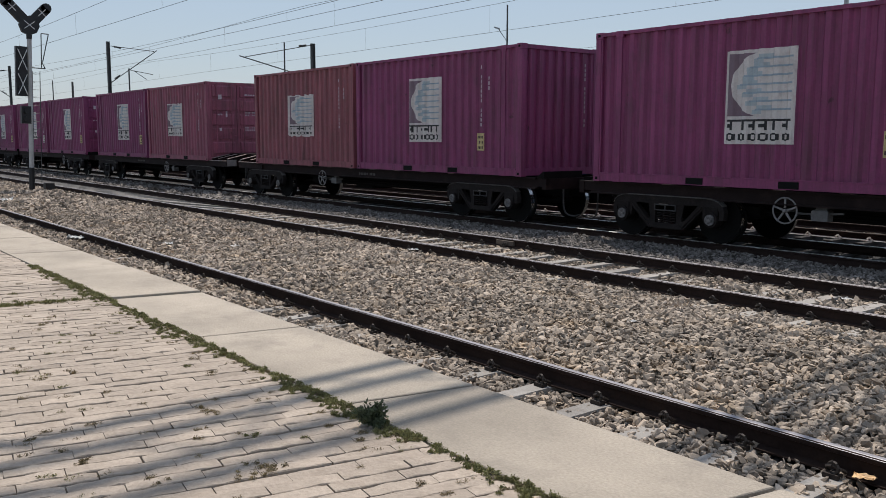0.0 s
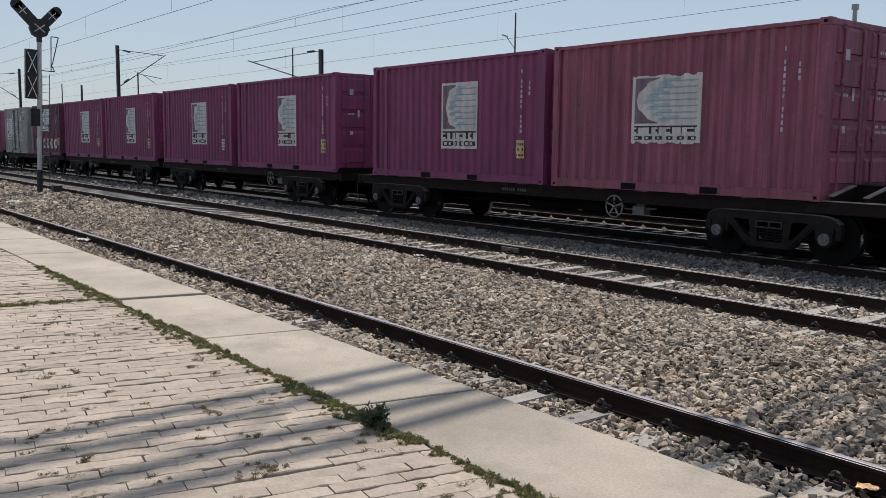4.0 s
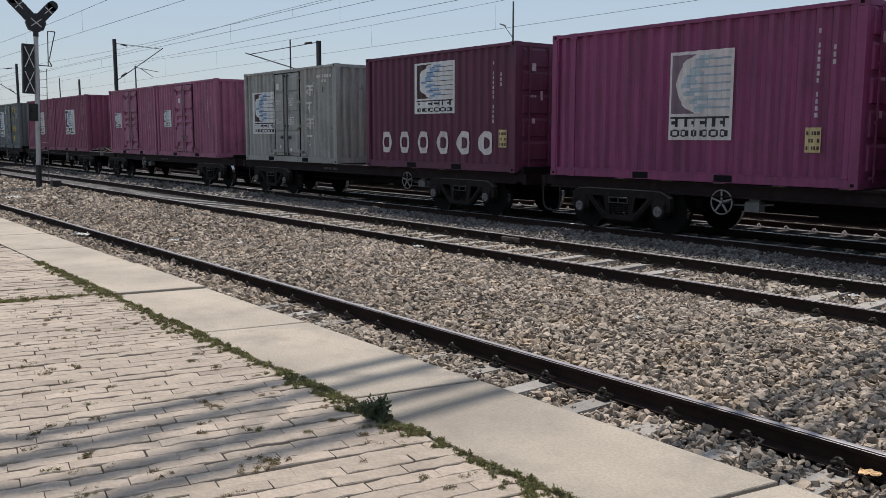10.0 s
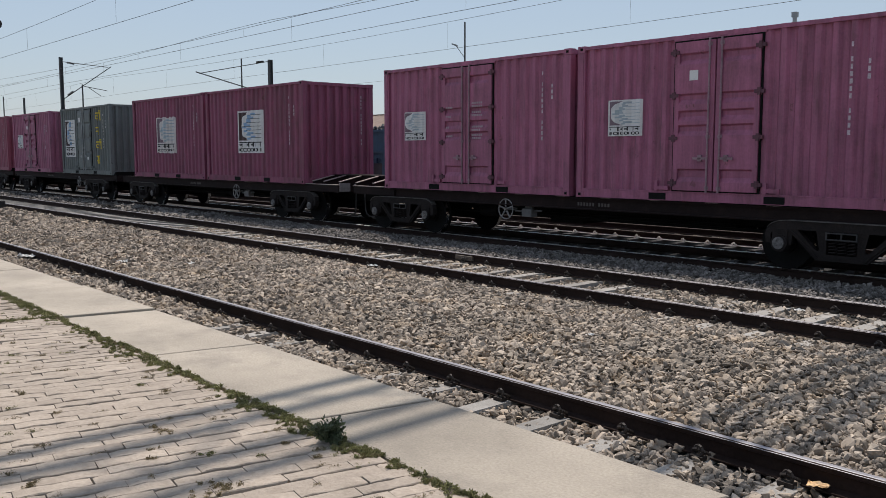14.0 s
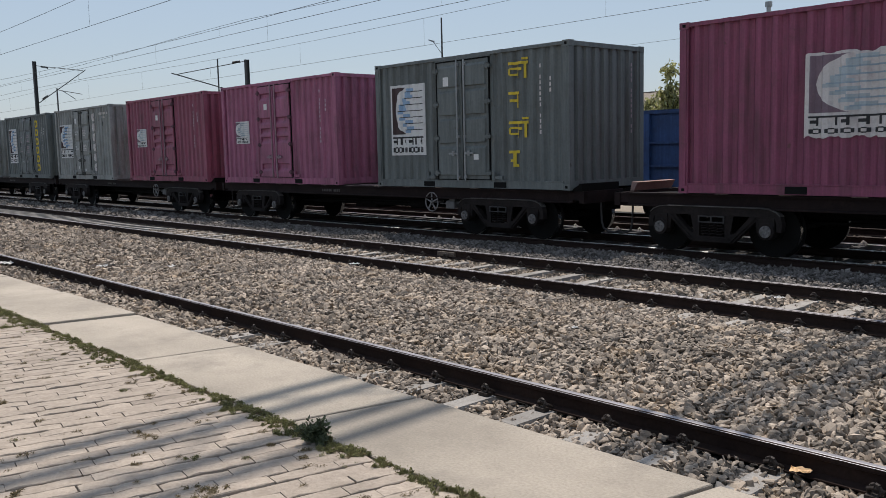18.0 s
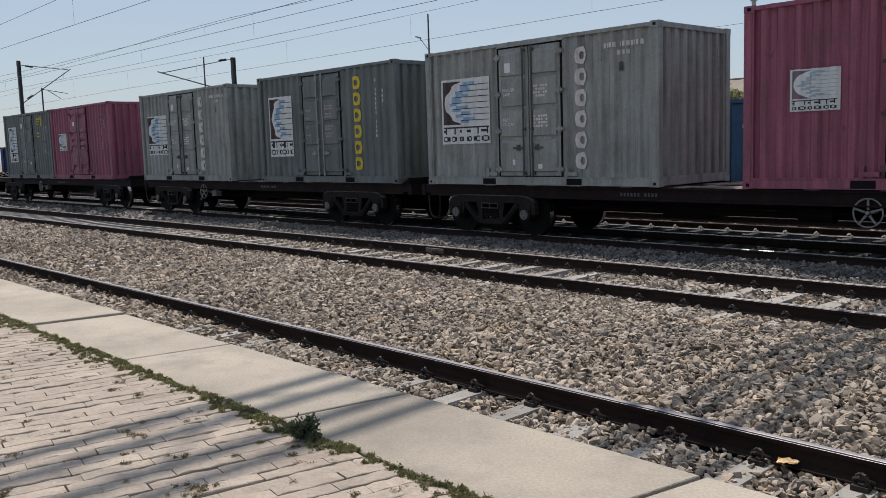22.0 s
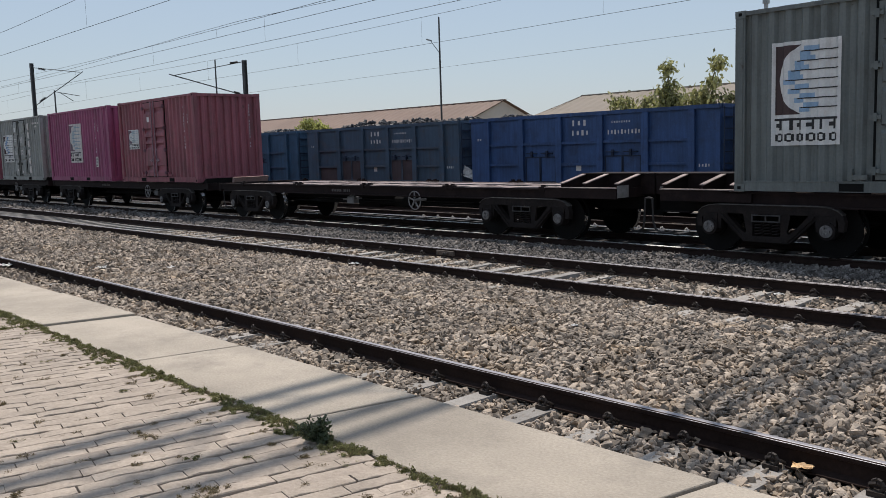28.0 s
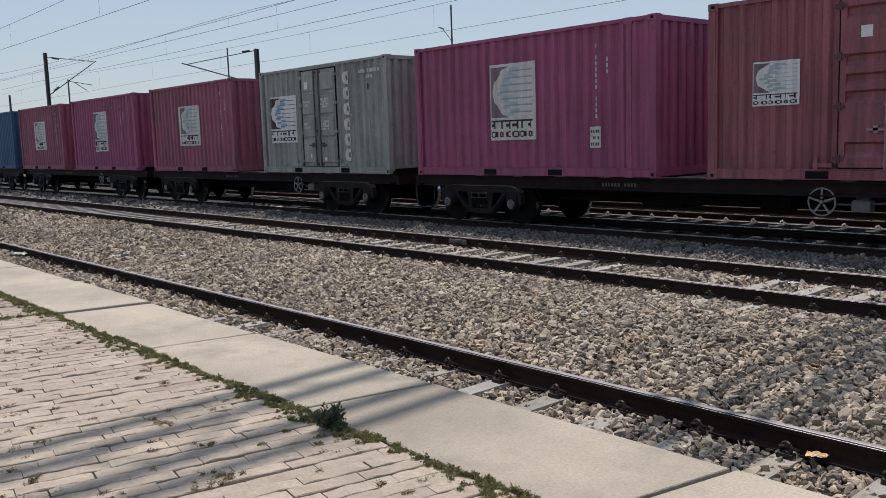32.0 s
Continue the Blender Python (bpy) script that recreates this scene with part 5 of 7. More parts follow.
        part("coupler", shared(("coupler", s, reach), M_IRON, lambda bm: (box(bm, min(e, e + s * 0.42), max(e, e + s * 0.42), -0.10, 0.10, 0.78, 0.98),
             box(bm, min(e + s * 0.22, e + s * 0.45), max(e + s * 0.22, e + s * 0.45), -0.17, 0.17, 0.70, 1.05))), None, ob, "cast knuckle coupler")

        def hose(bm):
            pts = [(e - s * 0.12, -0.55, 0.86), (e - s * 0.02, -0.56, 0.84), (e, -0.56, 0.40), (e + s * 0.04, -0.55, 0.27), (e + s * 0.14, -0.53, 0.21), (e + s * 0.28, -0.50, 0.20), (e + s * 0.40, -0.46, 0.24)]
            for a, b in zip(pts, pts[1:]):
                rod(bm, a, b, 0.020, 6)
        part("brake_hose", shared(("brake_hose", s, reach), M_HOSE, hose), None, ob, "dark grey hanging brake hose")
    for s in (-1, 1):
        bx = s * bogies / 2
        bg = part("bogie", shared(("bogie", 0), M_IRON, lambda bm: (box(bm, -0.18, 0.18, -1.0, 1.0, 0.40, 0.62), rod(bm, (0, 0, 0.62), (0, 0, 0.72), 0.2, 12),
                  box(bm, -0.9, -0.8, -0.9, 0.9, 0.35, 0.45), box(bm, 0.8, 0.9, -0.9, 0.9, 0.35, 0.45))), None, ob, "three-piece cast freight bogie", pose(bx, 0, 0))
        for y in (-1.13, 1.13):
            part("side_frame", shared(("side_frame", y), M_CAST, lambda bm: bogie_side(bm, y)), None, bg, "cast steel side frame")
            part("frame_cap", shared(("frame_cap", y), M_DUSTLIT, lambda bm: frame_cap(bm, y)), None, bg, "dusty top flange of the side frame, its lit edge painted pale")
            part("spring_plank", shared(("spring_plank", y), M_HOSE, lambda bm: spring_plank(bm, y)), None, bg, "dusty bolster end between the columns")
            for x in (-0.15, 0.0, 0.15):
                part("spring", shared(("spring", 0), M_CAST, spring), None, bg, "", pose(x, y, 0))
            for x in (-1.0, 1.0):
                part("axle_box", shared(("axle_box", y), M_CAST, lambda bm: (rod(bm, (0, y - 0.10, 0.445), (0, y + 0.10, 0.445), 0.140, 14), box(bm, -0.13, 0.13, y - 0.07, y + 0.07, 0.52, 0.672))), None, bg, "", pose(x, 0, 0))
                part("axle_cap", shared(("axle_cap", y), M_CAP, lambda bm: (rod(bm, (0, y * 1.089, 0.445), (0, y * 1.11, 0.445), 0.098, 16), [rod(bm, (math.cos(k * 2.094) * 0.05, y * 1.11, 0.445 + math.sin(k * 2.094) * 0.05), (math.cos(k * 2.094) * 0.05, y * 1.128, 0.445 + math.sin(k * 2.094) * 0.05), 0.018, 6) for k in range(3)])), None, bg, "bare metal axle end cap", pose(x, 0, 0))
        for x in (-1.0, 1.0):
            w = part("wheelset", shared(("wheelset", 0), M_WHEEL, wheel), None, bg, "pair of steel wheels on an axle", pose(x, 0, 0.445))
            WHEELS.append((w, x))
            if len(w.data.materials) < 2:
                w.data.materials.append(M_TREAD)

    def hand_wheel(bm):
        n = 20
        for i in range(n):
            p, q = 2 * math.pi * i / n, 2 * math.pi * (i + 1) / n
            rod(bm, (math.cos(p) * 0.215, 0, math.sin(p) * 0.215), (math.cos(q) * 0.215, 0, math.sin(q) * 0.215), 0.014, 5)
        for i in range(5):
            p = math.pi / 2 + math.pi * 0.4 * i
            q = p + 0.34
            r = p - 0.34
            plate(bm, [(math.cos(q) * 0.05, math.sin(q) * 0.05), (math.cos(r) * 0.05, math.sin(r) * 0.05), (math.cos(p - 0.06) * 0.21, math.sin(p - 0.06) * 0.21), (math.cos(p + 0.06) * 0.21, math.sin(p + 0.06) * 0.21)], -0.012, 0.012)
        rod(bm, (0, -0.03, 0), (0, 0.35, 0), 0.03, 8)
    part("hand_wheel", shared(("hand_wheel", 0), M_GRIP, hand_wheel), None, ob, "spoked steel hand brake wheel", pose(hand, -1.13, 0.70))
    part("brake_cylinder", shared(("brake_cylinder", 0), M_IRON, lambda bm: (rod(bm, (-0.45, 0, 0), (0.1, 0, 0), 0.15, 12), rod(bm, (0.1, 0, 0), (0.5, 0, 0), 0.03, 6))), None, ob, "", pose(hand - 0.8, -0.6, 0.62))
    part("relay_valve", shared(("relay_valve", 0), M_VALVE, lambda bm: (bevelled(bm, -0.14, 0.14, -0.09, 0.09, -0.10, 0.08, 0.02), rod(bm, (-0.42, 0, 0), (-0.14, 0, 0), 0.018, 6), rod(bm, (0.14, 0, 0.02), (0.36, 0, 0.04), 0.018, 6),
         box(bm, -0.10, 0.10, -0.03, 0.03, 0.08, 0.16))), None, ob, "pale grey valve box slung below the sill", pose(-0.62 if bare else hand + 0.58, -1.0, 0.66))
    part("brake_rigging", shared(("brake_rigging", l, r), M_IRON, lambda bm: (beam(bm, (-bogies / 2 + 1.2, -0.45, 0.55), (bogies / 2 - 1.2, -0.45, 0.55), 0.04, 0.04),
         beam(bm, (-bogies / 2 + 1.2, 0.3, 0.5), (bogies / 2 - 1.2, 0.3, 0.5), 0.04, 0.04), box(bm, -1.3, -0.4, -0.3, 0.5, 0.42, 0.6))), None, ob)
    part("number_print", shared(("number_print", 0), M_DIM, lambda bm: [box(bm, 0.075 * i, 0.075 * i + 0.045, -0.003, 0.0, 0, 0.065) for i in range(11) if i != 6]), None, ob, "row of small white marks",
         pose(-hand * 0.4 - 0.6, -1.101, 0.86))
    MOVERS.append((ob, xc, Y_TRAIN, 0.0))
    return ob


A_L, A_R, B = (7.55, 8.25, False, True), (8.25, 7.55, True, False), (7.22, 7.22, False, False)
FW = "brown flat wagon carrying containers over two freight bogies"
for xc, kind, hand in ((-5.3, "B", -2.6), (-21.05, "AL", -1.85), (-37.4, "AR", 2.0), (-53.1, "B", 2.7), (-68.0, "B", -2.66), (-82.95, "B", 2.7), (-98.4, "AL", -1.85), (-114.45, "AR", 2.0),
                       (-129.95, "B", 2.77), (-144.8, "B", 2.75), (-159.6, "B", -2.86), (-175.5, "AL", -1.9), (-191.8, "AR", 2.0), (-207.3, "B", 2.65), (-222.4, "B", 2.65), (-237.4, "B", 2.65), (-252.8, "AL", -1.9)):
    e, bg = {"B": (B, 9.95), "AR": (A_L, 10.95), "AL": (A_R, 10.95)}[kind]
    make_wagon(xc, bg, e, hand, FW if abs(xc + 191.8) > 1 else "empty brown flat wagon with a bare steel deck", abs(xc + 191.8) < 1)

PLAIN = "steel container"
LONG = 6.66
STD = 6.058
BIG = lambda u: (u, u + 1.32, 0.75, 2.33)
make_container(-12.06, LONG, M_PINK, "magenta " + PLAIN + " with a large logo card", "plain", "doors", BIG(2.97), "faded", ("code", "sticker"), "l")
make_container(-20.85, LONG, M_PINK, "magenta " + PLAIN + " with an amber sticker", "plain", "plain", BIG(2.45), "faded", ("code", "sticker"), "r")
make_container(-27.08, STD, M_BROWN, "faded brownish-red " + PLAIN + " with a torn logo card", "plain", "plain", (2.28, 3.79, 0.88, 2.15), "faded_torn", ("code",))
make_container(-37.1, STD, M_RED, "faded red " + PLAIN + " with ribbed doors and torn card", "plain", "doors", (2.10, 3.72, 0.90, 2.18), "faded_torn", ("code",))
make_container(-44.02, LONG, M_PINK, "magenta " + PLAIN + " with an amber sticker", "plain", "doors", BIG(3.05), "faded", ("code", "sticker"), "l")
make_container(-52.7, LONG, M_PINK, "magenta " + PLAIN + " with ribbed end doors and white marks", "plain", "doors", BIG(2.95), "faded", ("code", "sticker"), "l")
make_container(-59.9, LONG, M_PINK, "magenta " + PLAIN + " with ribbed end doors and a pale sticker", "plain", "doors", BIG(3.04), "faded", ("code", "pale_sticker"), "l")
make_container(-67.66, LONG, M_PINK, "magenta " + PLAIN + " with ribbed end doors and an amber sticker", "plain", "doors", BIG(2.95), "faded", ("code", "sticker"), "l")
make_container(-74.85, LONG, M_PINK, "magenta " + PLAIN + " with ribbed end doors and an amber sticker", "plain", "doors", BIG(3.04), "faded", ("code", "sticker"), "l")
make_container(-82.05, STD, M_MAROON, "dark maroon " + PLAIN + " with large white block lettering", "plain", "doors", (2.27, 3.84, 1.37, 2.63), "white", ("code", "sticker_far", "big_blocks"))
make_container(-89.72, STD, M_GREY, "light grey " + PLAIN + " with side doors", "door", "plain", (0.62, 2.15, 0.88, 2.24), "white", ("top_code", "door_words", "white_four"))
make_container(-98.2, STD, M_ROSE, "rose-pink " + PLAIN + " with side doors and a small logo card", "door", "plain", (0.72, 1.52, 1.17, 1.84), "small", ("code", "door_plate"))
make_container(-104.45, STD, M_ROSE, "rose-pink " + PLAIN + " with side doors and a small logo card", "door", "plain", (0.75, 1.55, 1.17, 1.84), "small", ("code", "door_lettering"))
make_container(-114.3, STD, M_WINE, "wine-red " + PLAIN + " with a white logo card", "plain", "plain", (2.22, 3.76, 0.88, 2.18), "white", ("code",))
make_container(-120.55, STD, M_WINE, "wine-red " + PLAIN + " with a faded logo card", "plain", "plain", (2.22, 3.78, 0.88, 2.18), "faded_torn", ("code",))
make_container(-129.05, STD, M_DARKGREY, "dark grey " + PLAIN + " with side doors and yellow marks", "door", "plain", (0.58, 1.79, 0.74, 2.38), "white", ("code", "door_plate", "yellow_four"))
make_container(-136.78, STD, M_ROSE, "rose-pink " + PLAIN + " with side doors and a small logo card", "door", "plain", (0.75, 1.53, 1.17, 1.83), "small", ("code", "door_plate"))
make_container(-144.0, STD, M_RED, "dusty red " + PLAIN + " with side doors and a small logo card", "door", "plain", (0.75, 1.53, 1.20, 1.84), "small", ("code", "door_plate"))
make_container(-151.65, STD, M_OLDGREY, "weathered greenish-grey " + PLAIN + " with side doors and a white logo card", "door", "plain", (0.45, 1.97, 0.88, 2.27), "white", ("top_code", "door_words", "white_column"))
make_container(-158.78, STD, M_DARKGREY, "dark grey " + PLAIN + " with side doors and a yellow letter column", "door", "plain", (0.54, 1.70, 0.70, 2.33), "white", ("code", "door_lettering", "yellow_column"))
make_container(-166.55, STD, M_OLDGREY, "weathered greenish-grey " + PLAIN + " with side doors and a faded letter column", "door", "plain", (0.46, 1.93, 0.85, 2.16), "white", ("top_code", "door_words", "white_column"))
make_container(-175.33, STD, M_RED, "dusty red " + PLAIN + " with side doors and a small logo card", "door", "plain", (0.77, 1.55, 1.16, 1.84), "small", ("code", "door_plate", "door_lettering"))
make_container(-181.52, STD, M_DARKGREY, "dark grey " + PLAIN + " with side doors and yellow marks", "door", "plain", (0.63, 1.72, 0.73, 2.33), "white", ("code", "door_plate", "yellow_two"))
make_container(-206.6, STD, M_BROWN, "brownish-red " + PLAIN + " with side doors and a small logo card", "door", "plain", (0.79, 1.58, 1.18, 1.88), "small", ("code", "door_plate"))
make_container(-214.3, LONG, M_CERISE, "magenta " + PLAIN + " with a large logo card", "plain", "plain", BIG(2.42), "faded", ("code", "pale_sticker"), "r")
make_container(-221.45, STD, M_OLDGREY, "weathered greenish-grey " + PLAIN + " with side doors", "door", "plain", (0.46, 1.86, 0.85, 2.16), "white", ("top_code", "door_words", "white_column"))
make_container(-229.25, STD, M_RED, "dusty red " + PLAIN + " with a white logo card", "plain", "plain", (2.28, 3.74, 0.86, 2.18), "faded", ("code",))
make_container(-237.4, LONG, M_CERISE, "magenta " + PLAIN + " with a large logo card", "plain", "plain", BIG(2.45), "faded", ("code",), "r")
make_container(-244.9, STD, M_RED, "dusty red " + PLAIN + " with a white logo card", "plain", "plain", (2.28, 3.74, 0.90, 2.2), "faded", ("code",))
make_container(-252.2, STD, M_BLUEBOX, "blue " + PLAIN + " at the train's tail", "plain", "plain", None, "", ())

# ---------- overhead line ----------
LINES = {}


def wire(name, y, z, label, droppers_to=None, phase=0.0, r=0.007):
    """A line wire along the track, sagging a little between masts 54 m apart."""
    def sag(x):
        s = ((x + phase) % 54.0) / 54.0
        return z - (0.9 if droppers_to else 0.05) * 4 * s * (1 - s) * (0.35 if droppers_to else 1)
    bm = fresh()
    xs = list(np.arange(-330, 40, 4.5))
    for a, b in zip(xs, xs[1:]):
        rod(bm, (a, y, sag(a)), (b, y, sag(b)), r, 5)
    if round(y) not in LINES:
        LINES[round(y)] = empty("overhead_line", label, "overhead wire", "overhead wires")
    ob = part(name, bm, M_WIRE, LINES[round(y)])
    if droppers_to:
        x = -180.0
        while x < 10:
            bm = fresh()
            rod(bm, (x, y, sag(x)), (x, y, droppers_to), 0.0035, 4)
            part("dropper", bm, M_WIRE, ob)
            x += 9.0
    return ob


wire("catenary_wire", 10.28, 6.90, "dark stranded catenary wire above the second track", 5.86, 20)
wire("contact_wire", 10.28, 5.88, "dark copper contact wire above the second track")
wire("catenary_wire", 14.55, 6.36, "dark stranded catenary wire above the freight track", 5.82, 6)
wire("contact_wire", 14.55, 5.84, "dark copper contact wire above the freight track")
wire("catenary_wire", 16.4, 6.72, "dark stranded catenary wire above a yard track", 5.80, 30)
wire("contact_wire", 16.4, 5.82, "dark copper contact wire above a yard track")
wire("catenary_wire", 23.6, 7.40, "dark stranded catenary wire above the coal wagons", 6.10, 11)
wire("contact_wire", 23.6, 6.12, "dark copper contact wire above the coal wagons")
wire("contact_wire", 34.0, 6.53, "thin dark wire behind the coal wagons")


def overhead_mast(x, y, top, reach, arm_z, label, rake=-1.4, tip=0.55):
    """A steel mast with a cantilever: top tie, raking tube, insulators and a steady arm."""
    ob = empty("overhead_mast", label, "mast", "overhead line masts", "", pose(x, y, 0))
    bm = fresh()
    for yy in (-0.10, 0.10):
        box(bm, -0.11, 0.11, yy - 0.008, yy + 0.008, -0.8, top)
    box(bm, -0.009, 0.009, -0.092, 0.092, -0.8, top)
    part("post", bm, M_MAST, ob, "dark steel beam post")
    s = 1 if reach > 0 else -1
    bm = fresh()
    rod(bm, (0, s * 0.1, arm_z + 1.0), (0, reach, arm_z + tip), 0.025, 6)
    part("top_tie", bm, M_MAST, ob)
    bm = fresh()
    rod(bm, (0, s * 0.1, arm_z + rake), (0, reach * 1.06, arm_z + tip + 0.06), 0.032, 6)
    part("raking_tube", bm, M_MAST, ob)
    for a, b in (((0, s * 0.45, arm_z + 0.96), (0, s * 0.95, arm_z + 0.88)), ((0, s * 0.4, arm_z + rake + (tip - rake) * 0.4 / abs(reach)), (0, s * 0.8, arm_z + rake + (tip - rake) * 0.8 / abs(reach)))):
        bm = fresh()
        n = 6
        for i in range(n):
            p, q = Vector(a).lerp(Vector(b), i / n), Vector(a).lerp(Vector(b), (i + 0.5) / n)
            rod(bm, p, q, 0.07, 8)
        part("insulator", bm, M_SIGBLACK, ob, "dark ribbed insulator")
    if rake != -1.4:
        return ob
    bm = fresh()
    rod(bm, (0, reach * 0.45, arm_z + rake + (tip - rake) * 0.45), (0, reach * 1.05, arm_z + tip - 0.45), 0.018, 5)
    part("steady_arm", bm, M_MAST, ob)
    return ob


overhead_mast(-65.6, 20.9, 8.75, 3.35, 7.45, "dark steel overhead mast with a long bracket arm", -1.62, 0.80)
overhead_mast(-46.6, 26.8, 7.45, -4.45, 6.35, "dark steel overhead mast with a bracket over the yard track", -0.95, 0.06)
overhead_mast(-96.0, 20.9, 8.9, -3.3, 7.5, "far dark overhead mast with a bracket towards the freight track", -1.6, 0.6)
overhead_mast(-82.0, 12.4, 8.3, -2.1, 6.6, "dark steel overhead mast standing between two tracks")
overhead_mast(-118.0, 12.4, 8.3, -2.1, 6.6, "far steel overhead mast standing between two tracks")
overhead_mast(-150.0, 20.9, 8.4, 2.9, 6.9, "far dark overhead mast beside the yard")


def thin_pole(x, y, top, label, arm=None, r=0.055):
    ob = empty("pole", label, "pole", "", "", pose(x, y, 0))
    bm = fresh()
    rod(bm, (0, 0, -0.75), (0, 0, top), r * 1.15, 8, r * 0.8)
    part("shaft", bm, M_MAST, ob)
    if arm:
        bm = fresh()
        rod(bm, (0, 0, arm), (-0.55, -0.2, arm + 0.75), 0.02, 5)
        part("bracket", bm, M_MAST, ob)
        bm = fresh()
        hexa(bm, [(-0.75, -0.30, arm + 0.78), (-0.48, -0.12, arm + 0.66), (-0.44, -0.20, arm + 0.66), (-0.70, -0.38, arm + 0.78),
                  (-0.75, -0.30, arm + 0.86), (-0.48, -0.12, arm + 0.76), (-0.44, -0.20, arm + 0.76), (-0.70, -0.38, arm + 0.86)])
        part("lamp_head", bm, M_STEEL, ob, "small grey lamp head")
    return ob


thin_pole(-50.5, 27.0, 7.85, "thin dark steel pole beside the yard")
thin_pole(-37.4, 34.0, 9.3, "thin dark lamp pole with a raking bracket", 7.3)
thin_pole(-95.95, 26.8, 7.6, "far dark steel post beside the yard", None, 0.13)
thin_pole(-103.4, 26.8, 8.1, "far thin dark pole beside the yard", None, 0.07)
short = thin_pole(-61.4, 20.9, 6.6, "short dark steel pole with a small cross arm beside a mast", None, 0.06)
for a, b in (((0, 0.0, 6.5), (0, 1.65, 6.25)), ((0, 0.35, 6.45), (0, 1.2, 5.9))):
    bm = fresh()
    rod(bm, a, b, 0.022, 5)
    part("cross_arm", bm, M_MAST, short)

mast_r = empty("lamp_mast", "tall grey steel lamp mast behind the coal wagons", "lamp post", "", "", pose(-17.85, 34.0, 0))
bm = fresh()
rod(bm, (0, 0, -0.75), (0, 0, 7.3), 0.11, 10, 0.085)
part("shaft", bm, M_STEEL, mast_r, "grey galvanised tube")
bm = fresh()
box(bm, -0.10, 0.10, -0.10, 0.10, 7.3, 7.50)
part("junction_box", bm, M_STEEL, mast_r)

# lattice boom across the tracks, added unseen above the view; its chords and lacing shade the platform
portal = empty("unseen_shadow_portal", "grey lattice steel portal boom spanning platform and tracks", "portal", "", "", pose(0, 0, 0))
Z_BOOM, Y_BEND = 10.4, 2.9


def boom_x(x, y, z):
    """Where a boom member runs: it bends where it leaves the platform, to place its shadow."""
    return x + SUN_DIR.x / SUN_DIR.z * (z - Z_PLAT) + (0.30 * (y - 2.3) if y < Y_BEND else 0.18 - 0.075 * (y - Y_BEND))


def boom_bar(bm, x, w, z0, z1):
    for ya, yb in ((-3.2, Y_BEND), (Y_BEND, 27.3)):
        a, b = boom_x(x, ya, z0), boom_x(x, yb, z0) if yb > Y_BEND else boom_x(x, yb - 1e-6, z0)
        hexa(bm, [(a - w, ya, z0), (a + w, ya, z0), (b + w, yb, z0), (b - w, yb, z0), (a - w, ya, z1), (a + w, ya, z1), (b + w, yb, z1), (b - w, yb, z1)])


for x, z in ((-3.66, 0.0), (-3.42, 0.45), (-3.10, 0.0), (-2.88, 0.45)):
    bm = fresh()
    boom_bar(bm, x, 0.055, Z_BOOM + z, Z_BOOM + z + 0.012)
    boom_bar(bm, x, 0.006, Z_BOOM + z + 0.012, Z_BOOM + z + 0.09)
    part("chord", bm, M_STEEL, portal, "steel angle chord")
for i in range(41):
    y = -3.0 + 0.72 * i
    bm = fresh()
    s = i % 2
    ya, yb = y + 0.7 * s, y + 0.7 * (1 - s)
    beam(bm, (boom_x(-3.63, ya, Z_BOOM), ya, Z_BOOM), (boom_x(-3.12, yb, Z_BOOM), yb, Z_BOOM), 0.03, 0.01)
    part("lacing", bm, M_STEEL, portal)
for y, z in ((10.28, 5.88), (14.55, 5.84), (16.4, 5.82)):
    bm = fresh()
    x = boom_x(-3.12, y, Z_BOOM)
    beam(bm, (x, y, z), (x, y, Z_BOOM + 0.01), 0.06, 0.06)
    part("drop_bracket", bm, M_STEEL, portal, "steel drop bracket holding the wires")
for y in (-3.0, 27.2):
    bm = fresh()
    xa, xb = boom_x(-3.63, y, Z_BOOM), boom_x(-2.92, y, Z_BOOM)
    for x in (xa, xb):
        box(bm, x - 0.06, x + 0.06, y - 0.1, y + 0.1, -0.4, Z_BOOM + 0.5)
    for k in range(12):
        beam(bm, (xa, y, 0.3 + 0.8 * k), (xb, y, 1.1 + 0.8 * k), 0.04, 0.04)
    part("upright", bm, M_STEEL, portal, "latticed steel upright")
# unseen cable added only for its thin shadow
bm = fresh()
rod(bm, (boom_x(-4.2, -3.0, Z_BOOM), -3.0, Z_BOOM - 0.2), (boom_x(-4.2, 2.8, Z_BOOM), 2.8, Z_BOOM - 0.2), 0.03, 6)
part("span_cable", bm, M_WIRE, portal, "unseen thin cable added to cast a narrow shadow line")

# ---------- signal ----------
sig = empty("railway_signal", "white post signal with black unlit heads marked by white crosses", "signal", "", "", pose(-36.05, 8.39, 0, -2.0, 0, 0))
bm = fresh()
rod(bm, (0, 0, 0.75), (0, 0, 5.85), 0.085, 12)
part("post", bm, M_SIGWHITE, sig, "white painted tubular post")
bm = fresh()
rod(bm, (0, 0, -0.3), (0, 0, 0.75), 0.105, 12)
box(bm, -0.25, 0.25, -0.25, 0.25, -0.35, -0.12)
part("foot", bm, M_SIGBLACK, sig, "black painted foot of the post")


def sig_cross(u, z, w, h, face, label="white cross bar"):
    for e in (-1, 1):
        bm = fresh()
        beam(bm, (face, u - w, z - e * h), (face, u + w, z + e * h), 0.012, 0.026)
        part("cross_bar", bm, M_WHITE, sig, label)


bm = fresh()
rod(bm, (-0.10, 0.0, 6.05), (0.10, 0.0, 6.05), 0.36, 8)
part("route_head", bm, M_SIGBLACK, sig, "black octagonal route indicator")
bm = fresh()
rod(bm, (0, 0, 5.55), (0, 0, 5.85), 0.10, 12)
part("collar", bm, M_SIGBLACK, sig, "black collar under the route indicator")
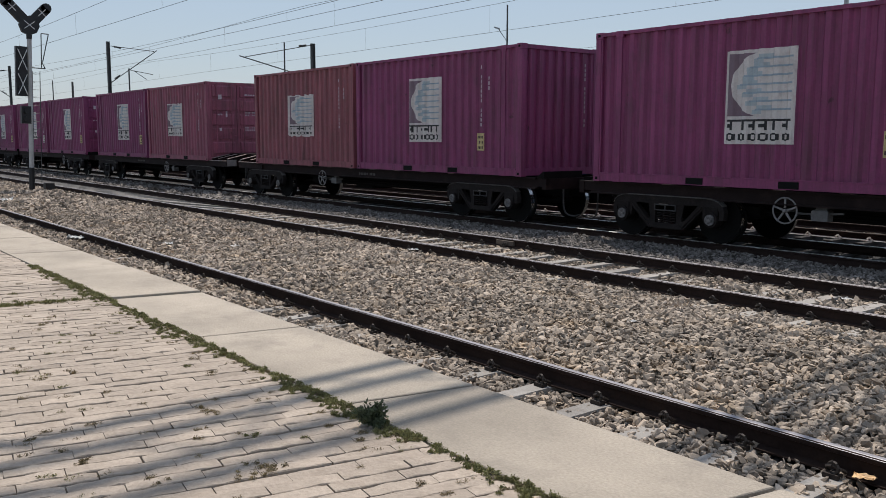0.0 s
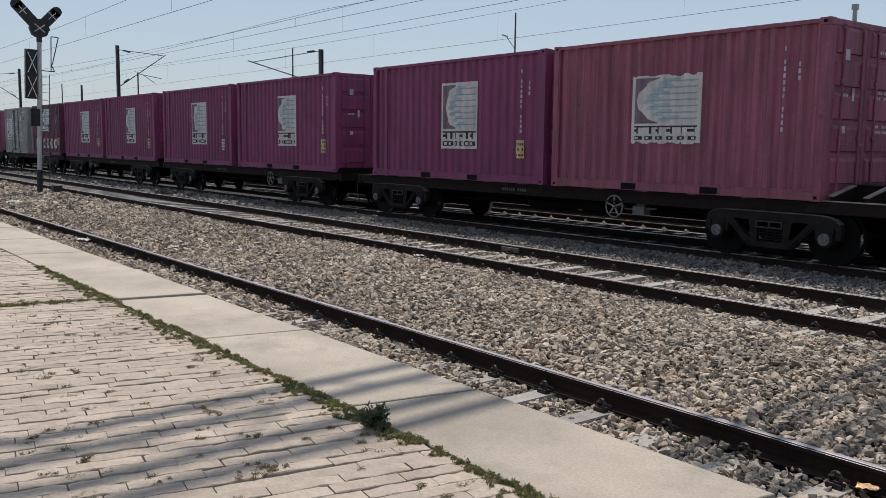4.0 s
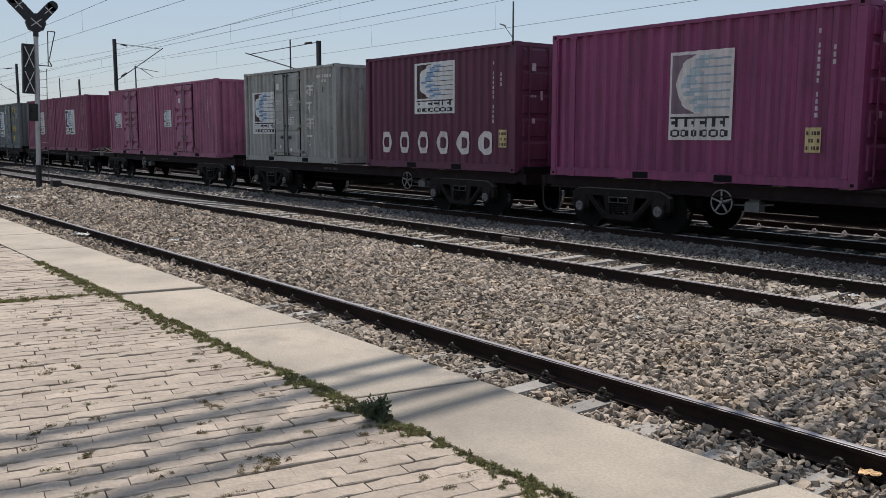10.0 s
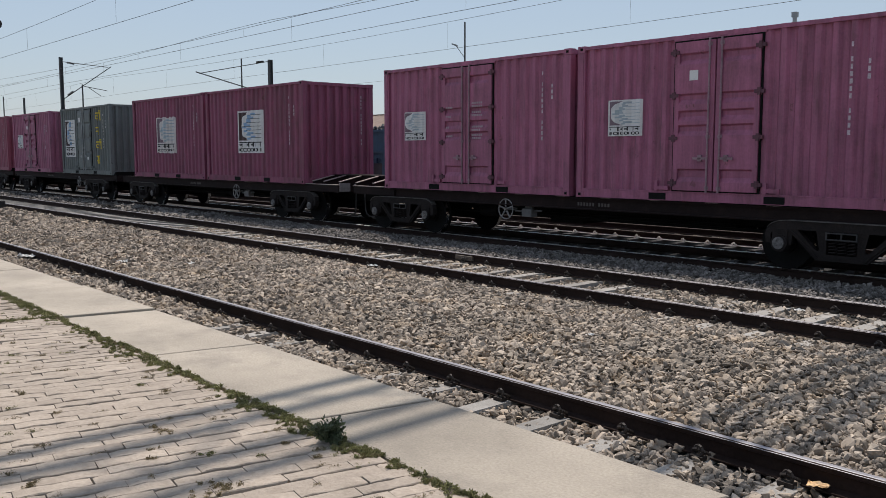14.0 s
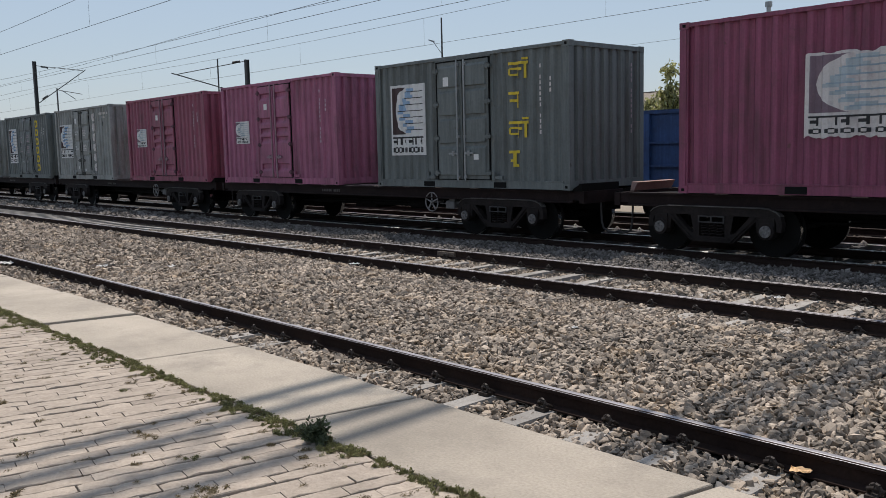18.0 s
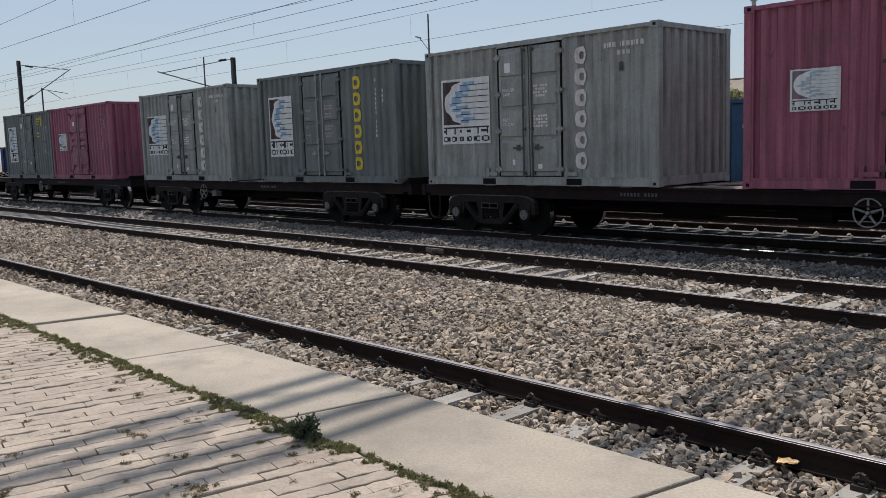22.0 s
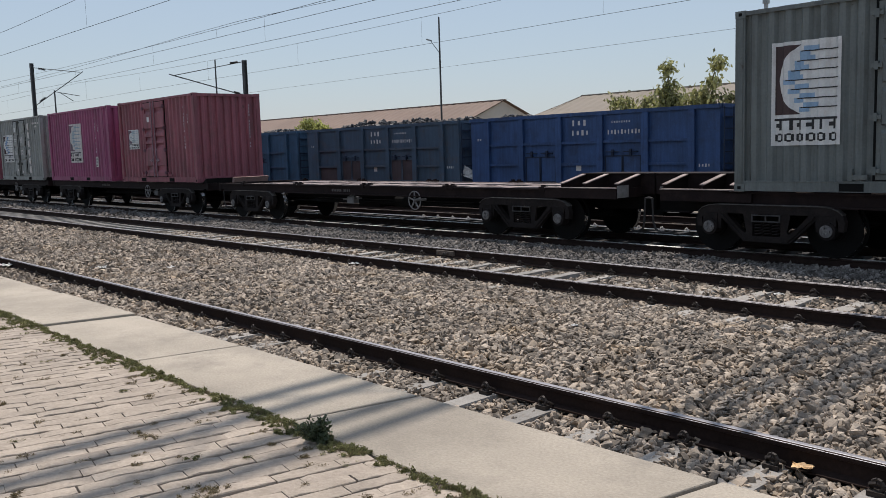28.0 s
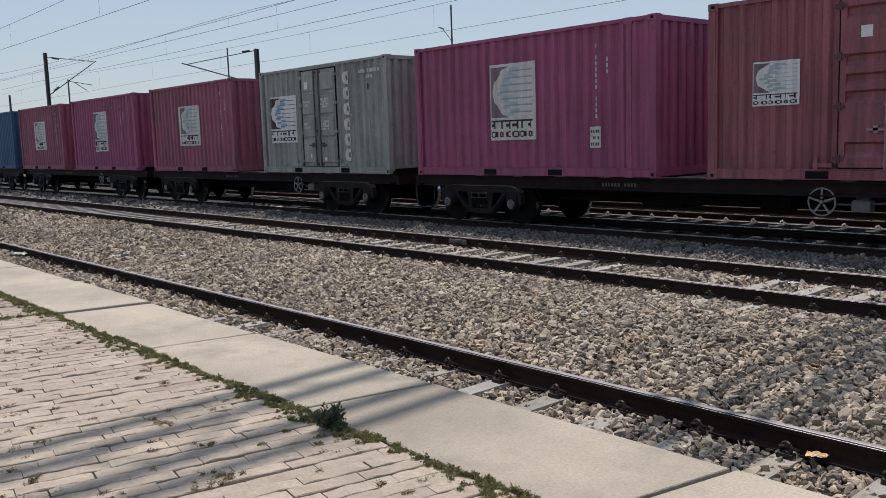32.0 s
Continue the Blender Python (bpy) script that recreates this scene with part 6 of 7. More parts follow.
for u, z in ((-0.80, 6.86), (0.60, 6.74)):
    bm = fresh()
    beam(bm, (0.0, u * 0.25, 6.05 + (z - 6.05) * 0.25), (0.0, u, z), 0.19, 0.38)
    rod(bm, (-0.095, u, z), (0.095, u, z), 0.19, 12)
    part("route_arm", bm, M_SIGBLACK, sig, "black raking arm of route lights")
    sig_cross(u * 0.74, 6.05 + (z - 6.05) * 0.74, 0.13, 0.13, 0.105)
sig_cross(0.0, 6.06, 0.18, 0.14, 0.105)
bm = fresh()
box(bm, -0.10, 0.10, -0.50, -0.10, 3.42, 5.25)
for z in (3.72, 4.16, 4.60, 5.04):
    rod(bm, (0.10, -0.30, z), (0.24, -0.30, z), 0.12, 8)
part("main_head", bm, M_SIGBLACK, sig, "black aspect head with hoods")
for z in (3.85, 4.75):
    sig_cross(-0.30, z, 0.16, 0.38, 0.25)
bm = fresh()
box(bm, -0.10, 0.12, -0.34, 0.0, 2.40, 3.05)
for z in (2.58, 2.86):
    rod(bm, (0.12, -0.18, z), (0.24, -0.18, z), 0.09, 8)
part("shunt_head", bm, M_SIGBLACK, sig, "black shunting head")
bm = fresh()
for y in (0.15, 0.42):
    rod(bm, (-0.25, y, 0.1), (-0.25, y, 4.4), 0.015, 5)
for k in range(14):
    rod(bm, (-0.25, 0.15, 0.4 + 0.3 * k), (-0.25, 0.42, 0.4 + 0.3 * k), 0.008, 4)
part("ladder", bm, M_MAST, sig, "thin steel access ladder")
bm = fresh()
for a, b in (((0, 0.05, 4.50), (0, 0.55, 4.50)), ((0, 0.42, 4.50), (0, 0.42, 5.80)), ((0, 0.42, 5.80), (0, 0.68, 5.80)), ((0, 0.68, 5.80), (0, 0.46, 4.75)), ((0, 0.55, 4.50), (0, 0.42, 4.75))):
    rod(bm, a, b, 0.02, 5)
part("hand_rail", bm, M_MAST, sig, "dark bent guard rail")
bm = fresh()
bevelled(bm, -0.16, 0.16, 0.45, 0.78, -0.3, 0.18, 0.02)
part("cable_box", bm, M_SIGBLACK, sig)

# ---------- coal wagons ----------
def coal_marks(bm):
    """Rows of small plain stroke marks on the side plate."""
    y0, y1 = -1.606, -1.601

    def row(u, z, n, w, h, step):
        for i in range(n):
            a = u + step * i
            box(bm, a, a + w * (0.62 if i % 3 else 0.45), y0, y1, z + h * 0.12 * (i % 2), z + h * (0.8 if i % 2 else 0.92))
    row(4.62, 2.86, 3, 0.14, 0.20, 0.22)
    row(4.60, 2.56, 4, 0.13, 0.18, 0.19)
    row(6.0, 2.56, 10, 0.09, 0.15, 0.125)
    row(6.15, 2.90, 8, 0.06, 0.07, 0.09)
    row(0.32, 2.5, 2, 0.08, 0.10, 0.12)
    row(9.15, 1.55, 4, 0.07, 0.10, 0.10)
    box(bm, 4.75, 4.95, y0, y1, 1.45, 1.62)


def make_coal_wagon(x, paint, label, marks, heaps=()):
    """heaps: (centre, half length, height over the rim) of the coal piled along the wagon."""
    slate = paint is M_COALGREY
    ribs, doors = (M_COALSLATERIB, M_DROP) if slate else (M_COALRIBLIT if paint is M_COALTEAL else paint, paint)
    ob = empty("coal_wagon", label, "wagon", "parked coal wagons", "", pose(x, 23.6, -0.38))
    Lw, W2, z0, z1 = 9.8, 1.6, 1.05, 3.23
    c = paint.name

    for y in (-W2, W2 - 0.05):
        part("body_side", shared(("coal_side", c), paint, lambda bm: box(bm, 0, Lw, 0, 0.05, z0, z1)), None, ob, "ribbed steel side plate", pose(0, y, 0))
    for a in (0, Lw - 0.05):
        part("body_end", shared(("coal_end", c), paint, lambda bm: box(bm, 0, 0.05, -W2 + 0.05, W2 - 0.05, z0, z1)), None, ob, "steel end plate", pose(a, 0, 0))
    part("body_floor", shared(("coal_floor", c), paint, lambda bm: box(bm, 0.05, Lw - 0.05, -W2 + 0.05, W2 - 0.05, z0, z0 + 0.05)), None, ob)
    part("top_coping", shared(("coal_coping", c), paint, lambda bm: (box(bm, -0.03, Lw + 0.03, -W2 - 0.06, -W2 + 0.06, z1 - 0.06, z1 + 0.05), box(bm, -0.03, Lw + 0.03, W2 - 0.06, W2 + 0.06, z1 - 0.06, z1 + 0.05),
         box(bm, -0.05, 0.06, -W2 + 0.06, W2 - 0.06, z1 - 0.06, z1 + 0.05), box(bm, Lw - 0.06, Lw + 0.05, -W2 + 0.06, W2 - 0.06, z1 - 0.06, z1 + 0.05))), None, ob)
    posts = [0.06, 0.85, 2.45, 4.10, 5.75, 7.40, 8.95, 9.74]
    for u in posts[1:-1]:
        part("stanchion", shared(("coal_stanchion", c), paint, lambda bm: (box(bm, -0.09, 0.09, -W2 - 0.10, -W2 - 0.001, z0 - 0.05, z1 - 0.06), box(bm, -0.12, 0.12, -W2 - 0.115, -W2 - 0.10, z0 - 0.05, z1 - 0.1))), None, ob, "", pose(u, 0, 0))
    for k, (a, b) in enumerate(zip(posts[1:-1], posts[2:-1])):
        if k % 2 == 0:
            for z in (1.62, 2.30):
                part("rib", shared(("coal_rib", round(b - a, 2), ribs.name), ribs, lambda bm: box(bm, 0.09, b - a - 0.09, -W2 - 0.085, -W2 - 0.001, 0, 0.065)), None, ob, "", pose(a, 0, z))
        else:
            part("rib", shared(("coal_rib", round(b - a, 2), ribs.name), ribs, lambda bm: box(bm, 0.09, b - a - 0.09, -W2 - 0.08, -W2 - 0.001, 0, 0.08)), None, ob, "", pose(a, 0, 2.30))
            w = (b - a - 0.36) / 2
            for i in (0, 1):
                d = part("drop_door", shared(("drop_door", c, round(w, 2)), doors, lambda bm: box(bm, 0, w, -W2 - 0.03, -W2 - 0.001, 1.10, 1.90)), None, ob, "hinged drop door", pose(a + 0.17 + i * (w + 0.02), 0, 0))
                part("door_frame", shared(("drop_frame", round(w, 2), c), ribs if slate else M_COALLINE, lambda bm: (box(bm, 0, 0.03, -W2 - 0.055, -W2 - 0.03, 1.08, 1.92), box(bm, w - 0.03, w, -W2 - 0.055, -W2 - 0.03, 1.08, 1.92),
                     box(bm, 0.03, w - 0.03, -W2 - 0.055, -W2 - 0.03, 1.885, 1.92), box(bm, 0.03, w - 0.03, -W2 - 0.055, -W2 - 0.03, 1.08, 1.12))), None, d)
                for hx in (w * 0.4,):
                    part("hinge", shared(("coal_hinge",), M_COALLINE, lambda bm: (box(bm, 0, 0.07, -W2 - 0.095, -W2 - 0.03, 1.90, 2.10), rod(bm, (-0.22, -W2 - 0.06, 2.03), (0.28, -W2 - 0.06, 2.03), 0.018, 6))), None, d, "", pose(hx, 0, 0))
    if slate:
        part("patch_plate", shared(("coal_patch",), M_DROP, lambda bm: box(bm, 0.98, 2.34, -W2 - 0.012, -W2 - 0.001, 1.08, 1.60)), None, ob, "rusty brown repair plate")
    part("end_ladder", shared(("coal_ladder",), M_COALLINE, lambda bm: [rod(bm, (Lw + 0.10, -W2 + 0.05, z), (Lw + 0.10, -W2 + 0.55, z), 0.02, 5) for z in np.arange(1.0, 3.2, 0.32)]
         + [rod(bm, (Lw + 0.10, y, 0.9), (Lw + 0.10, y, 3.2), 0.02, 5) for y in (-W2 + 0.05, -W2 + 0.55)]), None, ob)
    for u in (2.0, 5.0, 8.0):
        part("end_rib", shared(("coal_end_rib", c), paint, lambda bm: box(bm, Lw + 0.001, Lw + 0.07, -W2 + 0.1, W2 - 0.1, 0, 0.1)), None, ob, "", pose(0, 0, 1.0 + u * 0.24))
    part("underframe", shared(("coal_under",), M_IRON, lambda bm: (box(bm, -0.1, Lw + 0.1, -0.3, 0.3, 0.75, 1.05), box(bm, 0, Lw, -W2 + 0.1, -W2 + 0.2, 0.80, 1.05), box(bm, 0, Lw, W2 - 0.2, W2 - 0.1, 0.80, 1.05))), None, ob)
    for s in (-0.45, Lw + 0.1):
        part("coupler", shared(("coal_coupler",), M_IRON, lambda bm: box(bm, 0, 0.35, -0.12, 0.12, 0.85, 1.08)), None, ob, "", pose(s, 0, 0))
    for bx in (1.6, 8.2):
        bg = part("bogie", shared(("bogie", 0), M_IRON, None), None, ob, "cast freight bogie", pose(bx, 0, 0))
        for y in (-1.13, 1.13):
            part("side_frame", shared(("side_frame", y), M_CAST, None), None, bg)
        for xw in (-1.0, 1.0):
            part("wheelset", shared(("wheelset", 0), M_WHEEL, None), None, bg, "", pose(xw, 0, 0.445))

    base = 2.98 if slate else 2.88
    g = random.Random(int(-x * 10))

    def coal(bm):
        n, m = 26, 10
        g = [[bm.verts.new((0.1 + (Lw - 0.2) * i / n, -W2 + 0.07 + (2 * W2 - 0.14) * j / m, base + 0.34 * math.sin(math.pi * j / m) * (0.7 + 0.5 * abs(math.sin(i * 0.5)))
              + 0.16 * noise.noise(Vector((i * 0.9 + x, j * 0.9, 0))))) for j in range(m + 1)] for i in range(n + 1)]
        for i in range(n):
            for j in range(m):
                bm.faces.new((g[i][j], g[i + 1][j], g[i + 1][j + 1], g[i][j + 1]))
    heap = part("coal", shared(("coal_heap", x), M_COAL, coal), None, ob, "heaped black coal")

    def lumps(bm):
        for cu, half, rise in heaps:
            for _ in range(int(half * 130)):
                q = g.uniform(-1, 1)
                v = g.uniform(-1.25, 1.25)
                top = z1 - 0.10 + (rise + 0.24) * (1 - q * q) * (1 - 0.35 * v * v) * g.uniform(0.75, 1.0)
                r = g.uniform(0.05, 0.15)
                fit = pose(cu + q * half, v, top, g.uniform(0, 180), g.uniform(0, 180), g.uniform(0, 180)) @ Matrix.Diagonal((r, r * 0.75, r * 0.55, 1))
                bmesh.ops.create_icosphere(bm, subdivisions=1, radius=1.0, matrix=fit)
    if heaps:
        part("loose_coal", shared(("loose_coal", x), M_COAL, lumps), None, heap, "loose lumps of coal")["kind"] = "stuff"
    if marks:
        part("painted_lettering", shared(("coal_marks",), M_FADED, coal_marks), None, ob, "plain pale painted marks")["kind"] = "stuff"
    return ob


for x, paint, label, k, heaps in (
        (-12.15, M_COALTEAL, "weathered teal-blue open coal wagon with ribbed sides", 1, ()),
        (-22.65, M_COALBLUE, "deep blue open coal wagon with white painted marks", 2, ((0.9, 0.8, 0.02),)),
        (-33.12, M_COALGREY, "grimy slate-blue open coal wagon heaped with coal", 1, ((2.9, 1.5, 0.20), (6.0, 1.0, 0.14), (8.6, 0.9, 0.06))),
        (-43.75, M_COALTEAL, "weathered teal-blue open coal wagon heaped with coal", 0, ((2.0, 1.6, 0.12), (6.5, 2.0, 0.06))),
        (-54.2, M_COALTEAL, "weathered blue open coal wagon heaped with coal", 1, ((4.0, 2.5, 0.25), (8.0, 1.2, 0.2))),
        (-64.65, M_COALGREY, "grimy slate open coal wagon heaped with coal", 0, ((5.0, 3.5, 0.25),)),
        (-75.1, M_COALBLUE, "deep blue open coal wagon far down the yard", 0, ())):
    make_coal_wagon(x, paint, label, k, heaps)

# ---------- sheds ----------
def make_shed(x0, x1, y0, depth, eave, ridge, roof, label, hip=0.0):
    ob = empty("goods_shed", label, "shed", "sheds behind the yard", "", pose(0, 0, 0))
    ym, y1 = y0 + depth / 2, y0 + depth
    bm = fresh()
    box(bm, x0 + 0.4, x1 - 0.4, y0 + 0.4, y1 - 0.4, -0.8, eave)
    part("wall", bm, M_SHEDWALL, ob, "pale plastered wall")
    for k, ye in enumerate((y0, y1)):
        bm = fresh()
        n = int((x1 - x0) / 0.55)
        pts = []
        for i in range(n + 1):
            u = i / n
            x = x0 + (x1 - x0) * u
            dz = 0.05 if i % 2 else 0.0
            xr = max(x, x0 + hip)
            pts.append((bm.verts.new((x, ye, eave + dz)), bm.verts.new((xr, ym, ridge + dz)), bm.verts.new((xr, ym, ridge + dz - 0.08)), bm.verts.new((x, ye, eave + dz - 0.08))))
        for p, q in zip(pts, pts[1:]):
            bm.faces.new((p[0], q[0], q[1], p[1]))
            bm.faces.new((p[3], p[2], q[2], q[3]))
            bm.faces.new((p[3], q[3], q[0], p[0]))
        part("roof_slope", bm, roof, ob, "corrugated sheet roof slope")
    for x in (x0 + (0.4 if not hip else hip), x1 - 0.4):
        bm = fresh()
        v = [bm.verts.new(p) for p in ((x, y0 + 0.3, eave), (x, y1 - 0.3, eave), (x, ym, ridge - 0.1), (x + 0.1, y0 + 0.3, eave), (x + 0.1, y1 - 0.3, eave), (x + 0.1, ym, ridge - 0.1))]
        bm.faces.new(v[:3])
        bm.faces.new((v[5], v[4], v[3]))
        part("gable", bm, M_SHEDWALL, ob)
    bm = fresh()
    box(bm, x0 + hip, x1, ym - 0.2, ym + 0.2, ridge - 0.02, ridge + 0.08)
    part("ridge_cap", bm, roof, ob)
    return ob


make_shed(-125, -60.5, 58.0, 11.0, 4.4, 6.55, M_ROOFRED, "long goods shed under a rusty red-brown sheet roof")
make_shed(-57.5, -18.0, 62.0, 14.0, 4.3, 6.7, M_ROOFTAN, "goods shed under a tan corrugated sheet roof", 2.2)
make_shed(-72.0, -53.0, 80.0, 9.0, 4.3, 6.35, M_ROOFTAN, "low shed under a tan sheet roof behind the goods sheds")
make_shed(-16.5, 40.0, 66.0, 14.0, 4.6, 7.4, M_ROOFTAN, "goods shed under a tan corrugated sheet roof")
make_shed(-190, -128, 84.0, 12.0, 5.0, 7.0, M_ROOFTAN, "far goods shed under a pale tan roof")


# ---------- trees ----------
def leaf_cloud(centres, n, size, seed, droop=0.0):
    """Many single folded leaves round the given twig ends."""
    g = np.random.default_rng(seed)
    c = np.array(centres)[g.integers(0, len(centres), n)]
    pos = c[:, :3] + g.normal(size=(n, 3)) * c[:, 3:4] * np.array([1, 1, 0.75])
    d = g.normal(size=(n, 3)) + np.array([0, 0, -droop])
    d /= np.linalg.norm(d, axis=1)[:, None]
    up = g.normal(size=(n, 3)) + np.array([0, 0, 1.2])
    side = np.cross(d, up)
    side /= np.linalg.norm(side, axis=1)[:, None] + 1e-6
    s = size * g.uniform(0.55, 1.25, (n, 1))
    base, tip = pos, pos + d * s
    mid = pos + d * s * 0.5
    nrm = np.cross(side, d) * s * 0.10
    v = np.stack([base, mid + side * s * 0.25 + nrm, tip, mid - side * s * 0.25 + nrm], 1)
    return v.reshape(-1, 3), (np.arange(n * 4).reshape(n, 4))


def make_tree(x, y, stems, label, leaf=0.26, seed=1, ground=-0.75, dense=1.0, material=None):
    """stems: (dx, dy, height, spread) of the leaders."""
    ob = empty("tree", label, "tree", "trees behind the yard", "", pose(x, y, 0))
    g = random.Random(seed)
    bm = fresh()
    cents = []
    rod(bm, (0, 0, ground), (0.1, 0, ground + 1.4), 0.13, 8, 0.10)
    for dx, dy, h, sp in stems:
        p = Vector((0.1, 0, ground + 1.2))
        steps = 6
        for i in range(steps):
            q = Vector((dx * (i + 1) / steps + g.uniform(-0.08, 0.08), dy * (i + 1) / steps, ground + 1.2 + (h - ground - 1.2) * (i + 1) / steps))
            r = 0.075 * (1 - i / (steps + 1))
            rod(bm, p, q, r, 6, r * 0.85)
            if i >= 1:
                w = sp * (1.15 - i / steps)
                for _ in range(4):
                    a = g.uniform(0, 6.28)
                    e = q + Vector((math.cos(a) * w * g.uniform(0.4, 1), math.sin(a) * w * g.uniform(0.4, 1), g.uniform(-0.1, 0.3)))
                    rod(bm, q, e, 0.018, 4, 0.008)
                    cents.append((*e, 0.20 + 0.13 * w))
            p = q
        cents.append((*p, 0.14))
    part("trunk", bm, M_BARK, ob, "thin grey-brown trunk and limbs")
    v, f = leaf_cloud(cents, int(len(cents) * (24 if material is None else 36) * dense), leaf, seed, 1.5)
    crown = part("crown", quad_mesh("crown", v, f, material or M_TEAK), None, ob, "broad dusty olive leaves in uneven clumps")
    return ob


make_tree(-26.3, 41.0, [(-2.0, 0, 3.6, 0.9), (-1.0, 0, 4.6, 0.55), (-0.9, 0.2, 5.9, 0.5), (1.3, 0, 4.3, 0.8), (2.2, 0, 5.8, 0.55), (3.6, 0.3, 4.0, 0.9), (-2.9, 0, 3.6, 0.9), (-4.0, 0, 4.2, 1.0), (0.8, 0, 4.1, 1.5), (-0.6, 0, 4.0, 1.5), (1.6, 0, 4.0, 1.5), (-2.2, 0.2, 4.2, 1.3), (3.0, 0, 4.1, 1.2), (-3.3, 0, 4.0, 1.2)], "young broad-leaved tree with several upright leaders", 0.33, 3, -0.75, 1.15)
make_tree(-19.6, 41.0, [(-0.9, 0, 3.8, 0.9), (0.0, 0, 5.4, 0.45), (0.9, 0, 3.6, 0.8), (0.2, 0, 3.3, 1.0)], "slim broad-leaved tree with drooping olive leaves", 0.31, 5, -0.75, 0.75)
make_tree(-18.0, 41.0, [(-1.0, 0, 4.4, 0.4), (-0.6, 0, 6.2, 0.35), (0.6, 0, 5.3, 0.5), (1.0, 0.3, 6.7, 0.28), (1.9, 0, 4.9, 0.6), (0.4, 0, 4.0, 1.2), (-0.8, 0, 3.6, 1.0)], "tall young broad-leaved tree with sparse clumps", 0.31, 8, -0.75, 0.6)
make_tree(-13.0, 41.0, [(-1.0, 0, 4.4, 0.9), (0.2, 0, 6.0, 0.7), (1.2, 0, 5.0, 0.9)], "young broad-leaved tree with dusty leaves", 0.36, 11)
make_tree(-76.0, 50.5, [(-1.7, 0, 4.2, 1.1), (-0.5, 0, 4.8, 1.1), (0.8, 0, 5.0, 1.1), (2.0, 0, 4.7, 1.1), (3.1, 0, 4.2, 1.0)], "bushy yellow-green tree beside the shed", 0.34, 13, -0.75, 1.6, M_LEAF)
for k, (x, y, h) in enumerate(((-238, 92, 8.4), (-226, 95, 8.8), (-214, 90, 7.8), (-203, 94, 9.2), (-192, 96, 10.2), (-182, 90, 8.2), (-171, 95, 9.0), (-160, 92, 7.8), (-151, 97, 8.0), (-250, 96, 9.0), (-264, 93, 8.6), (-280, 96, 9.4), (-300, 98, 9.0))):
    make_tree(x, y, [(-3.5, 0, h * 0.70, 2.4), (0, 0, h * 0.86, 2.4), (3.5, 0, h * 0.74, 2.4)], "distant green tree, haze paled into its leaves", 0.9, 20 + k, -0.75, 2.0, M_FAR)

# ---------- plants on the platform ----------
SKEW = 0.17
PX, PY = 0.0825, 0.250

def sprig_mesh(name, spots, n, leaf, seed, material, label, kind="stuff", category="weeds"):
    v, f = leaf_cloud(spots, n, leaf, seed, -0.6)
    v[:, 2] = np.maximum(v[:, 2], Z_PLAT - 0.005)
    return tagged(part(name, quad_mesh(name, v, f, material)), label, category, kind=kind)


g = random.Random(4)
spots = []
for i in range(1300):
    x = g.uniform(-8.4, -0.6)
    w = min(max(0.5 + 1.0 * noise.noise(Vector((x * 1.9, 3.1, 0))), 0.0), 1.0)
    if g.random() < 0.30 + 0.9 * w:
        spots.append((x, Y_COPE - 0.015 + min(g.gauss(0, 0.012 + 0.040 * w) - 0.020, 0.016), Z_PLAT - 0.001, 0.006))
sprig_mesh("creeping_weeds", spots, 95000, 0.0098, 31, M_MOSS, "low green creeping weeds along the coping joint")
spots = []
for i in range(110):
    x, reach = PX * round(g.uniform(-8.2, -0.9) / PX) + PX / 2, abs(g.gauss(0, 0.06))
    for q in range(4):
        y = Y_COPE - 0.02 - reach * q / 4
        spots.append((x + (y - 1.9) * SKEW + g.gauss(0, 0.006), y, Z_PLAT - 0.002, 0.006))
sprig_mesh("creeping_weeds", spots, 12000, 0.0075, 33, M_DRYWEED, "dry brownish weeds creeping from the coping into the brick joints")
spots = []
for i in range(150):
    y = g.uniform(0.9, 1.92)
    spots.append((-6.36 + (y - 1.93) * 0.17 + g.gauss(0, 0.018), y, Z_PLAT + 0.001, 0.010))
sprig_mesh("creeping_weeds", spots, 8000, 0.010, 32, M_MOSS, "low green weeds in a cross joint of the paving")
for k in range(220):
    x, y = g.uniform(-7.5, -1.7), g.uniform(0.35, 1.85)
    if y > -x * 0.20:
        sprig_mesh("weed_tuft", [(x + g.gauss(0, 0.007), y + g.gauss(0, 0.018), Z_PLAT, 0.005) for _ in range(5)], g.randint(60, 260), 0.0062, 100 + k, M_DRYWEED if k % 4 else M_MOSS,
                   "small dusty weed tuft between paving bricks", "", "weed")
sprig_mesh("weed_tuft", [(-2.66 + g.gauss(0, 0.05), 1.28 + g.gauss(0, 0.05), Z_PLAT, 0.006) for _ in range(20)], 1500, 0.008, 90, M_DRYWEED, "flat mossy patch between paving bricks", "", "weed")

plant = empty("weed_plant", "bushy grey-green weed growing at the coping joint", "weed", "", "", pose(-2.85, 1.865, Z_PLAT))
cents = []
for i in range(24):
    a, t = g.uniform(0, 6.28), g.uniform(0.2, 1.0)
    e = Vector((math.cos(a) * 0.066 * t, math.sin(a) * 0.066 * t, 0.068 - 0.035 * t + g.uniform(-0.025, 0.03)))
    bm = fresh()
    rod(bm, (0, 0, -0.005), e, 0.004, 4, 0.002)
    part("stem", bm, M_WEED, plant)
    for s in (0.45, 0.7, 1.0):
        cents.append((*(e * s), 0.009))
v, f = leaf_cloud(cents, 1150, 0.020, 77, -0.7)
v[:, 2] = np.maximum(v[:, 2], 0.0)
part("foliage", quad_mesh("foliage", v, f, M_WEED), None, plant, "narrow grey-green leaves")

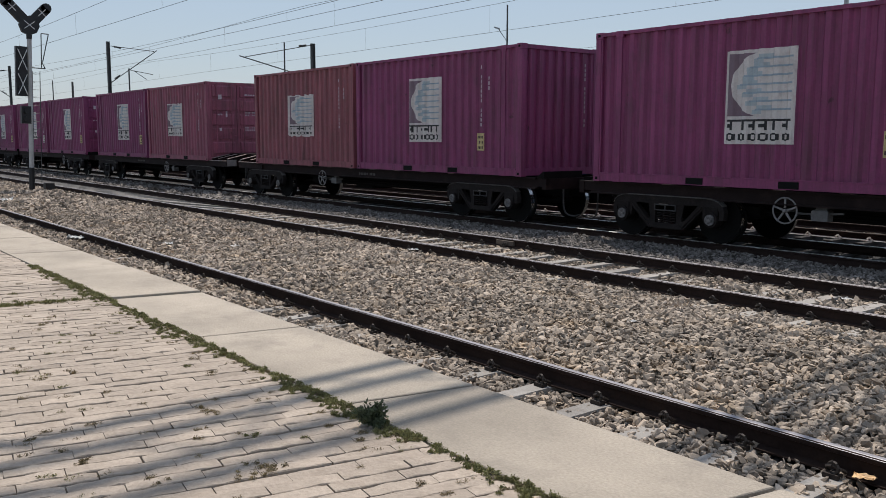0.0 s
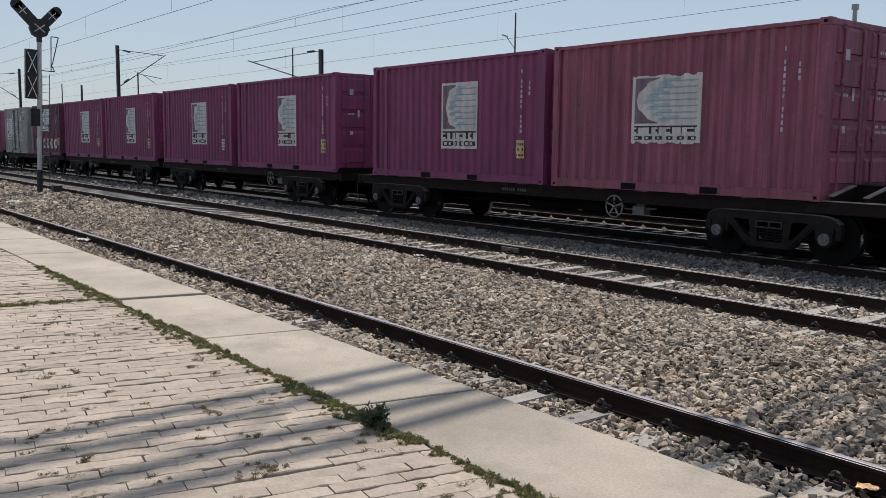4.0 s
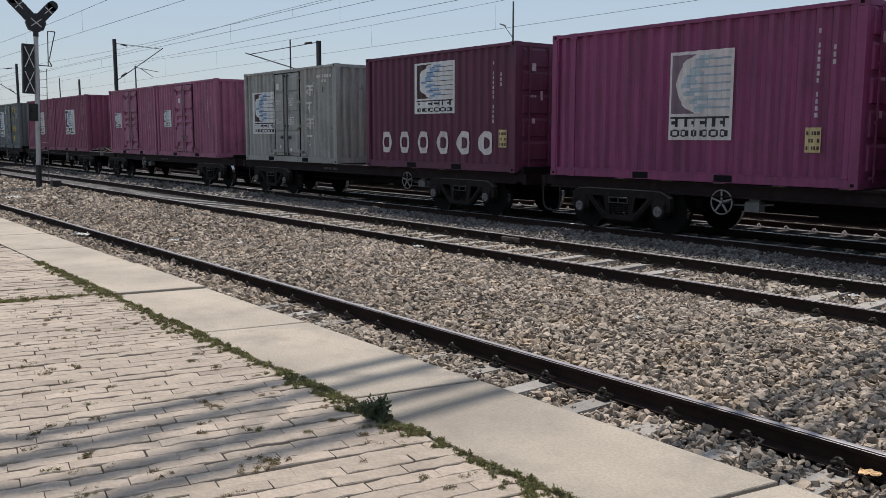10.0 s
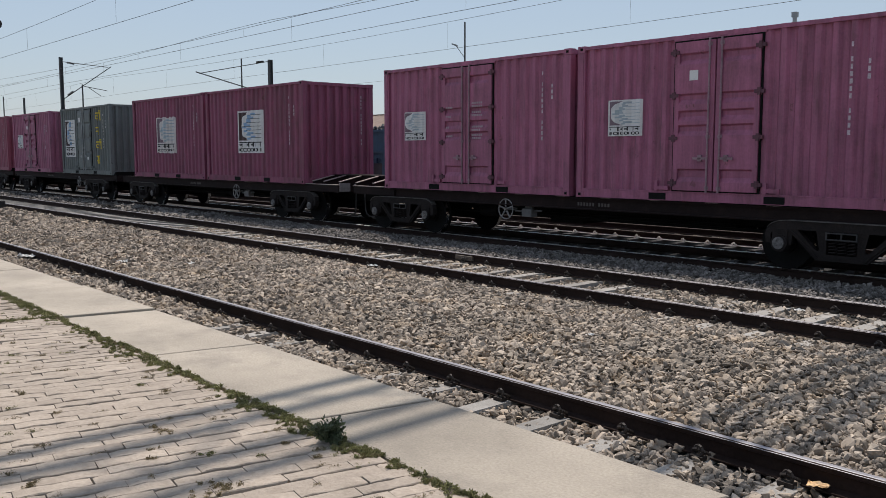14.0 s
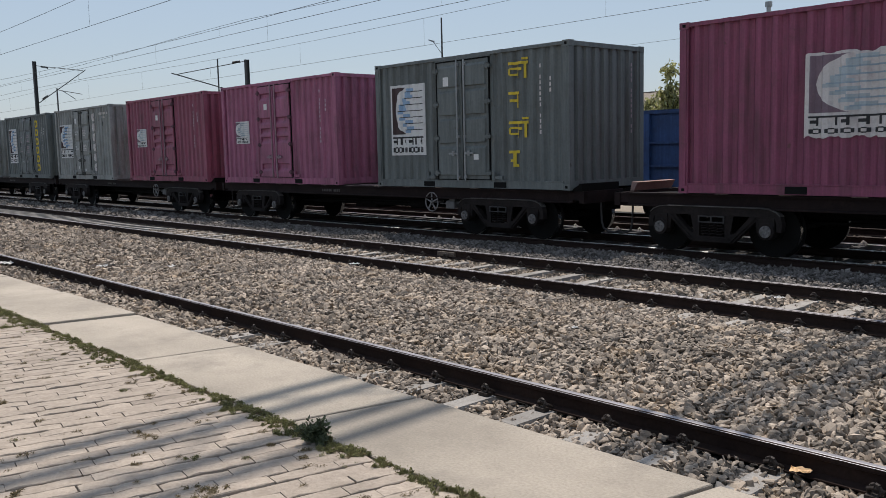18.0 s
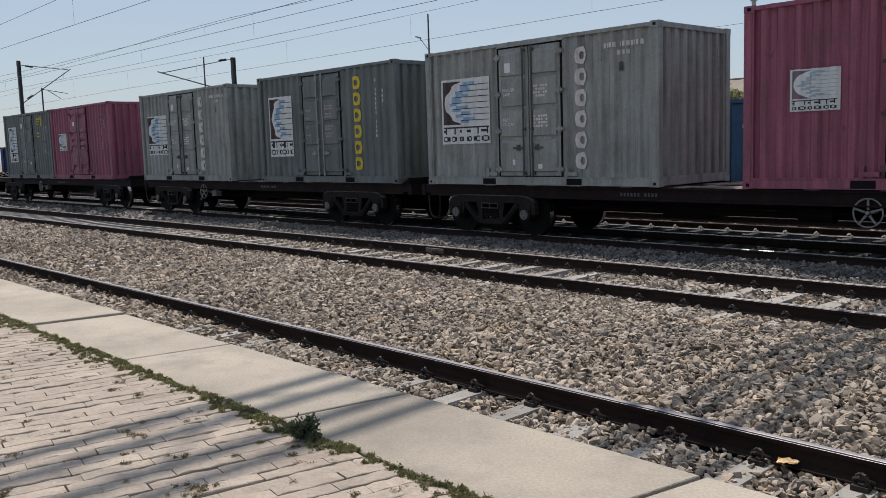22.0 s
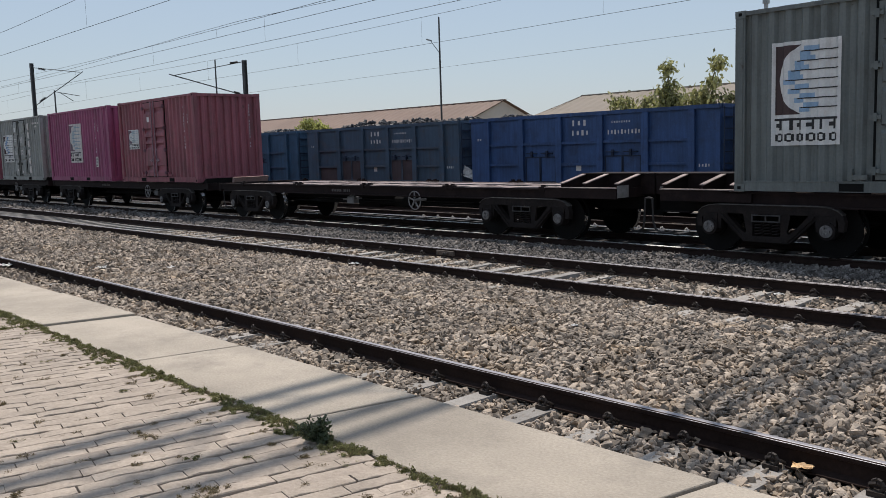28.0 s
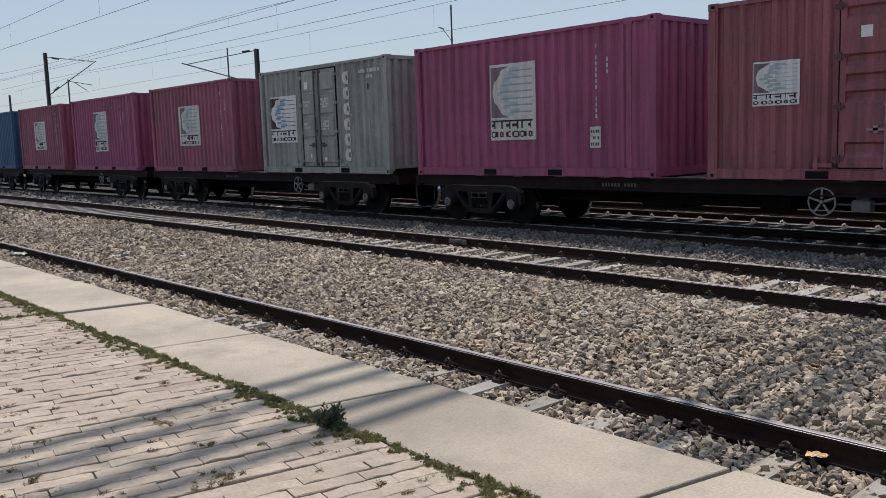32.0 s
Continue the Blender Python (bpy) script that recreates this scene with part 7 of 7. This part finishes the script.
# ---------- litter ----------
def scrap(name, x, y, z, size, material, label, seed):
    gg = random.Random(seed)
    bm = fresh()
    n = 7
    grid_v = [[bm.verts.new(((i / n - 0.5) * size * 1.4 + gg.gauss(0, size * 0.05), (j / n - 0.5) * size + gg.gauss(0, size * 0.05), abs(gg.gauss(0, size * 0.10)) + 0.01)) for j in range(n + 1)] for i in range(n + 1)]
    for i in range(n):
        for j in range(n):
            bm.faces.new((grid_v[i][j], grid_v[i + 1][j], grid_v[i + 1][j + 1], grid_v[i][j + 1]))
    ob = part(name, bm, material)
    ob.matrix_basis = pose(x, y, z, 0, 0, gg.uniform(0, 90))
    return tagged(ob, label, "litter")


scrap("food_wrapper", -2.37, 5.03, -0.118, 0.085, M_PAPER, "crumpled orange food wrapper lying beside the rail", 1)
scrap("paper_scrap", -18.2, 5.0, -0.12, 0.24, M_LITTER, "crumpled white plastic scrap beside the rail", 2)
scrap("paper_scrap", -12.69, 9.3, -0.13, 0.13, M_LITTER, "crumpled white scrap at the foot of a rail", 3)
scrap("paper_scrap", -5.43, 10.77, -0.14, 0.09, M_LITTER, "small white scrap between two rails", 4)
scrap("paper_scrap", -6.08, 7.38, -0.10, 0.07, M_LITTER, "pale flat paper scrap lying on ballast", 5)
scrap("plastic_bag", -30.5, 6.3, -0.13, 0.40, M_LITTER, "white plastic bag lying on ballast", 6)
scrap("paper_scrap", -16.2, 6.1, -0.12, 0.15, M_LITTER, "pale paper scrap lying on ballast", 7)
scrap("paper_scrap", -15.0, 6.9, -0.11, 0.12, M_LITTER, "pale paper scrap lying on ballast", 8)

scrap("paper_scrap", -15.5, 13.95, -0.20, 0.26, M_LITTER, "pale crumpled scrap lying under the freight train", 9)
bag = scrap("plastic_bag", -23.02, 22.2, 1.0, 0.36, M_LITTER, "white plastic bag caught on a wagon's end ladder", 10)
bag.matrix_basis = pose(-23.02, 22.2, 1.0, 80, 20, 10)

# ---------- paving bricks ----------
part("joint_sand", quad_mesh("joint_sand", *SAND_GRID, M_SAND), None, platform, "blown sand in the paving joints")


def brick_mesh(k):
    """A hand-moulded brick: wavy arrises, blunt corners, a slightly hollow top."""
    gg = random.Random(200 + k)
    l, w, h, c = 0.1262 + gg.uniform(-0.0012, 0.0004), 0.0386, 0.045, 0.0030
    n = 6
    v, f = [], []
    for i in range(n + 1):
        y = -l + 2 * l * i / n
        end = i in (0, n)
        if not end:
            y += gg.uniform(-0.008, 0.008)
        cut = gg.uniform(0.0, 0.005) if end else gg.choice((0.0, 0.0, 0.0, 0.003))
        a, b = gg.uniform(-0.0026, 0.0024) - cut, gg.uniform(-0.0026, 0.0024) - cut
        drop = gg.uniform(0.0003, 0.0030) if end else gg.uniform(-0.0022, 0.0022)
        e = gg.uniform(-0.0014, 0.0006) * (1 if i else -1) if end else 0.0
        v += [(-w, y, -h), (-w - a, y + e, -c), (-w + c - a, y + e * 2, -drop), (w - c + b, y + e * 2, -drop + gg.uniform(-0.001, 0.001)), (w + b, y + e, -c), (w, y, -h)]
    for i in range(n):
        for q in range(5):
            p = i * 6 + q
            f.append((p, p + 6, p + 7, p + 1))
    o = n * 6
    f += [(0, 1, 4, 5), (1, 2, 3, 4), (o + 5, o + 4, o + 1, o), (o + 4, o + 3, o + 2, o + 1)]
    data = bpy.data.meshes.new("paving_brick")
    data.from_pydata(v, [], f)
    data.materials.append(M_BRICK)
    return data


BRICKS = [brick_mesh(k) for k in range(16)]
turn = -math.degrees(math.atan(SKEW))
rest_v, rest_f, made = [], [], 0
for r in range(-248, 80):
    row_z, row_tilt = random.uniform(-0.0024, 0.002), random.uniform(-0.6, 0.4)
    off = (r % 2) * PY / 2 + random.uniform(-0.06, 0.06)
    for c in range(-60, 10):
        y = Y_COPE - 0.16 + c * PY + off
        x = r * PX + (y - 1.9) * SKEW
        if y - 0.125 > Y_COPE - 0.06 or y < -6.0 or x < -20 or x > 5.0:
            continue
        cut = 1.0
        if y + 0.125 > Y_COPE - 0.02:
            cut = (Y_COPE - 0.02 - y + 0.125) / 0.25
            y = (Y_COPE - 0.02 + y - 0.125) / 2
            x = r * PX + (y - 1.9) * SKEW
        m = pose(x + random.uniform(-0.005, 0.005), y, Z_PLAT + row_z + random.uniform(-0.0017, 0.0017), random.uniform(-0.5, 0.5), row_tilt + random.uniform(-0.9, 0.9), turn + random.uniform(-0.7, 0.7)) @ Matrix.Diagonal((1, cut, 1, 1))
        mesh = BRICKS[random.randrange(16)]
        if -4.8 < x < -1.75 and y > max(-x * 0.205 - 0.1, 0.4) and made < 300 and cut == 1.0:
            part("paving_brick", mesh, None, platform, "", m)
            made += 1
        else:
            co = np.array([m @ v.co for v in mesh.vertices])
            rest_f.append(np.array([list(p.vertices) for p in mesh.polygons]) + len(rest_v) * len(mesh.vertices))
            rest_v.append(co)
rest = part("paving_bricks", quad_mesh("paving_bricks", np.concatenate(rest_v), np.concatenate(rest_f), M_BRICK), None, platform, "worn buff paving bricks")
rest["kind"] = "stuff"


# ---------- the train runs ----------
def motions():
    for ob, x, y, z in MOVERS:
        walk(ob, [(t, pose(x + RUN[t], y, z)) for t in range(33)])
    turns = [(k / 10, Matrix.Rotation(run(k / 10) / 0.445, 4, "Y")) for k in range(321)]
    for w, x in WHEELS:
        walk(w, [(t, Matrix.Translation((x, 0, 0.445)) @ q) for t, q in turns])


motions()
